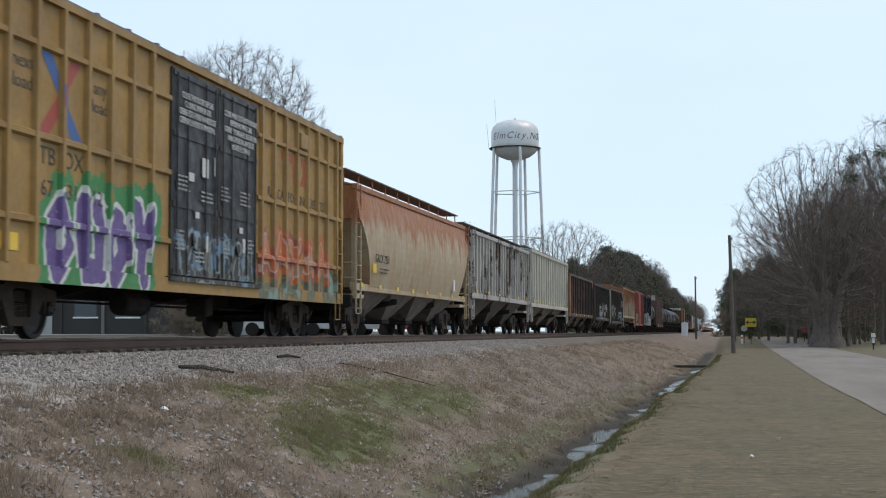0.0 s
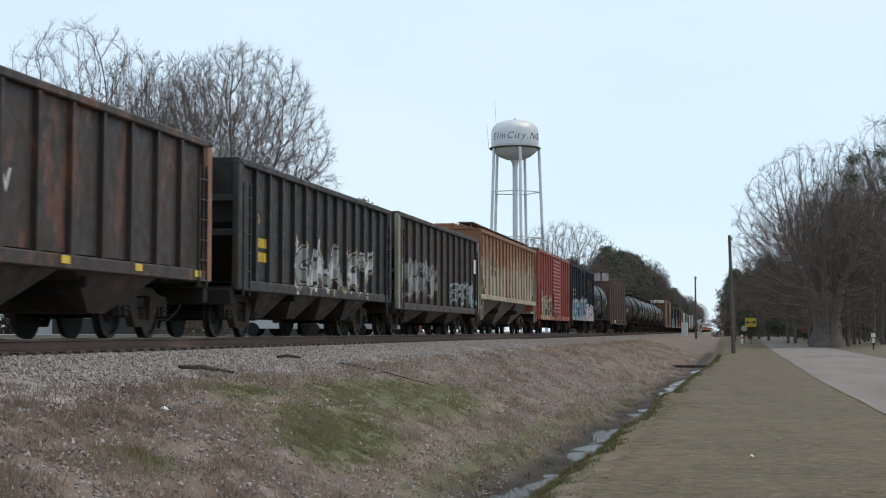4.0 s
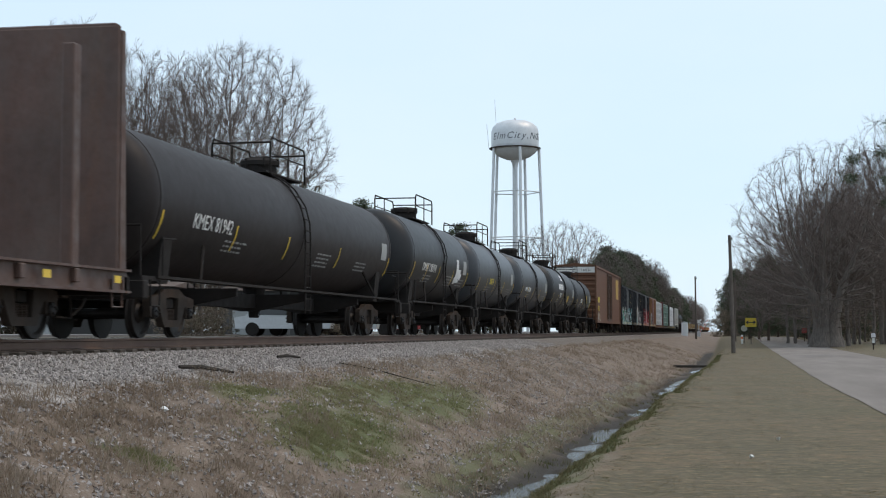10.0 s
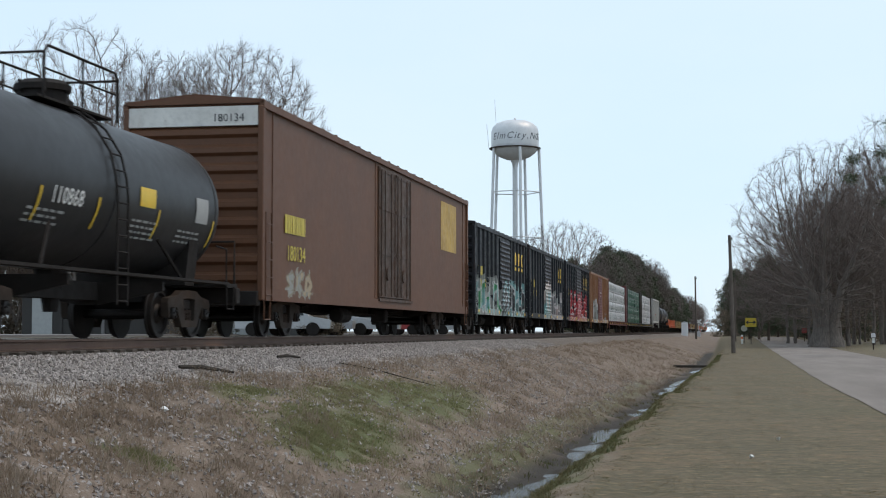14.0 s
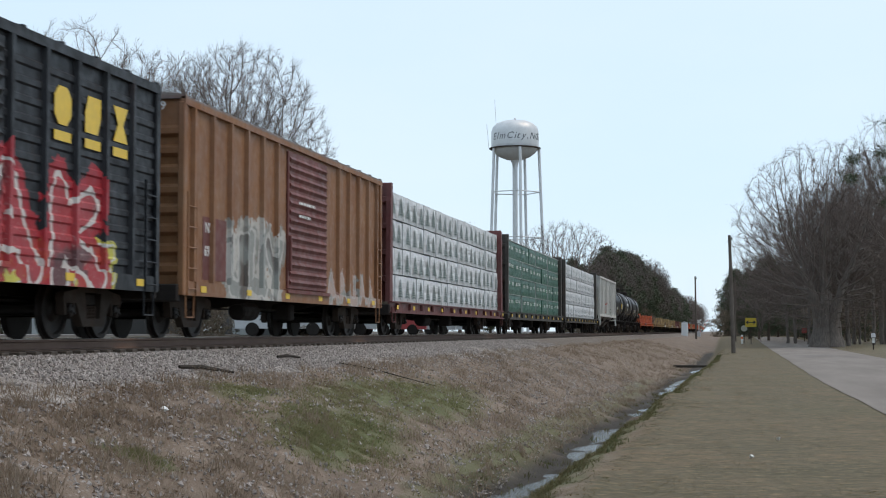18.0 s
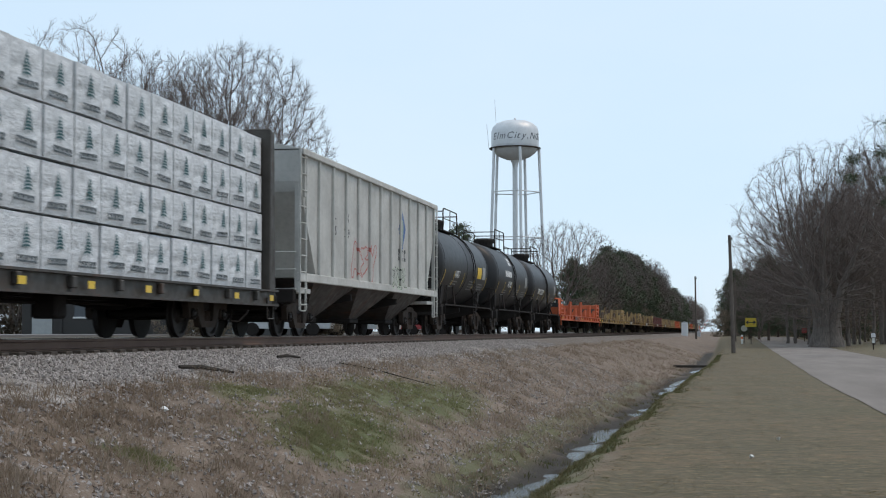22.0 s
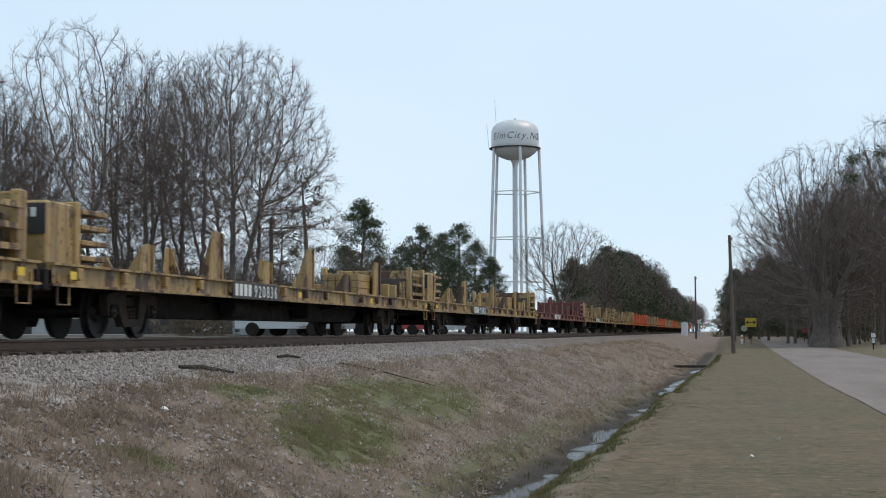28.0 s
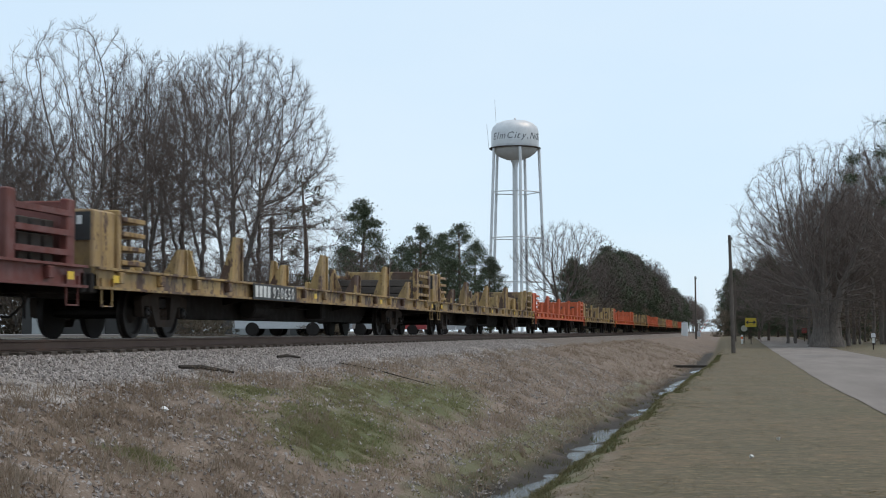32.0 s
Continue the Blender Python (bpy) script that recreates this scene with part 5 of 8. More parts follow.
def underframe(car, length, z, trucks, gear=True, rnd=random):
    """Centre sill, end sills, cross members, brake gear, couplers and two trucks."""
    h = length / 2
    part("center_sill", Form().box(-0.19, 0.19, -h + 0.05, h - 0.05, 0.68, z), UNDER, car)
    for s in (-1, 1):
        part("end_sill", Form().box(-1.5, 1.5, s * h - 0.12, s * h + 0.12, z - 0.32, z, 0.02), UNDER, car)
        coupler(car, s * h, s)
        truck(car, s * trucks / 2)
    n = max(3, int(length / 4.5))
    for k in range(1, n):
        y = -h + k * length / n
        part("cross_bearer", Form().prism("y", [(-1.42, z - 0.16), (-0.2, z - 0.40), (0.2, z - 0.40), (1.42, z - 0.16), (1.42, z), (-1.42, z)], y - 0.05, y + 0.05), UNDER, car)
    if gear:
        g = Form()
        g.lathe("y", [(-0.55, 0.16), (-0.5, 0.2), (0.5, 0.2), (0.55, 0.16)], (0.75, -length * 0.12, z - 0.42), 12)
        part("air_reservoir", g, UNDER, car)
        v = Form().box(0.5, 0.95, length * 0.06, length * 0.06 + 0.4, z - 0.6, z - 0.2, 0.04)
        v.tube([(0.6, -length * 0.12, z - 0.35), (0.6, length * 0.06, z - 0.35)], 0.025, 5)
        part("brake_valve", v, UNDER, car)
        r = Form()
        r.tube([(0.35, -trucks / 2, 0.62), (0.35, trucks / 2, 0.60)], 0.022, 5)
        part("brake_rod", r, UNDER, car)


TRAIN = []


def rail_car(name, label, front, back, category="railcar"):
    """An Empty at the car's middle on the rail head, at its place when the clip starts."""
    car = thing(name, label, category, "freight train")
    mid = (front + back) / 2
    car.location = (TRACK_X, mid, RAIL_Z)
    TRAIN.append((car, mid))
    return car, back - front


def reflectors(car, x, length, z, n=5, size=0.3):
    for k in range(n):
        y = -length / 2 + 0.5 + k * (length - 1.0 - size) / (n - 1)
        part("reflector", Form().box(x, x + 0.006, y, y + size, z, z + 0.12), YELLOW, car, "yellow reflective strip")


def big_letters(car, x, y, z, size, material, step):
    """A maker's lettering as plain shapes: an octagon, a slanted block and an hourglass, each with a bar under it."""
    c = size * 0.26
    shapes = ([(c, 0), (size - c, 0), (size, c), (size, size - c), (size - c, size), (c, size), (0, size - c), (0, c)],
              [(0, 0), (size * 0.8, 0), (size, size * 0.45), (size, size), (size * 0.2, size), (0, size * 0.55)],
              [(0, 0), (size, 0), (size * 0.68, size * 0.5), (size, size), (0, size), (size * 0.32, size * 0.5)])
    for k, outline in enumerate(shapes):
        a = y + k * step
        f = Form().prism("x", [(a + p, z + q) for p, q in outline], x, x + 0.005)
        f.box(x, x + 0.005, a, a + size, z - size * 0.42, z - size * 0.16)
        part("emblem", f, material, car)


# ---- boxcars ----
def boxcar(label, front, back, high, sill, coat, roof_coat, door_coat, door, posts, trucks, plug=False, ridges=8, end_band=None, smooth_side=False, roof_ribs=True, belts=(), belt_deep=0.07):
    """door: (y0, y1) in the car; posts: places of the outside posts; plug: two plug doors with lock rods."""
    car, length = rail_car("boxcar", label, front, back)
    h, hw = length / 2, 1.52
    body = Form()
    body.box(-hw, hw, -h + 0.1, h - 0.1, sill + 0.18, high - 0.02)
    part("body", body, coat, car)
    for s in (-1, 1):
        part("side_sill", Form().prism("y", [(s * 1.50, sill), (s * 1.585, sill), (s * 1.585, sill + 0.26), (s * 1.50, sill + 0.26)], -h + 0.02, h - 0.02), coat, car)
        part("top_chord", Form().box(min(s * 1.5, s * 1.60), max(s * 1.5, s * 1.60), -h, h, high - 0.15, high), coat, car)
        for y in posts:
            p = Form()
            if smooth_side:
                p.box(min(s * hw, s * (hw + 0.02)), max(s * hw, s * (hw + 0.02)), y - 0.03, y + 0.03, sill + 0.26, high - 0.15)
            else:
                p.add([(s * hw, y - 0.075, z) for z in (sill + 0.26, high - 0.15)] + [(s * hw, y + 0.075, z) for z in (sill + 0.26, high - 0.15)]
                      + [(s * (hw + 0.085), y - 0.05, z) for z in (sill + 0.26, high - 0.15)] + [(s * (hw + 0.085), y + 0.05, z) for z in (sill + 0.26, high - 0.15)],
                      [(0, 1, 5, 4), (4, 5, 7, 6), (6, 7, 3, 2), (0, 4, 6, 2), (1, 3, 7, 5)])
            part("side_post", p, coat, car)
        for z in belts:
            for y0, y1 in ((-h + 0.1, door[0] - 0.05), (door[1] + 0.05, h - 0.1)):
                part("side_belt", Form().prism("y", [(s * hw, z - 0.07), (s * (hw + belt_deep), z - 0.04), (s * (hw + belt_deep), z + 0.04), (s * hw, z + 0.07)], y0, y1), coat, car)
        for y in (-h + 0.07, h - 0.07):
            part("corner_post", Form().box(min(s * 1.46, s * 1.59), max(s * 1.46, s * 1.59), y - 0.09, y + 0.09, sill, high - 0.1, 0.02), coat, car)
        doors = [door] if not plug else [(door[0], (door[0] + door[1]) / 2 - 0.03), ((door[0] + door[1]) / 2 + 0.03, door[1])]
        for y0, y1 in doors:
            d = part("door", Form().box(min(s * hw, s * (hw + 0.05)), max(s * hw, s * (hw + 0.05)), y0, y1, sill + 0.3, high - 0.22, 0.012), door_coat, car)
            if plug:
                for t in (0.08, 0.30, 0.70, 0.92):
                    y = y0 + (y1 - y0) * t
                    part("lock_rod", Form().tube([(s * (hw + 0.085), y, sill + 0.35), (s * (hw + 0.085), y, high - 0.3)], 0.02, 6), door_coat, d)
                for z in (sill + 0.32, sill + (high - sill) * 0.36, sill + (high - sill) * 0.66, high - 0.36):
                    part("door_rail", Form().box(min(s * (hw + 0.05), s * (hw + 0.075)), max(s * (hw + 0.05), s * (hw + 0.075)), y0 + 0.04, y1 - 0.04, z, z + 0.1), door_coat, d)
                part("crank", Form().lathe("x", [(s * (hw + 0.05), 0.2), (s * (hw + 0.1), 0.2), (s * (hw + 0.11), 0.1)], (0, (y0 + y1) / 2, sill + 1.0), 14), door_coat, d)
            else:
                n = 15
                for k in range(n):
                    z = sill + 0.45 + k * (high - sill - 0.85) / (n - 1)
                    part("door_rib", Form().prism("y", [(s * (hw + 0.05), z - 0.07), (s * (hw + 0.095), z), (s * (hw + 0.05), z + 0.07)], y0 + 0.1, y1 - 0.1), door_coat, d)
                part("lock_handle", Form().box(min(s * (hw + 0.05), s * (hw + 0.12)), max(s * (hw + 0.05), s * (hw + 0.12)), y0 + 0.02, y0 + 0.10, sill + 0.7, sill + 1.5, 0.01), door_coat, d)
            part("door_track", Form().box(min(s * hw, s * (hw + 0.11)), max(s * hw, s * (hw + 0.11)), y0 - 0.15, y1 + 0.15, sill + 0.2, sill + 0.28), door_coat, car)
    roof = Form().prism("y", [(-1.60, high - 0.04), (1.60, high - 0.04), (1.60, high), (0, high + 0.14), (-1.60, high)], -h, h)
    top = part("roof", roof, roof_coat, car)
    if roof_ribs:
        n = int(length / 1.2)
        for k in range(n + 1):
            y = -h + 0.1 + k * (length - 0.2) / n
            part("roof_rib", Form().prism("y", [(-1.58, high), (-1.58, high + 0.045), (0, high + 0.19), (1.58, high + 0.045), (1.58, high), (0, high + 0.13)], y - 0.05, y + 0.05), roof_coat, top)
    for s in (-1, 1):
        e = Form()
        zs = []
        for k in range(ridges):
            a = sill + 0.35 + k * (high - sill - 0.75) / ridges
            st = (high - sill - 0.75) / ridges
            zs += [(a, 0.0), (a + st * 0.22, 0.11), (a + st * 0.5, 0.11), (a + st * 0.72, 0.0)]
        zs = [(sill + 0.15, 0.0)] + zs + [(high - 0.12, 0.0)]
        e.prism("x", [(s * (h - 0.12 + d), z) for z, d in zs] + [(s * (h - 0.2), high - 0.12), (s * (h - 0.2), sill + 0.15)], -1.46, 1.46)
        part("end_panel", e, coat, car, "end wall pressed into deep ridges")
        ladder(car, -1.15, s * (h + 0.06), sill - 0.05, high - 0.9, coat, "x")
        ladder(car, 1.59, s * (h - 0.40), sill, sill + 1.9, coat, "y")
        steps(car, 1.56, s * (h - 0.4), sill + 0.05, coat)
        steps(car, -1.56, s * (h - 0.4), sill + 0.05, coat)
        if end_band:
            part("end_placard", Form().box(-1.46, 1.46, min(s * (h - 0.13), s * (h + 0.01)), max(s * (h - 0.13), s * (h + 0.01)), high - 0.52, high - 0.1), end_band, car, "white band across the top of the end")
    part("brake_wheel", Form().lathe("y", [(-h - 0.10, 0.24), (-h - 0.07, 0.27), (-h - 0.04, 0.24)], (-0.75, 0, high - 1.4), 14), IRON, car)
    underframe(car, length, sill + 0.2, trucks)
    return car, h, hw


# ---- covered hoppers ----
GRATING = rough_stuff("weathered_grating", (0.10, 0.092, 0.085), (0.17, 0.16, 0.15), 2.5, 0.8, 0.01)


def hopper(label, front, back, low, high, coat, pocket_coat, frame_coat, trucks, posts=14, bulge=0.0, bays=3, rail_high=0.36, post_coat=None, cut=1.35, hatch=True):
    """A covered hopper: sides (flat with posts, or bulged), sloped ends, pockets, roof walk, end frames with ladders."""
    car, length = rail_car("covered_hopper", label, front, back)
    h, hw = length / 2, 1.55 - bulge * 0.4
    rows = 12
    body, pts, faces = Form(), [], []

    def inset(z):
        return cut * max(0.0, 1 - (z - low) / (high - 0.9 - low)) ** (0.75 if bulge else 1.0) + 0.25

    for i in range(rows + 1):
        z = low + (high - low) * i / rows
        w = hw + bulge * math.sin(math.pi * min(1.0, (i / rows) * 0.93 + 0.07)) ** 0.8 if bulge else hw
        a = inset(z)
        pts += [(w, -h + a, z), (w, h - a, z), (-w, h - a, z), (-w, -h + a, z)]
    for i in range(rows):
        faces += [(4 * i + k, 4 * i + (k + 1) % 4, 4 * i + 4 + (k + 1) % 4, 4 * i + 4 + k) for k in range(4)]
    faces += [(3, 2, 1, 0), tuple(4 * rows + k for k in range(4))]
    body.add(pts, faces)
    part("body", body, coat, car)
    for s in (-1, 1):
        if not bulge:
            for k in range(posts):
                y = -h + 0.45 + k * (length - 0.9) / (posts - 1)
                z0 = low
                if abs(y) > h - 0.25 - cut:
                    z0 = min(high - 0.95, low + (abs(y) - (h - 0.25 - cut)) / cut * (high - 0.9 - low) + 0.1)
                part("side_post", Form().box(min(s * hw, s * (hw + 0.07)), max(s * hw, s * (hw + 0.07)), y - 0.045, y + 0.045, z0, high - 0.06, 0.012), post_coat or coat, car)
        part("top_chord", Form().box(min(s * (hw - 0.04), s * (hw + 0.09)), max(s * (hw - 0.04), s * (hw + 0.09)), -h + 0.2, h - 0.2, high - 0.12, high + 0.03, 0.015), post_coat or coat, car)
        part("side_sill", Form().box(min(s * (hw - 0.05), s * (hw + 0.06)), max(s * (hw - 0.05), s * (hw + 0.06)), -h + 0.1, h - 0.1, low - 0.14, low + 0.06, 0.015), frame_coat, car)
    part("roof", Form().prism("y", [(-hw, high + 0.02), (hw, high + 0.02), (hw * 0.6, high + 0.16), (-hw * 0.6, high + 0.16)], -h + 0.22, h - 0.22), coat, car)
    # pockets
    span_y = length - 2 * (cut + 0.25)
    for b in range(bays):
        y0 = -span_y / 2 + b * span_y / bays
        y1 = y0 + span_y / bays
        m = (y0 + y1) / 2
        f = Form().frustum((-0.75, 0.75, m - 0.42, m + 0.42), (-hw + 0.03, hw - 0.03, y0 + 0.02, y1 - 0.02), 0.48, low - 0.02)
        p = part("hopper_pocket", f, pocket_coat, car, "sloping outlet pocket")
        part("outlet_gate", Form().box(-0.8, 0.8, m - 0.48, m + 0.48, 0.36, 0.48, 0.015), UNDER, p)
    for s in (-1, 1):
        # open end frame
        part("end_platform", Form().box(-1.5, 1.5, min(s * (h - 1.3), s * h), max(s * (h - 1.3), s * h), 1.02, 1.12), frame_coat, car)
        for k in (-1, 1):
            part("corner_post", Form().box(k * 1.5 - 0.05, k * 1.5 + 0.05, s * (h - 0.18) - 0.06, s * (h - 0.18) + 0.06, 1.05, high - 0.8), frame_coat, car)
            part("slope_brace", Form().tube([(k * 0.8, s * (h - 0.35), 1.1), (k * 0.8, s * (h - 0.3 - 0.25), high - 1.0)], 0.05, 6), frame_coat, car)
        ladder(car, 1.60, s * (h - 0.30), 0.62, high + 0.02, frame_coat, "y", 0.5)
        ladder(car, -1.1, s * (h + 0.0), 0.75, high - 0.2, frame_coat, "x", 0.45)
        steps(car, 1.56, s * (h - 0.45), 1.05, frame_coat)
        r = Form()
        for z in (1.55, 1.95):
            r.tube([(-1.5, s * (h - 0.05), z), (1.5, s * (h - 0.05), z)], 0.018, 5)
        part("end_rail", r, frame_coat, car)
    # running board on the roof
    g = Form()
    for x in (-0.95, 0.95):
        g.box(x - 0.3, x + 0.3, -h + 0.3, h - 0.3, high + rail_high, high + rail_high + 0.035)
    part("running_board", g, GRATING, car, "grating walk along the roof")
    for x in (-1.15, 1.15):
        for k in range(int(length / 1.6) + 1):
            y = -h + 0.4 + k * (length - 0.8) / int(length / 1.6)
            part("walk_bracket", Form().box(x - 0.015, x + 0.015, y - 0.03, y + 0.03, high, high + rail_high), frame_coat, car)
    if hatch:
        for k in range(6):
            y = -h + 1.4 + k * (length - 2.8) / 5
            part("roof_hatch", Form().box(-0.45, 0.45, y - 0.75, y + 0.75, high + 0.16, high + 0.30, 0.04), coat, car)
    underframe(car, length, 1.1, trucks, gear=False)
    return car, h, hw + bulge


# ---- open-top hoppers ----
def open_hopper(label, front, back, low, high, coat, trucks, posts, post_coat=None, end_posts=None, deep=True):
    car, length = rail_car("open_hopper", label, front, back)
    h, hw = length / 2, 1.5
    for s in (-1, 1):
        wall = Form()
        cut = 0.9 if deep else 0.1
        wall.prism("x", [(-h + 0.1, high), (h - 0.1, high), (h - 0.1, low + 0.1), (h - 0.1, low), (-h + 0.1, low), (-h + 0.1, low + 0.1)], min(s * hw, s * (hw - 0.05)), max(s * hw, s * (hw - 0.05)))
        part("side_wall", wall, coat, car)
        for k in range(posts):
            y = -h + 0.35 + k * (length - 0.7) / (posts - 1)
            part("side_post", Form().prism("x", [(y - 0.07, low), (y + 0.07, low), (y + 0.05, high - 0.1), (y - 0.05, high - 0.1)], min(s * hw, s * (hw + 0.09)), max(s * hw, s * (hw + 0.09))), post_coat or coat, car)
        part("top_chord", Form().box(min(s * (hw - 0.06), s * (hw + 0.12)), max(s * (hw - 0.06), s * (hw + 0.12)), -h, h, high - 0.14, high, 0.02), coat, car)
        part("side_sill", Form().box(min(s * (hw - 0.05), s * (hw + 0.11)), max(s * (hw - 0.05), s * (hw + 0.11)), -h, h, low - 0.2, low + 0.02, 0.02), coat, car)
        for e in (-1, 1):
            part("corner_post", Form().box(min(s * (hw - 0.02), s * (hw + 0.12)), max(s * (hw - 0.02), s * (hw + 0.12)), e * (h - 0.12) - 0.14, e * (h - 0.12) + 0.14, low - 0.2, high - 0.05, 0.03), end_posts or coat, car)
    for s in (-1, 1):
        e = Form()
        e.add([(-hw, s * (h - 0.1), high), (hw, s * (h - 0.1), high), (hw, s * (h - 0.25), low + 1.2), (-hw, s * (h - 0.25), low + 1.2), (hw, s * (h - 1.9), low), (-hw, s * (h - 1.9), low)],
              [(0, 1, 2, 3), (3, 2, 4, 5)])
        part("end_wall", e, coat, car, "sloping end sheet")
        for x in (-0.9, 0.0, 0.9):
            part("end_post", Form().prism("x", [(s * (h - 0.1), high - 0.1), (s * (h + 0.02), high - 0.1), (s * (h - 0.05), low), (s * (h - 0.2), low)], x - 0.06, x + 0.06), coat, car)
        for z in (low + 0.9, low + 1.6):
            part("end_beam", Form().box(-hw, hw, s * (h - 0.06) - 0.05, s * (h - 0.06) + 0.05, z, z + 0.14, 0.02), coat, car)
        ladder(car, 1.62, s * (h - 0.5), low - 0.3, high - 0.5, coat, "y", 0.42)
        ladder(car, -1.0, s * (h + 0.08), low - 0.1, high - 0.4, coat, "x", 0.42)
        part("end_platform", Form().box(-1.5, 1.5, min(s * (h - 0.5), s * (h + 0.05)), max(s * (h - 0.5), s * (h + 0.05)), 0.95, 1.03), UNDER, car)
    part("floor", Form().box(-hw, hw, -h + 1.8, h - 1.8, low, low + 0.05), coat, car)
    n = 3 if deep else 4
    for b in range(n):
        sp = length - 3.8
        m = -sp / 2 + (b + 0.5) * sp / n
        part("hopper_pocket", Form().frustum((-1.0, 1.0, m - 0.35, m + 0.35), (-hw + 0.03, hw - 0.03, m - sp / n / 2 + 0.02, m + sp / n / 2 - 0.02), 0.42, low - 0.05), coat, car)
    underframe(car, length, 0.98, trucks, gear=False)
    return car, h, hw


# ---- tank cars ----
def tank_car(label, front, back, radius, center, coat, head_coat=None, band=True, trucks=None, rails=True, yellow=True, dome=0.0, ladder_at=0.0, plat=1.45):
    """front, back: the ends of the shell itself."""
    car, length = rail_car("tank_car", label, front, back)
    h = length / 2
    prof = []
    for k in range(9):
        a = math.pi / 2 * k / 8
        prof.append((-h + 0.55 * (1 - math.sin(a)) * 1.0, radius * max(0.02, math.cos(a) ** 0.55 if k < 8 else 0.02)))
    head = sorted(prof)
    prof = head + [(-y, r) for y, r in reversed(head)]
    part("tank", Form().lathe("y", prof, (0, 0, center), 40), coat, car, smooth=True)
    for y in (-h + 0.62, h - 0.62) + ((0.0,) if band else ()):
        part("weld_band", Form().lathe("y", [(y - 0.05, radius + 0.004), (y - 0.04, radius + 0.014), (y + 0.04, radius + 0.014), (y + 0.05, radius + 0.004)], (0, 0, center), 40), head_coat or coat, car, smooth=False)
    top = center + radius
    n = part("nozzle", Form().lathe("z", [(top - 0.1, 0.42), (top + 0.26, 0.42), (top + 0.26, 0.48), (top + 0.36, 0.48), (top + 0.44, 0.36), (top + 0.46, 0.08)], (0, dome, 0), 18), UNDER, car)
    for k in range(6):
        a = 2 * math.pi * k / 6
        part("bolt", Form().lathe("z", [(top + 0.22, 0.035), (top + 0.42, 0.035)], (0.45 * math.cos(a), dome + 0.45 * math.sin(a), 0), 6), UNDER, n)
    part("valve_hood", Form().lathe("z", [(top - 0.08, 0.2), (top + 0.2, 0.2), (top + 0.26, 0.12)], (0, dome + 0.75, 0), 12), UNDER, car)
    part("platform", Form().box(-0.62, 0.62, dome - plat, dome + plat, top - 0.04, top - 0.0), UNDER, car)
    if rails:
        for s in (-1, 1):
            r = Form()
            r.tube([(s * 0.72, dome - plat, top - 0.08), (s * 0.72, dome - plat, top + 0.66), (s * 0.72, dome - plat + 0.12, top + 0.78), (s * 0.72, dome + plat - 0.12, top + 0.78), (s * 0.72, dome + plat, top + 0.66), (s * 0.72, dome + plat, top - 0.08)], 0.026, 6)
            r.tube([(s * 0.72, dome - plat, top + 0.4), (s * 0.72, dome + plat, top + 0.4)], 0.02, 6)
            r.tube([(s * 0.72, dome, top - 0.08), (s * 0.72, dome, top + 0.77)], 0.02, 6)
            part("handrail", r, UNDER, car, "black tubular safety rail")
            r = Form()
            r.tube([(-0.72, dome + s * plat, top + 0.66), (0.72, dome + s * plat, top + 0.66)], 0.022, 6)
            part("end_guard", r, UNDER, car)
    for s in (-1, 1):
        lad = Form()
        for k in (-0.22, 0.22):
            pts = [(s * 1.46, ladder_at + k, 0.55), (s * 1.46, ladder_at + k, center - 0.2)]
            pts += [(s * (radius + 0.07) * math.cos(a), ladder_at + k, center + (radius + 0.07) * math.sin(a)) for a in (0.1, 0.4, 0.75, 1.0, 1.15)]
            lad.tube(pts, 0.022, 5)
        for k in range(13):
            z = 0.62 + k * 0.27
            x = 1.46 if z < center + 0.1 else math.sqrt(max(0.05, (radius + 0.07) ** 2 - (z - center) ** 2))
            if z < top - 0.15:
                lad.tube([(s * x, ladder_at - 0.22, z), (s * x, ladder_at + 0.22, z)], 0.015, 5)
        part("ladder", lad, UNDER, car)
        part("side_walk", Form().box(min(s * 1.30, s * 1.50), max(s * 1.30, s * 1.50), -h + 0.2, h - 0.2, 1.05, 1.10), UNDER, car)
        for e in (-1, 1):
            part("grab_rail", Form().tube([(s * 1.50, e * (h - 0.4), 1.1), (s * 1.50, e * (h - 0.4), 1.75), (s * 1.50, e * (h - 1.0), 1.78)], 0.02, 5), UNDER, car)
        for e in (-1, 1):
            br = Form().tube([(s * 1.40, e * (h - 2.6), 1.08), (s * 1.20, e * (h - 3.3), center - radius * 0.55)], 0.035, 5)
            part("brace", br, UNDER, car)
        # saddles and end platforms
        part("saddle", Form().prism("y", [(-1.1, 1.0), (1.1, 1.0), (1.2, center - radius * 0.45), (0.6, center - radius * 0.85), (-0.6, center - radius * 0.85), (-1.2, center - radius * 0.45)], s * (h - 1.4) - 0.25, s * (h - 1.4) + 0.25), UNDER, car)
        part("end_platform", Form().box(-1.45, 1.45, min(s * (h - 0.3), s * (h + 0.42)), max(s * (h - 0.3), s * (h + 0.42)), 1.0, 1.08), UNDER, car)
        er = Form().tube([(-1.4, s * (h + 0.38), 1.05), (-1.4, s * (h + 0.38), 1.95), (1.4, s * (h + 0.38), 1.95), (1.4, s * (h + 0.38), 1.05)], 0.024, 6)
        part("end_handrail", er, UNDER, car)
        steps(car, s * 1.48, h - 0.1, 1.02, UNDER)
        steps(car, s * 1.48, -h + 0.1, 1.02, UNDER)
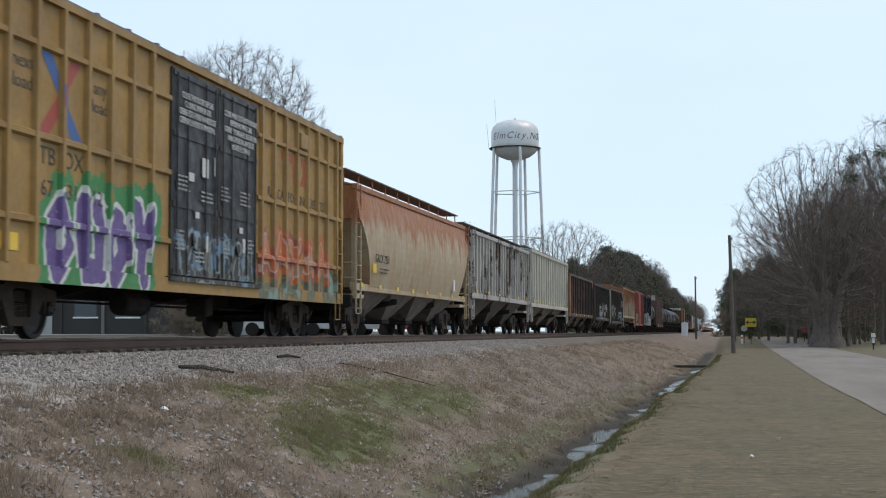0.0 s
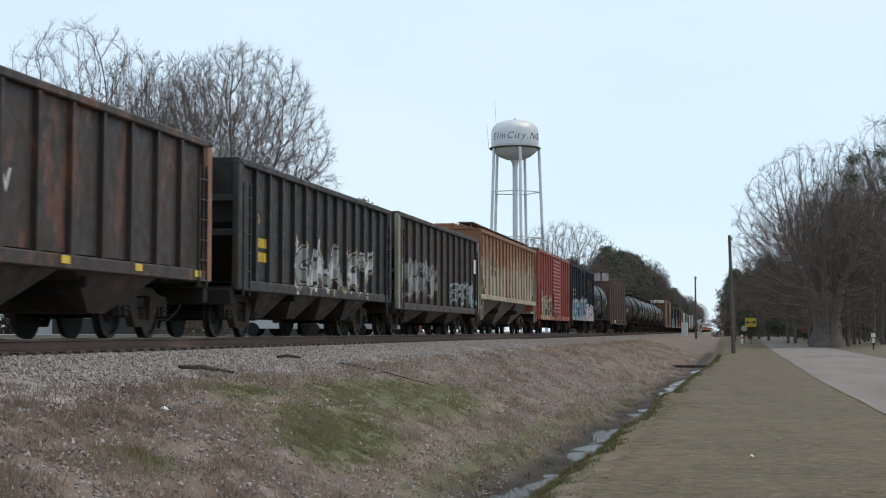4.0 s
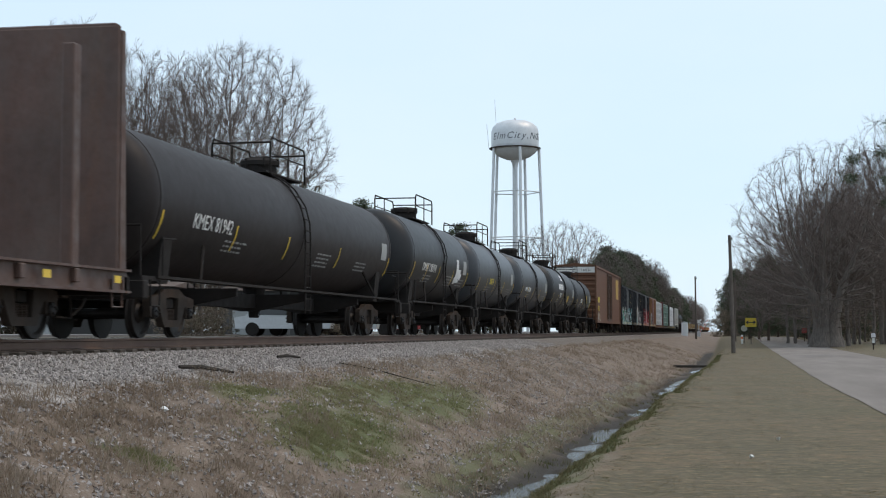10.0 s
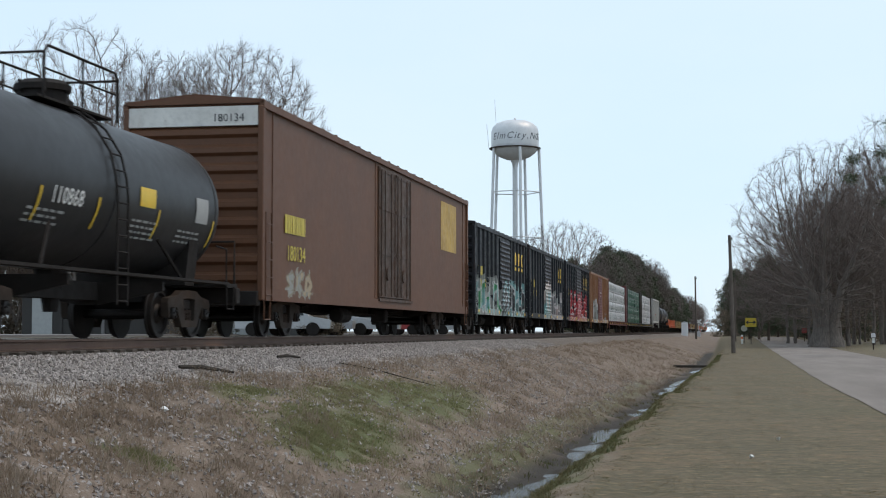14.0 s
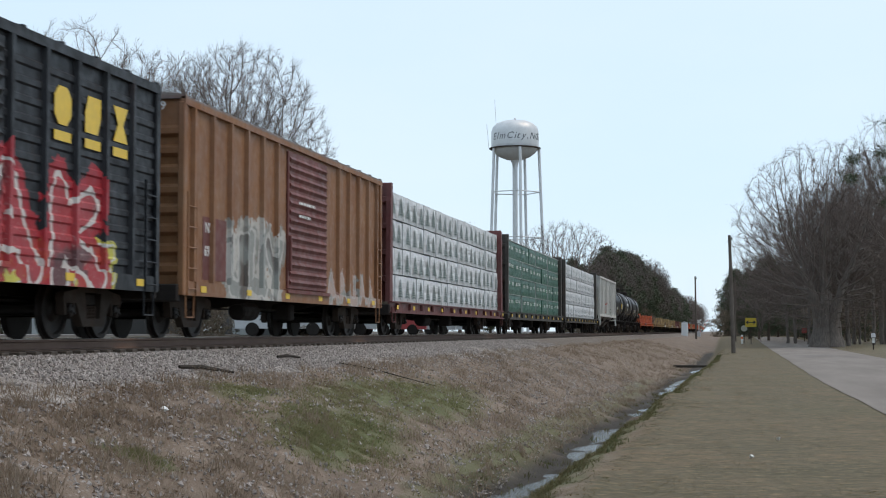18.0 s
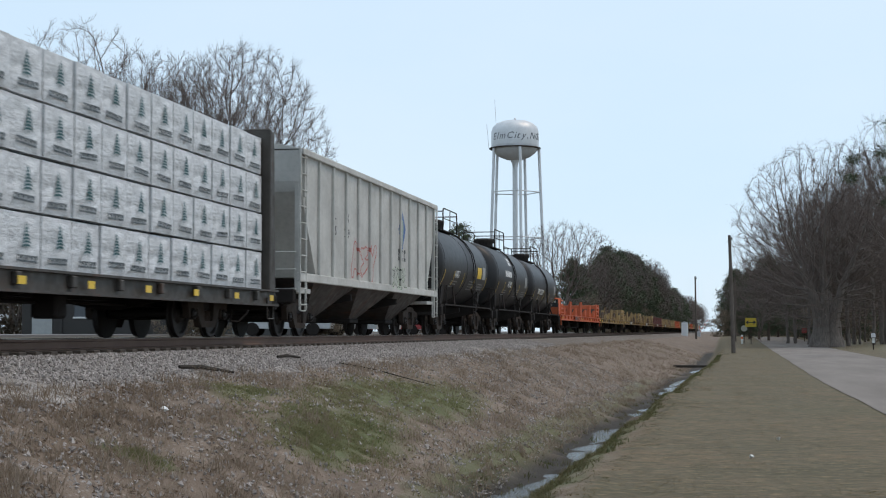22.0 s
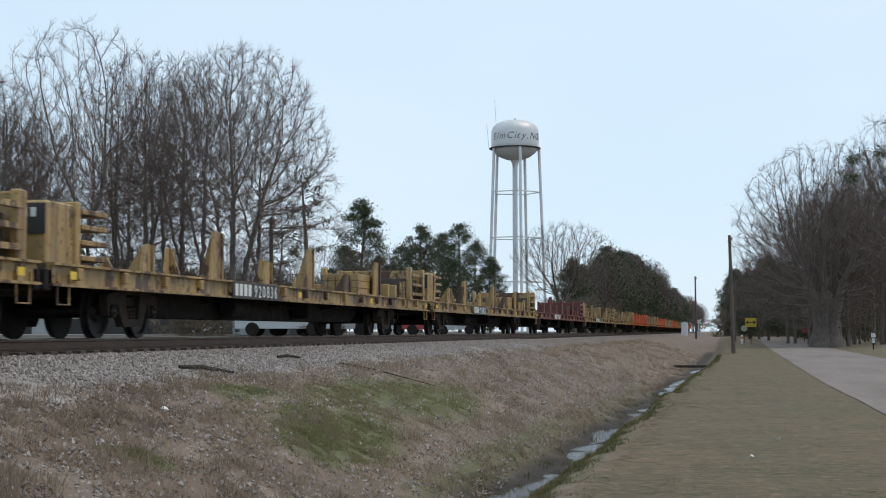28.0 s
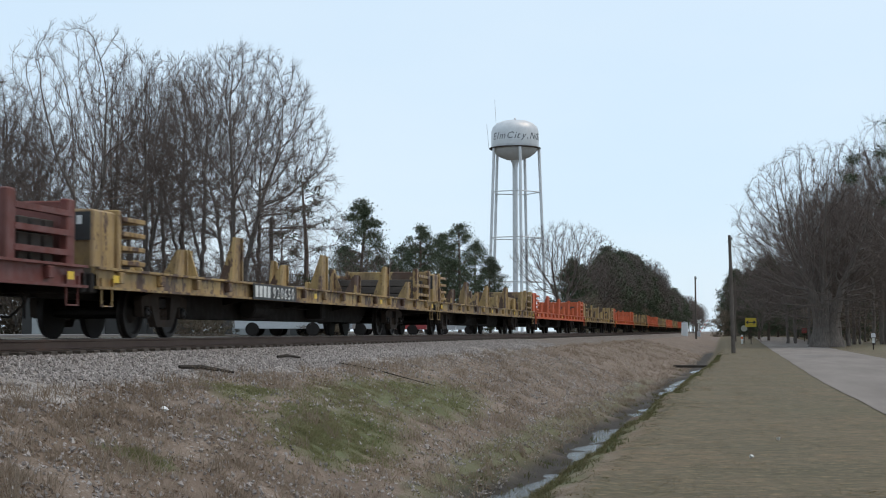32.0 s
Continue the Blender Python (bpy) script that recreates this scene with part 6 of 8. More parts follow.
    if yellow:
        for y in (-h + 0.75, -h * 0.5, -h * 0.12, h * 0.35, h - 0.75):
            f = Form()
            a0 = radians(-33)
            for k in range(4):
                a, b = a0 + k * 0.1, a0 + (k + 1) * 0.1
                f.add([((radius + 0.017) * math.cos(q), yy, center + (radius + 0.017) * math.sin(q)) for q in (a, b) for yy in (y - 0.035, y + 0.035)], [(0, 1, 3, 2)])
            part("reflector", f, YELLOW, car, "narrow yellow reflective stripe")
    underframe(car, length + 0.7, 1.0, trucks or length - 2.6, gear=False)
    part("bottom_outlet", Form().lathe("z", [(0.45, 0.12), (0.7, 0.16), (center - radius + 0.05, 0.3)], (0, 0.4, 0), 12), UNDER, car)
    return car, h, radius


def tank_text(car, text, size, y, radius, center, angle, material, name="stencil"):
    """Writing wrapped on the shell's side that faces +x. angle: degrees above the middle."""
    me = letters(text, size)
    co = np.empty(len(me.vertices) * 3)
    me.vertices.foreach_get("co", co)
    co = co.reshape(-1, 3)
    a = radians(angle) + co[:, 1] / radius
    r = radius + 0.008 + co[:, 2]
    me.vertices.foreach_set("co", np.stack([r * np.cos(a), y + co[:, 0], center + r * np.sin(a)], 1).ravel())
    me.materials.clear()
    me.materials.append(material)
    return part(name, me, material, car)


def tank_patch(car, y0, y1, radius, center, a0, a1, material, name="placard", cells=1):
    f = Form()
    n = 6
    for k in range(n):
        a, b = radians(a0 + (a1 - a0) * k / n), radians(a0 + (a1 - a0) * (k + 1) / n)
        f.add([((radius + 0.012) * math.cos(q), yy, center + (radius + 0.012) * math.sin(q)) for q in (a, b) for yy in (y0, y1)], [(0, 1, 3, 2)])
    return part(name, f, material, car)


def tank_marks(car, h, radius, center, rnd, material=GREY_PRINT):
    """Rows of small print and a data panel on the shell."""
    for y, rows, top in ((-h * 0.55, 3, -24), (h * 0.15, 4, -20), (h * 0.55, 3, -22)):
        for k in range(rows):
            t = y
            while t < y + 1.1:
                w = rnd.uniform(0.08, 0.25)
                tank_patch(car, t, t + w, radius, center, top - k * 4.4 - 1.8, top - k * 4.4, material, "stencil_line")
                t += w + 0.07
    tank_patch(car, h - 1.75, h - 1.1, radius, center, -14, 6, GREY_PRINT, "data_panel")


# ---- flat cars ----
def deck(car, length, z, coat, side=0.34, trucks=None, fish=False):
    h = length / 2
    if fish:
        for s in (-0.42, 0.42):
            part("fishbelly_sill", Form().prism("x", [(-h * 0.9, z - 0.08), (h * 0.9, z - 0.08), (h * 0.64, z - 0.30), (h * 0.56, z - 0.74), (-h * 0.56, z - 0.74), (-h * 0.64, z - 0.30)], s - 0.03, s + 0.03), UNDER, car)
    part("deck", Form().box(-1.45, 1.45, -h, h, z - 0.07, z), TIMBER, car, "worn plank deck")
    for s in (-1, 1):
        f = Form()
        a, b = z + 0.02, z - side - 0.03
        f.prism("y", [(s * 1.44, a), (s * 1.58, a), (s * 1.58, a - 0.04), (s * 1.50, a - 0.04), (s * 1.50, b + 0.04), (s * 1.58, b + 0.04), (s * 1.58, b), (s * 1.44, b)], -h, h)
        part("side_sill", f, coat, car)
        for k in range(int(length / 1.8)):
            y = -h + 0.9 + k * 1.8
            part("stake_pocket", Form().box(min(s * 1.5, s * 1.60), max(s * 1.5, s * 1.60), y - 0.08, y + 0.08, z - side * 0.75, z - 0.04, 0.015), coat, car)
        for e in (-1, 1):
            steps(car, s * 1.52, e * (h - 0.45), z - 0.15, coat)
    underframe(car, length, z - 0.08, trucks or length * 0.72)


# ---- the train, car by car; front and back in metres along the track when the clip starts ----
G_GREEN, G_WHITE, G_PURPLE, G_ORANGE, G_TEAL = (0.03, 0.22, 0.07), (0.55, 0.55, 0.55), (0.10, 0.05, 0.22), (0.48, 0.13, 0.04), (0.18, 0.34, 0.34)
G_RED, G_GREY, G_TAN, G_BLUE, G_BLACK, G_MAROON = (0.36, 0.02, 0.03), (0.26, 0.27, 0.25), (0.36, 0.28, 0.18), (0.14, 0.26, 0.38), (0.02, 0.02, 0.02), (0.10, 0.025, 0.03)

yellow_coat = paint("dull_yellow_car_paint", (0.27, 0.155, 0.042), 0.18, 0.35, 0.18, tags=[
    (-7.35, -3.1, 0.68, 2.25, (G_PURPLE, G_GREEN, G_PURPLE, G_GREEN), (0.62, 0.63, 0.62), (1, 0, 1, 2)), (2.5, 9.2, 0.72, 1.62, ((0.11, 0.12, 0.07), (0.13, 0.14, 0.09), (0.20, 0.29, 0.26), (0.10, 0.10, 0.06)), (0.20, 0.17, 0.10), (0, 4, 2, 1)), (2.7, 8.3, 1.35, 2.25, (G_ORANGE, (0.30, 0.07, 0.04), (0.42, 0.22, 0.13), G_ORANGE), (0.45, 0.36, 0.30), (4, 4, 2, 4, 4))])
black_door = paint("black_door_paint", (0.017, 0.017, 0.019), 0.2, 0.3, 0.3, 0.55, tags=[(-2.2, 2.2, 0.95, 1.9, (G_BLACK, G_BLACK, G_BLUE), G_GREY, 0.8)])
roof_steel = paint("galvanised_roof", (0.14, 0.13, 0.125), 0.5, 0.6, 0.4, 0.55)
posts = [-6.88 + k * 0.88 for k in range(-2, 19) if 2.6 < abs(-6.88 + k * 0.88) < 9.3]
c, h, w = boxcar("dull yellow high-cube boxcar with black plug doors and graffiti", 18.1, 37.2, 5.09, 0.82, yellow_coat, roof_steel, black_door, (-2.45, 2.45), posts, 14.2, plug=True, belts=(1.72, 2.95, 4.28))
for t, y, z, s in (("next", -8.12, 3.86, 0.30), ("load", -8.12, 3.56, 0.30), ("any", -5.46, 3.86, 0.30), ("load", -5.46, 3.56, 0.30), ("TB", -7.30, 2.56, 0.38), ("OX", -6.42, 2.56, 0.38),
                   ("67", -7.30, 2.10, 0.34), ("31", -6.42, 2.10, 0.34), ("12", -5.52, 2.10, 0.34)):
    side_text(t, s, w + 0.004, y, z, BLACK, c, wide=1.25)
for a, col in ((0, RED_PRINT), (1, BLUE_PRINT)):
    for k in (-1, 1):
        f = Form()
        up = 1 if (k > 0) == (a == 0) else -1
        f.add([(w + 0.006, -6.88 + k * 0.09, 3.64), (w + 0.006, -6.88 + k * 0.09, 3.64 + up * 0.34), (w + 0.006, -6.88 + k * 0.40, 3.64 + up * 0.64), (w + 0.006, -6.88 + k * 0.78, 3.64 + up * 0.64)], [(0, 1, 2, 3)])
        f.add([(w + 0.089, -6.88, 3.64), (w + 0.089, -6.88 + k * 0.05, 3.64), (w + 0.089, -6.88 + k * 0.05, 3.64 + up * 0.2), (w + 0.089, -6.88, 3.64 + up * 0.15)], [(0, 1, 2, 3)])
        part("emblem", f, col, c, "crossed red and blue arms")
DOOR_PRINT = plain("pale_door_stencil", (0.58, 0.58, 0.57))
for y, z, lines in ((-1.25, 4.36, ("CLOSE THIS DOOR BEFORE", "CLOSING MAIN DOOR", "CIERRE ESTA PUERTA ANTES DE", "CERRAR LA PUERTA PRINCIPAL")),
                    (1.25, 4.36, ("CLOSE AND LOCK BOTH DOORS", "BEFORE MOVING CAR", "CIERRE Y PONGA EL SEGURO EN", "AMBAS PUERTAS ANTES DE", "MOVER EL CARRO"))):
    for k, line in enumerate(lines):
        side_text(line, 0.165, w + 0.10, y, z - k * 0.155, DOOR_PRINT, c, wide=0.82)
for y, z, n, long in ((-2.25, 2.95, 4, 0.7), (-1.0, 2.75, 3, 0.7), (0.15, 2.95, 4, 0.6), (1.3, 2.95, 4, 0.7), (-2.3, 1.95, 5, 0.5), (-1.3, 1.6, 3, 0.6), (0.25, 1.75, 3, 0.5), (1.75, 2.0, 4, 0.45)):
    bars(c, w + 0.08, y, z, n, GREY_PRINT, long, 0.035, 0.08)
for y, z, wide, tall in ((-0.95, 3.02, 0.34, 0.36), (-0.28, 3.1, 0.07, 0.36), (-1.65, 2.88, 0.26, 0.16), (-0.75, 1.62, 0.14, 0.3), (1.45, 1.72, 0.16, 0.28), (-1.3, 2.22, 0.2, 0.12), (1.25, 2.1, 0.2, 0.12)):
    part("card", Form().box(w + 0.078, w + 0.086, y, y + wide, z, z + tall), DOOR_PRINT, c, "small white notice card")
FADED_RED = plain("faded_red_emblem_paint", (0.34, 0.085, 0.035))
for y in (4.35, 5.1):
    part("emblem", Form().prism("x", [(y + 0.22, 3.5), (y + 0.44, 3.5), (y + 0.44, 3.95), (y + 0.66, 3.95), (y + 0.66, 4.15), (y, 4.15), (y, 3.95), (y + 0.22, 3.95)], w + 0.004, w + 0.01), FADED_RED, c, "faded red block mark")
part("emblem", Form().prism("x", [(5.85, 3.5), (6.6, 3.5), (6.34, 3.82), (6.6, 4.15), (5.85, 4.15), (6.1, 3.82)], w + 0.004, w + 0.01), FADED_RED, c, "faded red block mark")
for t, y in (("RAILCAR", 4.05), ("POOLING", 5.65), ("EXPERTS", 7.25)):
    side_text(t, 0.32, w + 0.004, y, 3.05, BLACK, c, wide=1.1)
part("vent_box", Form().box(w, w + 0.12, 5.55, 6.15, 4.35, 4.72, 0.02), yellow_coat, c, "small square side housing")
part("placard", Form().box(w + 0.004, w + 0.012, -8.75, -8.2, 1.25, 1.5), YELLOW, c, "small yellow notice plate")

tan_coat = paint("rusty_tan_hopper_paint", (0.40, 0.30, 0.18), 0.45, 0.7, 0.12, rust_color=(0.21, 0.078, 0.026), faded=(0.45, 0.385, 0.27), high=(2.2, 4.1, 1.3))
# pocket coats: shade under the body is painted in as darker base colours
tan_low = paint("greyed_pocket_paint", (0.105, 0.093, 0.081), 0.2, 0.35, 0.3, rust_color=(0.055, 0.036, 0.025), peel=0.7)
pocket_shade = paint("dark_pocket_paint", (0.040, 0.034, 0.030), 0.35, 0.5, 0.25, dust_color=(0.07, 0.06, 0.05))
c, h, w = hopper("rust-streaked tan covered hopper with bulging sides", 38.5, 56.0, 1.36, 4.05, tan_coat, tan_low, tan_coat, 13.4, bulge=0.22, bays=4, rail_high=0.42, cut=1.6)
side_text("GACX 7231", 0.34, w - 0.005, -5.9, 2.05, BLACK, c)
bars(c, w - 0.025, -6.2, 1.9, 2, BLACK, 1.4, 0.04, 0.1)
reflectors(c, w - 0.14, 17.0, 1.32, 8)
part("placard", Form().box(w - 0.05, w - 0.02, -7.0, -6.6, 1.75, 2.0), YELLOW, c)
part("card_holder", Form().box(w - 0.06, w - 0.02, 5.3, 5.6, 1.55, 1.95), WHITE, c)

grey_coat = paint("peeling_grey_hopper_paint", (0.32, 0.297, 0.27), 0.2, 0.3, 0.2, rust_color=(0.045, 0.029, 0.021), faded=(0.40, 0.375, 0.345), peel=0.75)
grey_post = paint("pale_grey_posts", (0.36, 0.345, 0.325), 0.15, 0.3, 0.2, rust_color=(0.06, 0.042, 0.032), peel=0.3)
c, h, w = hopper("peeling grey covered hopper with pale side posts", 56.7, 73.7, 1.55, 4.02, grey_coat, pocket_shade, grey_post, 13.2, posts=22, post_coat=grey_post, rail_high=0.30)
side_text("RX", 0.36, w + 0.004, -5.65, 2.35, BLACK, c)
side_text("10", 0.32, w + 0.004, -5.65, 1.95, BLACK, c)
reflectors(c, w + 0.075, 16.0, 1.62, 6)

# cream darkened to hold the pockets' shade in its colour, with grime and rust
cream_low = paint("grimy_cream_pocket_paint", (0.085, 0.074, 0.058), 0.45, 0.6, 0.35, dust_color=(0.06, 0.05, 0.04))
pale_coat = paint("pale_green_grey_hopper_paint", (0.40, 0.385, 0.325), 0.12, 0.3, 0.12)
c, h, w = hopper("pale grey-green covered hopper with plain side posts", 74.3, 91.7, 1.5, 4.22, pale_coat, cream_low, pale_coat, 13.6, posts=17, rail_high=0.20)
for k, y in enumerate((-4.95, -3.9, -2.85, -1.8, -0.75, 0.3)):
    part("emblem", Form().box(w + 0.004, w + 0.009, y, y + (0.07 if k % 2 else 0.15), 2.72, 3.15), plain("worn_red_print", (0.30, 0.20, 0.17)) if k == 4 else plain("worn_grey_print", (0.30, 0.29, 0.26)), c)
part("card_holder", Form().box(w + 0.004, w + 0.012, 3.2, 3.55, 1.85, 2.2), BLACK, c)
reflectors(c, w + 0.075, 15.0, 1.62, 6)

rust_brown = paint("dark_brown_hopper_paint", (0.032, 0.021, 0.016), 0.28, 0.5, 0.1, rust_color=(0.075, 0.032, 0.018), dust_color=(0.05, 0.034, 0.025), peel=0.4)
rust_post = paint("orange_rust_post", (0.24, 0.10, 0.045), 0.4, 0.5, 0.3)
c, h, w = open_hopper("dark rust-brown open-top hopper with outside posts", 93.2, 108.8, 1.25, 3.74, rust_brown, 11.6, 14, end_posts=rust_post)
for t, y, z in (("S", -5.55, 2.3), ("XT", -4.55, 2.3), ("6", -5.55, 1.92), ("24", -4.55, 1.92)):
    side_text(t, 0.34, w + 0.004, y, z, WHITE, c)
end_text("6524", 0.36, 0.7, -h + 0.06, 3.25, WHITE, c)
side_text("W", 0.5, w + 0.004, -0.4, 2.05, WHITE, c)
reflectors(c, w + 0.115, 15.4, 1.13, 6)

dark_a = paint("sooty_hopper_paint", (0.020, 0.016, 0.014), 0.3, 0.5, 0.15, dust_color=(0.04, 0.033, 0.028), tags=[(-3.0, 5.0, 1.1, 2.2, (G_GREY, G_TAN, G_WHITE), G_BLACK, 0.9)])
c, h, w = open_hopper("sooty open-top hopper with faded graffiti", 110.4, 124.3, 1.15, 3.65, dark_a, 10.2, 15, deep=False)
side_text("00", 0.3, w + 0.004, -5.4, 2.4, YELLOW, c)
bars(c, w + 0.004, -5.4, 2.1, 2, YELLOW, 1.0, 0.2, 0.3)
dark_b = paint("black_brown_hopper_paint", (0.026, 0.018, 0.014), 0.4, 0.5, 0.12, dust_color=(0.04, 0.03, 0.024), tags=[(-6.5, -1.0, 1.2, 2.3, (G_BLACK, G_MAROON, G_GREY), G_GREY, 0.8), (1.5, 6.6, 1.1, 1.9, (G_BLACK, G_BLACK, G_TEAL), G_WHITE, 0.9)])
drab_post = paint("drab_green_end_frame", (0.22, 0.21, 0.15), 0.25, 0.4, 0.3)
c, h, w = open_hopper("black-brown open-top hopper covered in chalky graffiti", 125.3, 139.9, 0.98, 3.73, dark_b, 11.0, 13, end_posts=drab_post)
part("placard", Form().box(w + 0.10, w + 0.115, 6.15, 6.75, 2.35, 2.9), WHITE, c, "peeling white poster patch")

cream_coat = paint("rust_stained_cream_paint", (0.40, 0.35, 0.25), 0.72, 0.9, 0.12, rust_color=(0.16, 0.068, 0.028), faded=(0.44, 0.405, 0.32), high=(1.5, 4.0, 1.0))
c, h, w = hopper("rust-stained cream covered hopper with side posts", 140.4, 157.9, 1.56, 4.2, cream_coat, cream_low, cream_coat, 13.6, posts=18, rail_high=0.28)
for t, y, z in (("RG", -5.6, 2.85), ("CX", -4.65, 2.85), ("88", -5.6, 2.45), ("06", -4.65, 2.45)):
    side_text(t, 0.36, w + 0.004, y, z, BLACK, c)

red_coat = paint("red_boxcar_paint", (0.205, 0.034, 0.020), 0.16, 0.35, 0.16, tags=[(-6.0, -1.9, 0.70, 2.0, ((0.10, 0.085, 0.05), (0.17, 0.03, 0.02), G_TAN), (0.42, 0.39, 0.32), (4, 1, 5, 3))])
red_door = paint("red_door_paint", (0.225, 0.038, 0.022), 0.15, 0.3, 0.15, tags=[(-1.2, 0.4, 0.9, 1.4, (G_MAROON, G_RED, G_BLACK), G_BLACK, 0.8)])
posts = [k * 1.12 for k in range(-6, 7) if not -1.4 < k * 1.12 < 2.5]
c, h, w = boxcar("red boxcar with a ribbed sliding door and graffiti", 159.1, 174.8, 4.44, 0.75, red_coat, roof_steel, red_door, (-1.25, 2.3), posts, 12.2, end_band=WHITE)
bars(c, w + 0.004, -6.6, 2.6, 3, WHITE, 0.8, 0.18, 0.35)
reflectors(c, w + 0.07, 15.0, 0.82, 6)

blue_coat = paint("blue_black_boxcar_paint", (0.012, 0.0135, 0.020), 0.12, 0.3, 0.12, 0.55, gloss=0.25, dust_color=(0.024, 0.024, 0.026), tags=[(-7.6, 2.6, 0.7, 2.15, (G_BLUE, G_WHITE, G_TEAL, G_GREY), (0.08, 0.12, 0.16), 1.0), (1.8, 7.4, 0.7, 1.8, ((0.5, 0.46, 0.46), (0.52, 0.5, 0.5), G_WHITE, (0.35, 0.2, 0.22)), G_MAROON, 0.7)])
posts = [3.5 + 1.18 * k for k in range(-9, 4) if not -2.7 < 3.5 + 1.18 * k < 1.3]
c, h, w = boxcar("blue-black boxcar with yellow lettering and chalky graffiti", 175.7, 191.8, 4.42, 0.85, blue_coat, blue_coat, blue_coat, (-2.6, 1.2), posts, 12.4, plug=True)
big_letters(c, w + 0.004, 3.95, 3.24, 0.58, YELLOW, 1.14)
bars(c, w + 0.004, -6.4, 2.9, 2, AMBER, 2.4, 0.16, 0.3)
reflectors(c, w + 0.07, 15.4, 0.92, 6)

tank_black = paint("black_tank_paint", (0.023, 0.0225, 0.0235), 0.0, 0.05, 0.08, 0.45, faded=(0.027, 0.0265, 0.0275), rust_color=(0.02, 0.014, 0.01), dust_color=(0.026, 0.024, 0.023), gloss=0.3, dents=0.012)
tank_brown = paint("brown_black_tank_paint", (0.024, 0.0185, 0.0175), 0.05, 0.15, 0.08, 0.55, faded=(0.029, 0.022, 0.021), rust_color=(0.035, 0.02, 0.014), dust_color=(0.036, 0.03, 0.027), gloss=0.22, dents=0.012)
tank_grey = paint("blue_grey_tank_paint", (0.052, 0.055, 0.061), 0.0, 0.06, 0.08, 0.4, faded=(0.062, 0.065, 0.071), rust_color=(0.03, 0.024, 0.02), dust_color=(0.05, 0.047, 0.045), gloss=0.35, dents=0.012)
tank_dull = paint("dull_charcoal_tank_paint", (0.022, 0.020, 0.0205), 0.0, 0.08, 0.1, 0.42, faded=(0.027, 0.0245, 0.025), rust_color=(0.03, 0.02, 0.016), dust_color=(0.035, 0.032, 0.03), gloss=0.3, dents=0.012)
rnd = random.Random(5)


def load_tank(label, front, back, radius, coat, marks, **more):
    car, hh, rr = tank_car(label, front, back, radius, 1.16 + radius, coat, **more)
    cz = 1.16 + radius
    for text, size, y, angle, col in marks:
        tank_text(car, text, size, y, rr, cz, angle, col)
    tank_marks(car, hh, rr, cz, rnd)
    return car, hh, rr, cz


load_tank("charcoal tank car with white stencilled marks", 193.6, 206.2, 1.42, tank_dull, [("37613", 0.42, -2.0, -19, WHITE)])

# ---- bulkhead flat with stakes ----
flat_brown = paint("rust_brown_flat_paint", (0.075, 0.040, 0.030), 0.4, 0.6, 0.35, rust_color=(0.11, 0.05, 0.025))
flat_pale = paint("flaking_white_paint", (0.42, 0.38, 0.34), 0.7, 0.9, 0.2, rust_color=(0.13, 0.07, 0.045))
car, length = rail_car("bulkhead_flat_car", "empty rust-brown bulkhead flat car with tall stakes", 208.2, 227.4)
h = length / 2
deck(car, length, 1.12, flat_brown, 0.34, 13.6)
for s in (-1, 1):
    b = part("bulkhead", Form().box(-1.48, 1.48, min(s * (h - 0.36), s * (h - 0.28)), max(s * (h - 0.36), s * (h - 0.28)), 1.12, 5.18, 0.03), flat_brown, car, "tall steel end wall")
    for x in (-1.42, -0.72, 0.0, 0.72, 1.42):
        part("bulkhead_post", Form().prism("x", [(s * (h - 0.28), 5.1), (s * (h - 0.14), 5.1), (s * (h - 0.02), 1.12), (s * (h - 0.28), 1.12)], x - 0.07, x + 0.07), flat_brown, b)
    part("bulkhead_cap", Form().box(-1.40, 1.40, min(s * (h - 0.34), s * (h - 0.14)), max(s * (h - 0.34), s * (h - 0.14)), 5.1, 5.22, 0.02), flat_brown, b)
    part("white_band", Form().box(-1.46, 1.46, min(s * (h - 0.275), s * (h - 0.262)), max(s * (h - 0.275), s * (h - 0.262)), 4.35, 5.1), flat_pale, b, "flaking white band")
    for z in (2.2, 3.3, 4.3):
        part("bulkhead_beam", Form().box(-1.44, 1.44, min(s * (h - 0.29), s * (h - 0.2)), max(s * (h - 0.29), s * (h - 0.2)), z, z + 0.1), flat_brown, b)
for k in range(6):
    y = -h + 2.0 + k * (length - 4.0) / 5
    for s in (-1, 1):
        part("stake", Form().box(s * 1.40 - 0.10, s * 1.40 + 0.10, y - 0.13, y + 0.13, 1.12, 4.55, 0.02), flat_brown, car)
reflectors(car, 1.605, length, 0.9, 8, 0.25)
for y in (-6.4, -5.6):
    part("card_holder", Form().box(1.605, 1.615, y, y + 0.35, 0.86, 1.12), WHITE, car)

load_tank("long black tank car with side walk", 228.6, 248.2, 1.38, tank_brown, [("KMEX 81942", 0.42, -6.3, -19, WHITE)], trucks=15.6, dome=0.8)
c, h, r, cz = load_tank("black tank car with a white animal emblem", 250.2, 261.5, 1.45, tank_black, [("DMIX 190194", 0.40, -2.4, -19, WHITE)])
for a0, a1, y0, y1 in ((-22, 6, 2.5, 2.9), (-28, -8, 2.8, 3.4), (-22, -14, 3.3, 3.6), (-30, -20, 2.4, 2.8)):
    tank_patch(c, y0, y1, r, cz, a0, a1, WHITE, "emblem")
load_tank("blue-grey tank car with faint chalk marks", 263.1, 274.2, 1.43, tank_grey, [("200224", 0.36, -1.6, -19, AMBER)])
load_tank("charcoal blue tank car with dark head bands", 276.0, 287.3, 1.43, tank_grey, [("DMIX 190208", 0.34, -2.8, -19, WHITE)], head_coat=tank_black)
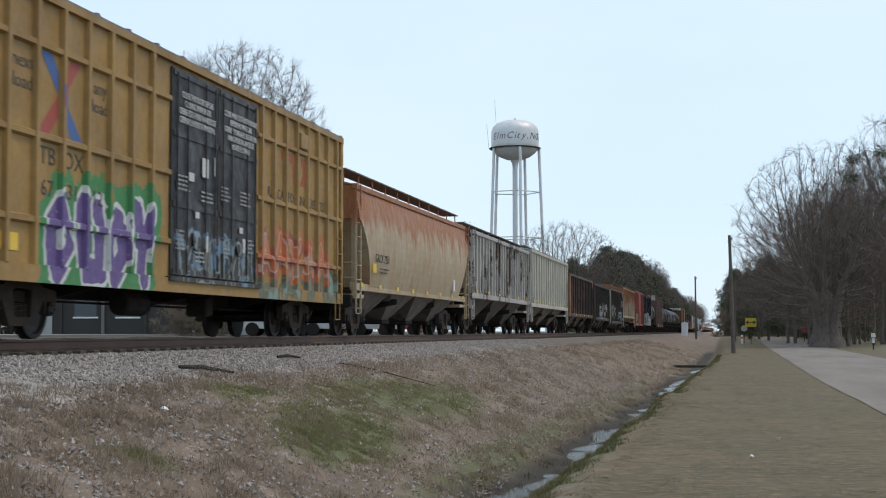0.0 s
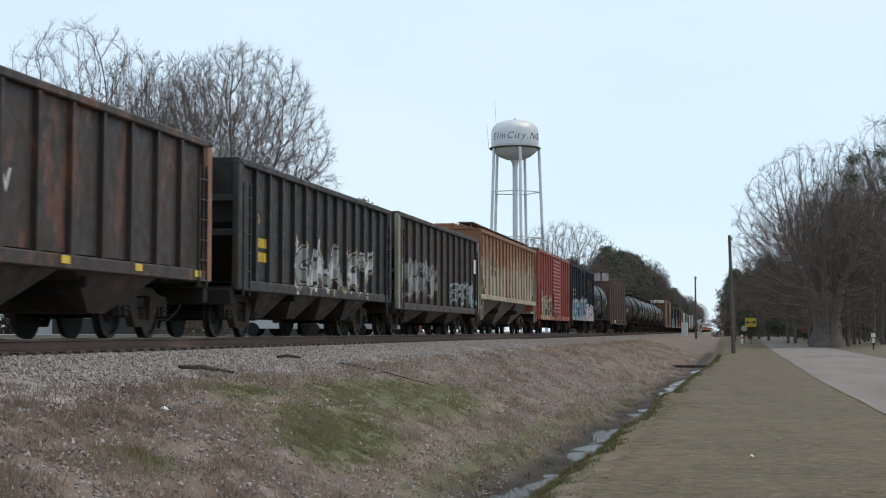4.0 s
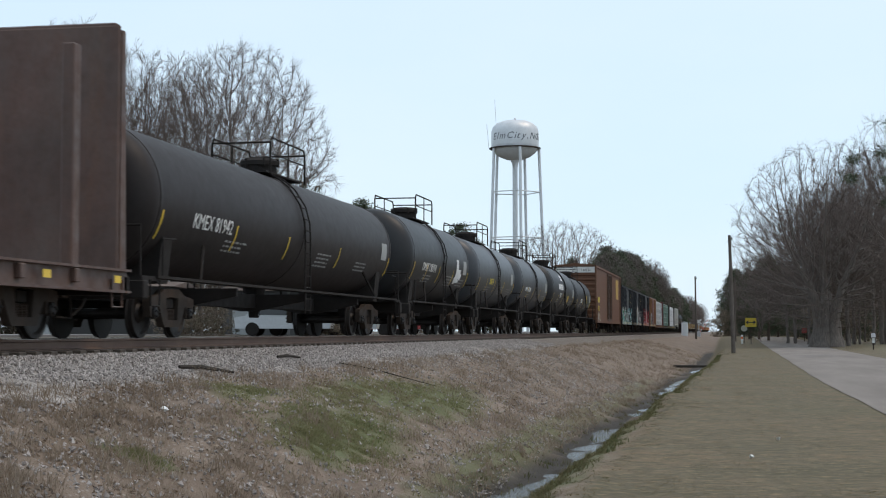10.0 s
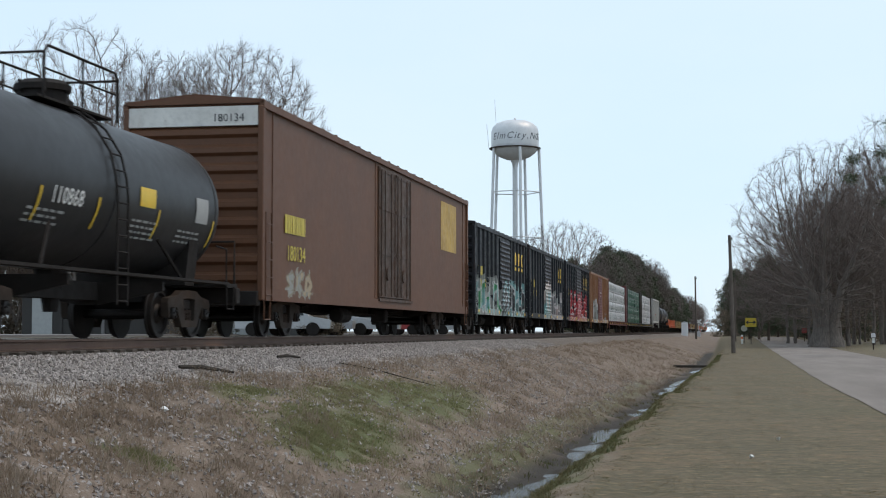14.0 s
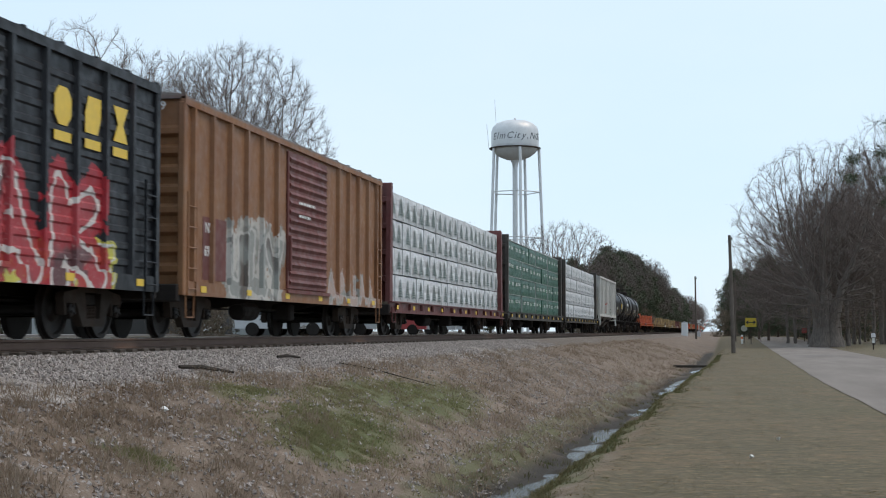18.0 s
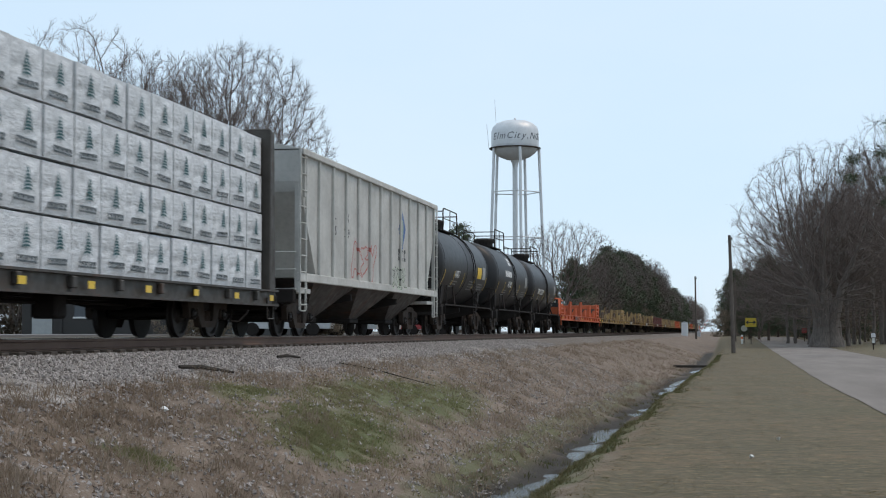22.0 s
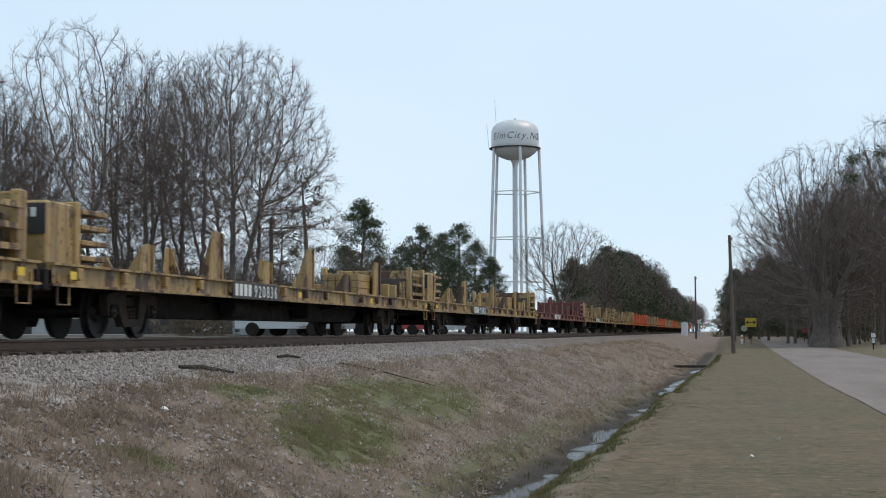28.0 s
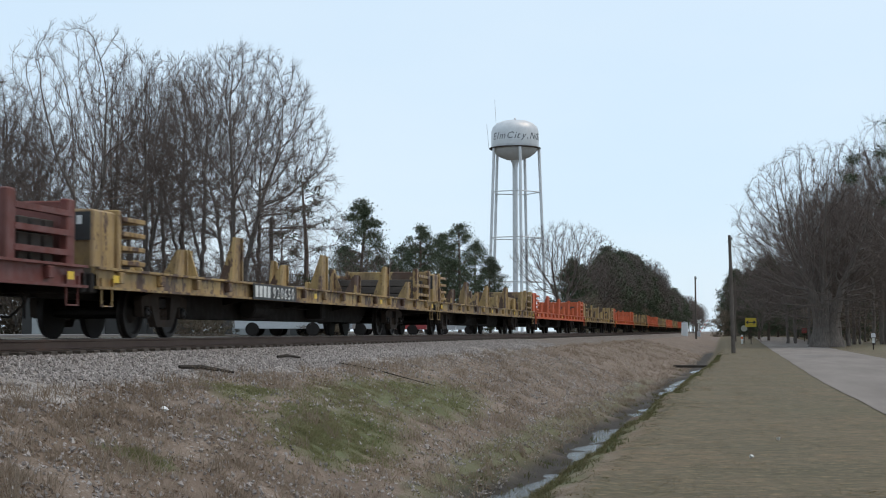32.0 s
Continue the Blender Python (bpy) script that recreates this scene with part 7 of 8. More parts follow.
c, h, r, cz = load_tank("black tank car with bold white marks", 289.1, 301.7, 1.45, tank_black, [("51415", 0.40, -1.9, -19, WHITE)])


def maker_mark(c, y, r, cz, angle, size=0.5, n=6):
    """A maker's word as plain white blocks, with a slanted flag above."""
    for k in range(n):
        a = y + k * size * 0.78
        tank_patch(c, a, a + size * 0.62, r, cz, angle + size * 4, angle + size * 30, WHITE, "emblem")
    tank_patch(c, y + n * size * 0.62, y + n * size * 0.62 + 0.7, r, cz, angle + 24, angle + 31, WHITE, "emblem")
    tank_patch(c, y + n * size * 0.68, y + n * size * 0.68 + 0.7, r, cz, angle + 33, angle + 40, WHITE, "emblem")


maker_mark(c, -3.1, r, cz, -2)
tank_patch(c, 1.8, 2.5, r, cz, -26, -12, YELLOW)
c, h, r, cz = load_tank("short black tank car with yellow placard", 303.4, 314.4, 1.36, tank_black, [("110868", 0.38, -1.8, -19, WHITE)])
tank_patch(c, 1.0, 1.7, r, cz, -10, 4, YELLOW)

brown_coat = paint("rusty_brown_boxcar_paint", (0.108, 0.043, 0.018), 0.22, 0.40, 0.08, dents=0.08, rust_color=(0.085, 0.032, 0.014), faded=(0.135, 0.052, 0.020), dust_color=(0.07, 0.045, 0.028), tags=[(-10.9, -8.6, 0.9, 1.5, (G_TAN, (0.12, 0.06, 0.03), G_GREY), (0.2, 0.17, 0.1), (3, 5, 1))])
brown_door = paint("dark_brown_door_paint", (0.052, 0.026, 0.014), 0.3, 0.4, 0.1)
mustard = paint("worn_mustard_panel", (0.42, 0.27, 0.06), 0.35, 0.5, 0.2)
white_band = paint("dirty_white_band", (0.62, 0.60, 0.56), 0.25, 0.3, 0.2)
posts = [-11.9, -2.2, 2.6, 11.9]
c, h, w = boxcar("long rusty brown high-cube boxcar with smooth sides", 316.1, 341.6, 5.05, 0.78, brown_coat, brown_coat, brown_door, (-1.9, 2.3), posts, 18.6, plug=True, end_band=white_band, smooth_side=True, ridges=9)
part("panel_patch", Form().box(w + 0.003, w + 0.012, 7.6, 10.5, 2.95, 4.65), mustard, c, "worn mustard-yellow painted panel")
bars(c, w + 0.024, -11.0, 2.75, 1, AMBER, 1.9, 0.42, 0.5)
side_text("180134", 0.5, w + 0.024, -10.1, 1.72, AMBER, c)
end_text("180134", 0.24, 0.8, -h - 0.014, 4.62, BLACK, c)

BLUEBLACK = (0.0125, 0.0135, 0.0165)


def lettered_boxcar(front, back, tags, door, label, number, mark=(3.55, 1.08), ribbed=False):
    coat = paint("blue_black_paint_" + number, BLUEBLACK, 0.14, 0.3, 0.25, 0.5, tags=tags, dust_color=(0.024, 0.024, 0.025), gloss=0.3)
    span = back - front
    ps = [k * 1.08 for k in range(-8, 9) if abs(k * 1.08) < span / 2 - 0.5 and not door[0] - 0.15 < k * 1.08 < door[1] + 0.15]
    car, hh, ww = boxcar(label, front, back, 4.40, 0.80, coat, coat, coat, door, ps, 12.2, belts=[1.25 + 0.27 * k for k in range(11)] if ribbed else (), belt_deep=0.025)
    big_letters(car, ww + 0.028, mark[0], 3.2, 0.58, YELLOW, mark[1])
    bars(car, ww + 0.004, -6.6, 2.75, 1, AMBER, 1.7, 0.36, 0.4)
    side_text(number[:3], 0.42, ww + 0.004, -5.95, 1.95, AMBER, car)
    side_text(number[3:], 0.42, ww + 0.004, -4.87, 1.95, AMBER, car)
    reflectors(car, ww + 0.07, span - 0.4, 0.88, 6)
    return car


lettered_boxcar(343.2, 358.5, [(-7.2, -0.8, 0.72, 2.15, (G_TEAL, G_GREY, G_GREEN, G_GREY), G_WHITE, 1.0), (0.0, 6.8, 0.72, 2.2, (G_BLACK, G_TEAL, (0.06, 0.12, 0.11), G_TEAL), G_WHITE, 1.1)], (-1.0, 2.0),
                "blue-black boxcar with green and white graffiti", "141162")
lettered_boxcar(359.5, 375.2, [(-1.6, 1.1, 0.72, 2.4, (G_TEAL, (0.5, 0.46, 0.42), G_TEAL, (0.5, 0.42, 0.38)), G_GREY, 0.9), (1.2, 6.9, 0.70, 2.2, ((0.14, 0.14, 0.14), G_GREY, (0.3, 0.24, 0.22), (0.36, 0.32, 0.31)), (0.55, 0.5, 0.5), 0.6)], (-1.45, 1.4),
                "blue-black boxcar with pale sprayed letters", "141112", (4.27, 0.87))
lettered_boxcar(376.5, 391.8, [(-5.6, 6.2, 0.62, 1.55, ((0.55, 0.5, 0.07), (0.5, 0.46, 0.07), (0.5, 0.46, 0.07)), G_WHITE, 0.7), (-5.3, 5.4, 0.64, 2.45, (G_RED, G_RED, G_MAROON, G_RED), (0.6, 0.58, 0.55), 1.2)], (-1.2, 1.95),
                "blue-black boxcar with large red and white graffiti", "138665", ribbed=True)

orange_coat = paint("orange_brown_boxcar_paint", (0.225, 0.092, 0.034), 0.34, 0.5, 0.25, faded=(0.29, 0.14, 0.06), rust_color=(0.10, 0.038, 0.018), tags=[(-5.4, -1.5, 0.7, 2.2, (G_GREY, (0.5, 0.48, 0.44), (0.09, 0.08, 0.07), G_GREY), (0.5, 0.48, 0.45), 0.7), (2.2, 7.2, 0.75, 1.6, ((0.4, 0.3, 0.26), (0.4, 0.25, 0.2), G_GREY), (0.45, 0.4, 0.38), 0.6)])
maroon_door = paint("maroon_door_paint", (0.12, 0.030, 0.024), 0.2, 0.35, 0.2)
posts = [k * 1.05 for k in range(-7, 8) if not -1.5 < k * 1.05 < 2.2]
c, h, w = boxcar("orange-brown boxcar with a maroon ribbed door", 393.0, 408.8, 4.42, 0.78, orange_coat, roof_steel, maroon_door, (-1.3, 2.0), posts, 12.2)
part("panel_patch", Form().box(w + 0.003, w + 0.008, -6.75, -5.40, 1.1, 2.3), maroon_door, c, "repainted maroon number panel")
side_text("NS", 0.30, w + 0.012, -6.45, 2.0, WHITE, c)
side_text("699", 0.30, w + 0.012, -6.45, 1.55, WHITE, c)
end_text("9699", 0.22, 1.0, -h - 0.012, 4.18, WHITE, c)
bars(c, w + 0.098, -0.6, 3.1, 2, WHITE, 1.6, 0.06, 0.3)
reflectors(c, w + 0.07, 15.0, 0.85, 6)


# ---- centre-beam flats loaded with wrapped lumber ----
def wrap(name, color, fold_shade):
    w = Nodes(name, 0.42)
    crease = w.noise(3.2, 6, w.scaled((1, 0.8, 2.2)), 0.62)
    # shading of the wrinkles is painted into the colour, by the bump's own noise
    col = w.mix(w.span(crease, 0.35, 0.7), color, tuple(v * fold_shade for v in color))
    col = w.mix(w.math("MULTIPLY", w.chance(), 0.25), col, tuple(v * 0.75 for v in color))
    w.bump(w.math("ADD", crease, w.math("MULTIPLY", w.noise(11, 4), 0.3)), 0.06, 0.8)
    return w.done(col)


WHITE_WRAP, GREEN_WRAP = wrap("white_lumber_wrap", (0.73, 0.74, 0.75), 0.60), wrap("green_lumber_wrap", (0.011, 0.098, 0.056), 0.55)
PALE_STRIP = plain("pale_wood_strip", (0.42, 0.43, 0.41))


def tree_print(wide, high):
    """A conifer in open strokes: drooping boughs with gaps, and a stem."""
    f = Form()
    for k in range(7):
        z, half, t = high * (0.14 + 0.12 * k), wide * (0.5 - 0.058 * k), high * 0.052
        for s in (-1, 1):
            a, b = half * (0.92 if (k + (s > 0)) % 2 else 1.0), high * 0.055 * (1 if k % 2 else 1.5)
            f.add([(0, s * wide * 0.035, z), (0, s * a * 0.55, z - b * 0.3), (0, s * a, z - b), (0, s * a * 0.62, z - b * 0.1 + t), (0, s * wide * 0.035, z + t * 1.3)], [(0, 1, 2, 3, 4)])
    f.add([(0, -wide * 0.03, 0), (0, wide * 0.03, 0), (0, wide * 0.012, high), (0, -wide * 0.012, high)], [(0, 1, 2, 3)])
    return f


def word_print(wide, high, n):
    f = Form()
    for k in range(n):
        a, s = k * wide / n, wide / n * 0.72
        f.add([(0, a, 0), (0, a + s * 0.4, 0), (0, a + s * 0.4, high), (0, a, high)], [(0, 1, 2, 3)])
        f.add([(0, a + s * 0.4, 0), (0, a + s, 0), (0, a + s, high * 0.3), (0, a + s * 0.4, high * 0.3)], [(0, 1, 2, 3)])
        f.add([(0, a + s * 0.4, high * (0.7 - 0.2 * (k % 2))), (0, a + s, high * (0.7 - 0.2 * (k % 2))), (0, a + s, high), (0, a + s * 0.4, high)], [(0, 1, 2, 3)])
    return f


def pack_form(long, high, seed):
    """A wrapped bundle with slack, slightly uneven faces."""
    r = random.Random(seed)
    f, nx, ny, nz = Form(), 2, 6, 4
    hl = long / 2 - 0.022
    grid = [[(0.0, -hl + 2 * hl * i / ny, high * k / nz) for k in range(nz + 1)] for i in range(ny + 1)]
    pts, faces = [], []
    for i in range(ny + 1):
        for k in range(nz + 1):
            rim = i in (0, ny) or k in (0, nz)
            pts.append((0.0 if rim else r.uniform(0.0, 0.045), grid[i][k][1] + (0 if rim else r.uniform(-0.02, 0.02)), 0.02 + k * (high - 0.04) / nz + (0 if rim else r.uniform(-0.02, 0.02))))
    idx = lambda i, k: i * (nz + 1) + k
    faces = [(idx(i, k), idx(i + 1, k), idx(i + 1, k + 1), idx(i, k + 1)) for i in range(ny) for k in range(nz)]
    n = len(pts)
    pts += [(-1.15, -hl, 0.02), (-1.15, hl, 0.02), (-1.15, hl, high - 0.02), (-1.15, -hl, high - 0.02)]
    faces += [(n, n + 1, n + 2, n + 3)]
    faces += [tuple(idx(i, 0) for i in range(ny, -1, -1)) + (n, n + 1), tuple(idx(i, nz) for i in range(ny + 1)) + (n + 2, n + 3)]
    faces += [tuple(idx(0, k) for k in range(nz + 1)) + (n + 3, n), tuple(idx(ny, k) for k in range(nz, -1, -1)) + (n + 1, n + 2)]
    return f.add(pts, faces)


def centerbeam(label, front, back, coat, wrapped, columns, kind, top=4.36):
    car, length = rail_car("centerbeam_flat_car", label, front, back)
    h = length / 2
    deck(car, length, 1.0, coat, 0.30, length * 0.72)
    part("center_beam", Form().box(-0.1, 0.1, -h + 0.4, h - 0.4, 1.0, 4.3), coat, car)
    for s in (-1, 1):
        b = part("bulkhead", Form().box(-1.5, 1.5, min(s * (h - 0.42), s * (h - 0.34)), max(s * (h - 0.42), s * (h - 0.34)), 1.0, 4.55, 0.02), coat, car, "ribbed end wall")
        for x in (-1.43, -0.75, 0.75, 1.43):
            part("bulkhead_post", Form().prism("x", [(s * (h - 0.36), 4.5), (s * (h - 0.16), 4.5), (s * (h - 0.02), 1.0), (s * (h - 0.36), 1.0)], x - 0.07, x + 0.07), coat, b)
        for k in range(4):
            part("bulkhead_beam", Form().box(-1.43, 1.43, min(s * (h - 0.35), s * (h - 0.2)), max(s * (h - 0.35), s * (h - 0.2)), 1.6 + k * 0.78, 1.78 + k * 0.78, 0.02), coat, b)
    reflectors(car, 1.605, length, 0.78, 10, 0.25)
    rows, inner = 4, length - 0.95
    long, high = inner / columns, (top - 1.04) / 4
    meshes = [pack_form(long, high, k).mesh("lumber_pack") for k in range(5)]
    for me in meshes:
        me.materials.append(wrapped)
    if kind == "tree":
        marks = [(tree_print(long * 0.8, high * 0.8).mesh("print"), plain("grey_green_print", (0.06, 0.105, 0.09)), 0.0, 0.08)]
    elif kind == "word":
        marks = [(word_print(long * 0.24, high * 0.17, 5).mesh("print"), WHITE, off, high * 0.52) for off in (-long * 0.32, long * 0.12)]
        marks += [(tree_print(long * 0.08, high * 0.2).mesh("print"), plain("bright_green_print", (0.03, 0.30, 0.12)), off, high * 0.5) for off in (-long * 0.39, long * 0.05)]
    else:
        marks = [(tree_print(long * 0.32, high * 0.5).mesh("print"), plain("teal_print", (0.01, 0.09, 0.10)), 0.0, high * 0.36), (word_print(long * 0.62, high * 0.13, 8).mesh("print"), plain("dark_print", (0.04, 0.06, 0.07)), -long * 0.31, high * 0.15)]
    for me, mt, off, zz in marks:
        me.materials.append(mt)
    r = random.Random(columns)
    if kind == "word":
        for k in range(1, rows + 1):
            for j in range(columns):
                y = -inner / 2 + j * long
                part("separator_strip", Form().box(0.3, 1.352, y + 0.03, y + long - 0.03, 1.008 + k * (high + 0.003) - 0.004, 1.03 + k * (high + 0.003)), PALE_STRIP, car, "pale wooden strip between packs")
        for j in range(2, columns, 2):
            y = -inner / 2 + j * long
            for k in range(rows):
                if r.random() < 0.65:
                    part("loose_flap", Form().box(1.30, 1.356, y - 0.05, y + 0.03, 1.05 + k * (high + 0.003), 0.98 + (k + 1) * (high + 0.003)), PALE_STRIP, car, "torn pale wrap edge")
    for s in (-1, 1):
        for k in range(rows):
            for j in range(columns):
                p = part("lumber_pack", meshes[r.randrange(5)], wrapped, car)
                out = r.uniform(-0.03, 0.02)
                p.location = (s * 1.32 + s * out, -inner / 2 + (j + 0.5) * long + r.uniform(-0.01, 0.01), 1.02 + k * (high + 0.003))
                if s < 0:
                    p.rotation_euler = (0, 0, math.pi)
                for me, mt, off, zz in marks if s > 0 else ():
                    q = part("print", me, mt, p)
                    q.location = (0.042, off + r.uniform(-0.06, 0.06) * long, zz + r.uniform(-0.05, 0.03) * high)
                    q.rotation_euler = (r.uniform(-0.05, 0.05), 0, 0)
    return car


beam_red = paint("dark_red_centerbeam_paint", (0.10, 0.025, 0.024), 0.25, 0.4, 0.25)
beam_brown = paint("drab_brown_centerbeam_paint", (0.040, 0.034, 0.028), 0.3, 0.45, 0.3, dust_color=(0.06, 0.05, 0.042))
centerbeam("dark red centre-beam flat loaded with white-wrapped lumber", 410.2, 432.6, beam_red, WHITE_WRAP, 20, "tree")
centerbeam("drab centre-beam flat loaded with green-wrapped lumber", 434.2, 456.5, beam_brown, GREEN_WRAP, 8, "word")
centerbeam("drab centre-beam flat loaded with white printed lumber packs", 458.3, 480.5, beam_brown, WHITE_WRAP, 20, "mark")

grain_coat = paint("pale_grey_grain_hopper_paint", (0.46, 0.45, 0.42), 0.06, 0.25, 0.14, tags=[(-3.3, -0.4, 1.5, 2.5, ((0.46, 0.43, 0.40), (0.5, 0.44, 0.42), (0.46, 0.44, 0.4)), (0.40, 0.10, 0.08), 0.6), (1.4, 3.4, 1.4, 2.0, ((0.44, 0.45, 0.40), (0.40, 0.46, 0.34)), G_BLACK, 0.5)])
c, h, w = hopper("pale grey covered hopper with a leaf emblem", 482.0, 498.6, 1.42, 4.35, grain_coat, pocket_shade, grain_coat, 12.8, posts=13, rail_high=0.06, hatch=False)
for t, y, z in (("KL", -5.05, 2.95), ("RX", -3.75, 2.95), ("175", -5.05, 2.55), ("299", -3.75, 2.55)):
    side_text(t, 0.34, w + 0.004, y, z, BLACK, c)
f = Form().prism("x", [(2.45, 3.20), (2.95, 2.55), (3.45, 3.25), (2.95, 3.80)], w + 0.004, w + 0.008)
part("emblem", f, BLUE_PRINT, c, "dark blue diamond emblem")
f = Form().prism("x", [(2.50, 3.14), (2.66, 3.40), (2.95, 3.52), (3.06, 3.48), (3.10, 3.20), (3.04, 2.90), (2.93, 2.66), (2.90, 2.95), (2.74, 3.10)], w + 0.010, w + 0.013)
part("emblem", f, plain("pale_leaf_print", (0.30, 0.36, 0.28)), c, "pale green leaf shape")
for k in range(3):
    part("emblem", word_print(0.3, 0.35, 1), BLACK, c).location = (w + 0.006, 2.4 + k * 0.4, 2.25)

c, h, r, cz = load_tank("black tank car with yellow warning panel", 500.4, 511.0, 1.42, tank_black, [("16457", 0.38, -2.0, -19, WHITE)], ladder_at=1.2)
tank_patch(c, 2.3, 3.3, r, cz, -14, 4, YELLOW)
c, h, r, cz = load_tank("glossy black tank car with white block marks", 512.9, 523.8, 1.44, tank_black, [("60398", 0.42, -1.3, -19, WHITE)])
maker_mark(c, -2.8, r, cz, -2, 0.42)
load_tank("worn black tank car with scuffed grey shell", 525.6, 536.5, 1.40, tank_dull, [("SNPX 210291", 0.42, -2.1, -19, WHITE)], head_coat=tank_black)


# ---- maintenance flats with tie stops ----
mow_yellow = paint("faded_yellow_work_paint", (0.36, 0.235, 0.085), 0.7, 0.8, 0.45, rust_color=(0.06, 0.030, 0.017), peel=0.7)
mow_orange = paint("orange_work_paint", (0.46, 0.085, 0.026), 0.16, 0.35, 0.16, rust_color=(0.18, 0.06, 0.03))
mow_red = paint("dull_red_work_paint", (0.115, 0.030, 0.023), 0.35, 0.5, 0.3, rust_color=(0.06, 0.025, 0.017))
CHARRED = rough_stuff("old_dark_ties", (0.05, 0.04, 0.035), (0.11, 0.09, 0.075), 2.0, 0.92, 0.02)


def stop_post(s, y, high, coat, z, wide):
    """A tapered stop: a wide foot, a narrower head and a gusset behind."""
    f = Form()
    f.prism("x", [(y - wide * 0.75, z), (y + wide * 0.5, z), (y + wide * 0.42, z + high), (y - wide * 0.3, z + high)], min(s * 1.30, s * 1.36), max(s * 1.30, s * 1.36))
    f.prism("y", [(s * 1.30, z), (s * 0.95, z), (s * 1.26, z + high), (s * 1.30, z + high)], y - 0.03, y + 0.03)
    f.box(min(s * 1.28, s * 1.40), max(s * 1.28, s * 1.40), y + wide * 0.36, y + wide * 0.5, z, z + high * 0.98)
    return f


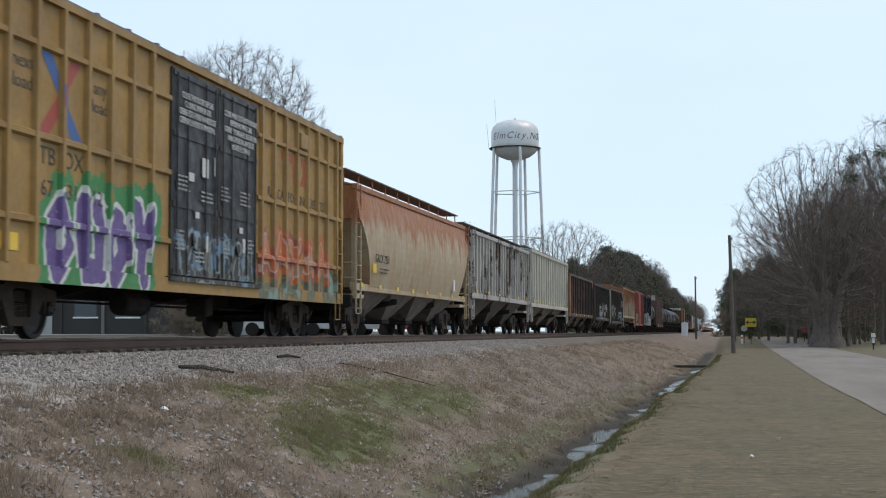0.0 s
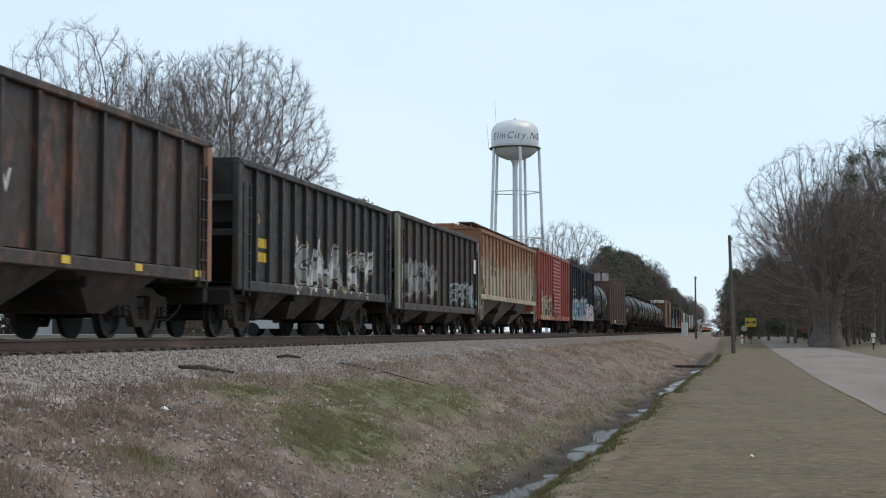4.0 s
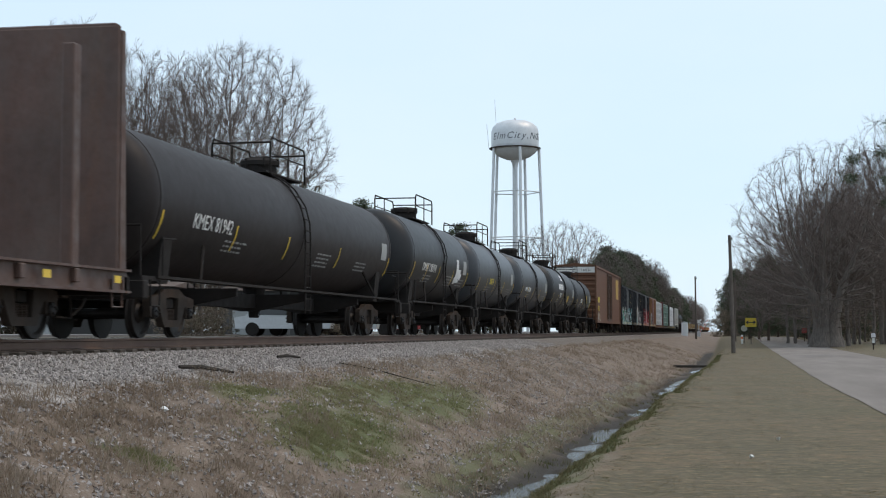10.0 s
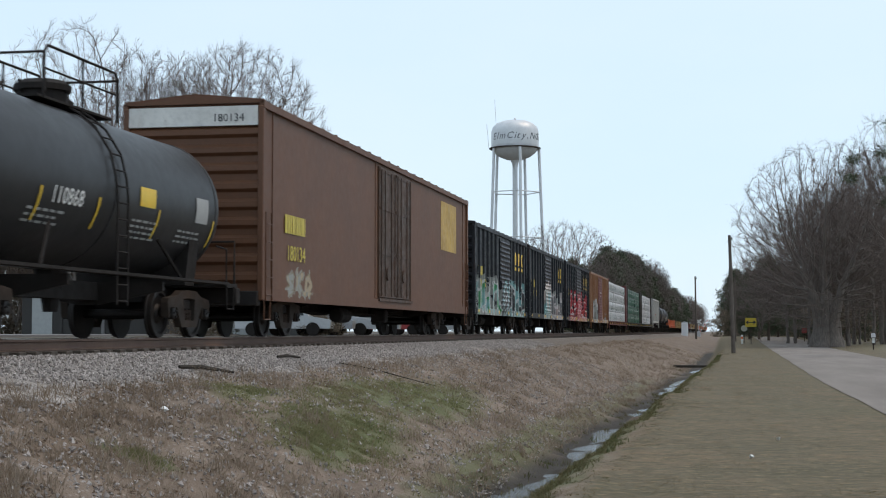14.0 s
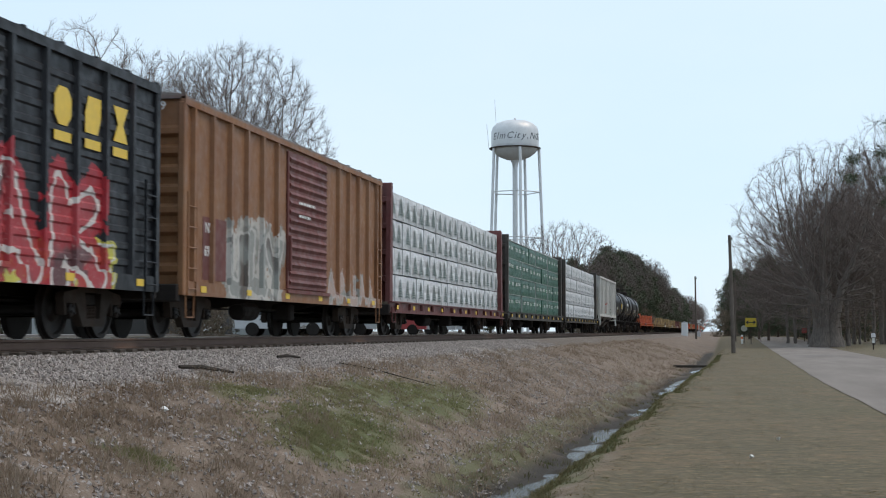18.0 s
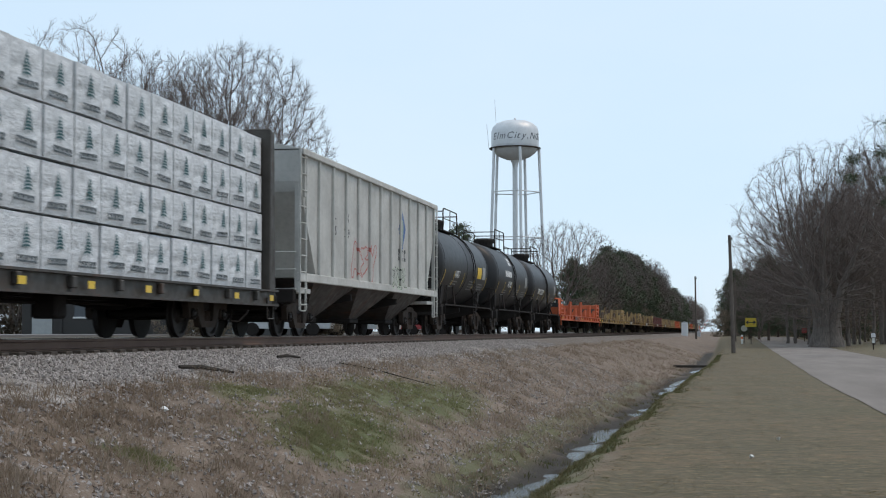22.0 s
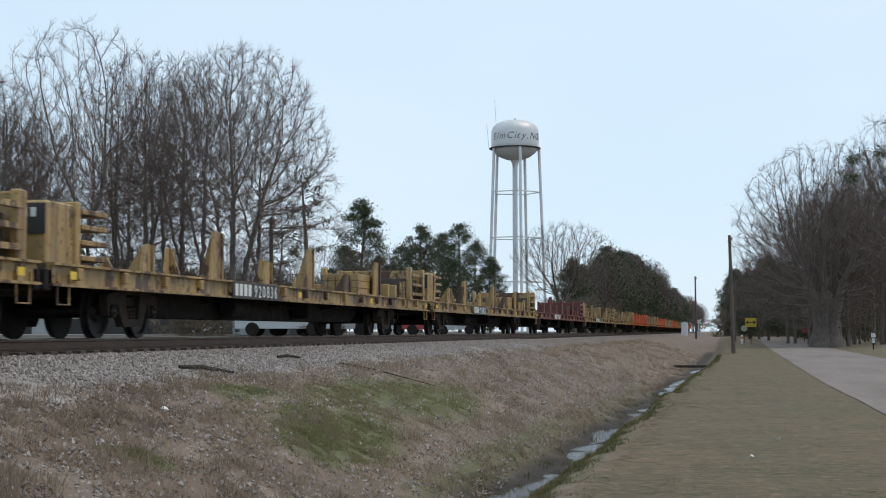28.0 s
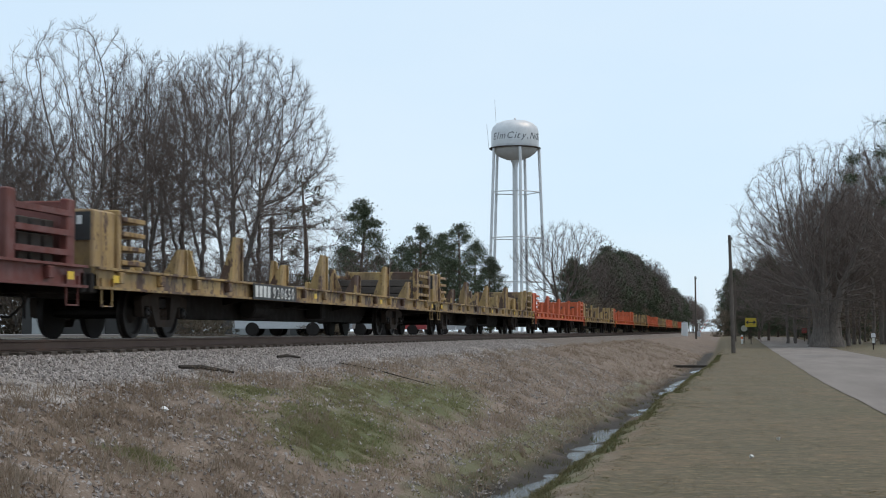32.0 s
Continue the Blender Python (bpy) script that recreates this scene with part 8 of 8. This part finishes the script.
def work_flat(label, front, back, coat, load, number=None, plate=BLACK, tail=True, seed=1, posts=7):
    """load: which pieces it carries, by letter: b front box, r rack of ties at the back, t low tie stacks."""
    r = random.Random(seed)
    car, length = rail_car("work_flat_car", label, front, back)
    h, z = length / 2, 1.12
    deck(car, length, z, coat, 0.30, length * 0.70, fish=True)
    for k in range(posts):
        y = -h + 4.2 + k * (length - 7.4) / (posts - 1)
        for s in (-1, 1):
            hi = 0.95 if k % 2 == (s > 0) else 0.55
            part("tie_stop", stop_post(s, y + (0.9 if s < 0 else 0) + r.uniform(-0.15, 0.15), hi * r.uniform(0.92, 1.05), coat, z, 0.50 if hi > 0.8 else 0.36), coat, car, "tapered steel stop")
    if "b" in load:
        b = part("end_box", Form().box(-1.40, 1.40, -h + 0.12, -h + 1.05, z, z + 0.95, 0.03), coat, car, "welded steel end stop")
        part("end_rack", Form().box(-1.44, 1.44, -h + 1.05, -h + 1.22, z, z + 1.0, 0.02), coat, b)
        for k in range(4):
            part("rack_shelf", Form().box(0.5, 1.46, -h + 1.22, -h + 2.2, z + 0.1 + k * 0.24, z + 0.18 + k * 0.24, 0.01), coat, b)
        part("number_plate_panel", Form().box(0.35, 1.38, -h + 0.095, -h + 0.115, z + 0.45, z + 0.9), BLACK, b)
        end_text("MW", 0.2, 0.85, -h + 0.09, z + 0.48, WHITE, car)
        for k in range(6):
            part("number_bar", Form().box(0.45 + k * 0.14, 0.54 + k * 0.14, -h + 0.085, -h + 0.092, z + 0.7, z + 0.84), WHITE, car)
    if "r" in load:
        b = part("end_rack", Form().box(-1.44, 1.44, h - 0.35, h - 0.2, z, z + 1.0, 0.02), coat, car)
        for s in (-1, 1):
            for y in (h - 0.35, h - 2.3):
                part("rack_post", Form().box(s * 1.38 - 0.07, s * 1.38 + 0.07, y - 0.14, y + 0.14, z, z + 1.02, 0.02), coat, b)
            for k in range(3):
                part("rack_shelf", Form().box(s * 1.40 - 0.06, s * 1.40 + 0.06, h - 2.2, h - 0.3, z + 0.15 + k * 0.3, z + 0.24 + k * 0.3), coat, b)
        for k in range(3):
            for j in range(4):
                part("loose_tie", Form().box(-1.25, 1.25, h - 2.1 + j * 0.42, h - 1.8 + j * 0.42, z + 0.01 + k * 0.23, z + 0.22 + k * 0.23, 0.015), CHARRED, car)
    if "t" in load:
        y = h * 0.42
        for k in range(3):
            for j in range(5):
                part("timber_baulk", Form().box(0.10 + j * 0.22, 0.30 + j * 0.22, y, y + 2.6, z + 0.01 + k * 0.2, z + 0.2 + k * 0.2, 0.01), CHARRED if "d" in load else coat, car)
        for k in range(2):
            part("cross_beam", Form().box(-1.3, 1.3, y + 3.2 + k * 1.0, y + 3.4 + k * 1.0, z, z + 0.42, 0.02), coat, car)
    if number:
        yy = -4.5
        part("number_panel", Form().box(1.602, 1.610, yy - 1.55, yy + 1.55, z - 0.33, z), plate, car)
        for k, digit in enumerate(number):
            side_text(digit, 0.36, 1.616, yy - 0.1 + k * 0.28, z - 0.29, BLACK if plate is mow_orange else WHITE, car, "digit", wide=1.1)
        for k in range(4):
            part("owner_mark", Form().box(1.612, 1.617, yy - 1.42 + k * 0.28, yy - 1.23 + k * 0.28, z - 0.28, z - 0.04), BLACK if plate is mow_orange else WHITE, car)
    for y in (-h + 0.5, -h * 0.1, h * 0.4, h - 0.8):
        part("reflector", Form().box(1.605, 1.611, y, y + 0.22, z - 0.22, z - 0.1), YELLOW, car, "yellow reflective strip")
    return car


work_flat("bright orange work flat with tapered tie stops", 537.0, 564.8, mow_orange, "brd", "920728", mow_orange, seed=2, posts=7)
work_flat("faded yellow work flat with tie stops and timber", 565.4, 591.3, mow_yellow, "rtd", None, seed=3)
work_flat("faded yellow work flat with end box and tie stops", 591.7, 619.8, mow_yellow, "brt", "920836", seed=4, posts=7)
work_flat("weathered yellow work flat with numbered side sill", 620.3, 648.5, mow_yellow, "brt", "920022", seed=5, posts=7)
work_flat("dull red work flat carrying dark timber", 648.9, 674.5, mow_red, "rtd", "976867", mow_red, seed=6)
work_flat("pale yellow work flat with number panel and stops", 674.9, 702.4, mow_yellow, "brd", "920650", seed=7, posts=7)
work_flat("yellow work flat with close tie stops", 702.8, 728.8, mow_yellow, "brt", None, seed=8, posts=8)
for k in range(9):
    work_flat("bright orange work flat far down the train" if k % 2 == 0 else "yellow work flat far down the train", 729.3 + k * 27.4, 756.2 + k * 27.4, mow_orange if k % 2 == 0 else mow_yellow, "br", None, seed=20 + k, posts=8)


def motions():
    """The train rolls towards the camera's side at one speed; the wheels turn with it."""
    for car, mid in TRAIN:
        walk(car, [(0.0, pose(TRACK_X, mid, RAIL_Z)), (16.0, pose(TRACK_X, mid - SPEED * 16.0, RAIL_Z)), (SECONDS, pose(TRACK_X, mid - SPEED * SECONDS, RAIL_Z))])
    turn = math.degrees(SPEED / WHEEL_R / FPS)
    for s in (-1, 1):
        first = WHEELSETS[s][0]
        walk(first, [(k / FPS, pose(0, s * AXLE, WHEEL_R, turn * k)) for k in range(int(SECONDS * FPS) + 1)])
        for w in WHEELSETS[s][1:]:
            w.rotation_mode = "QUATERNION"
            w.animation_data_create()
            w.animation_data.action = first.animation_data.action
            w.animation_data.action_slot = first.animation_data.action_slot


motions()
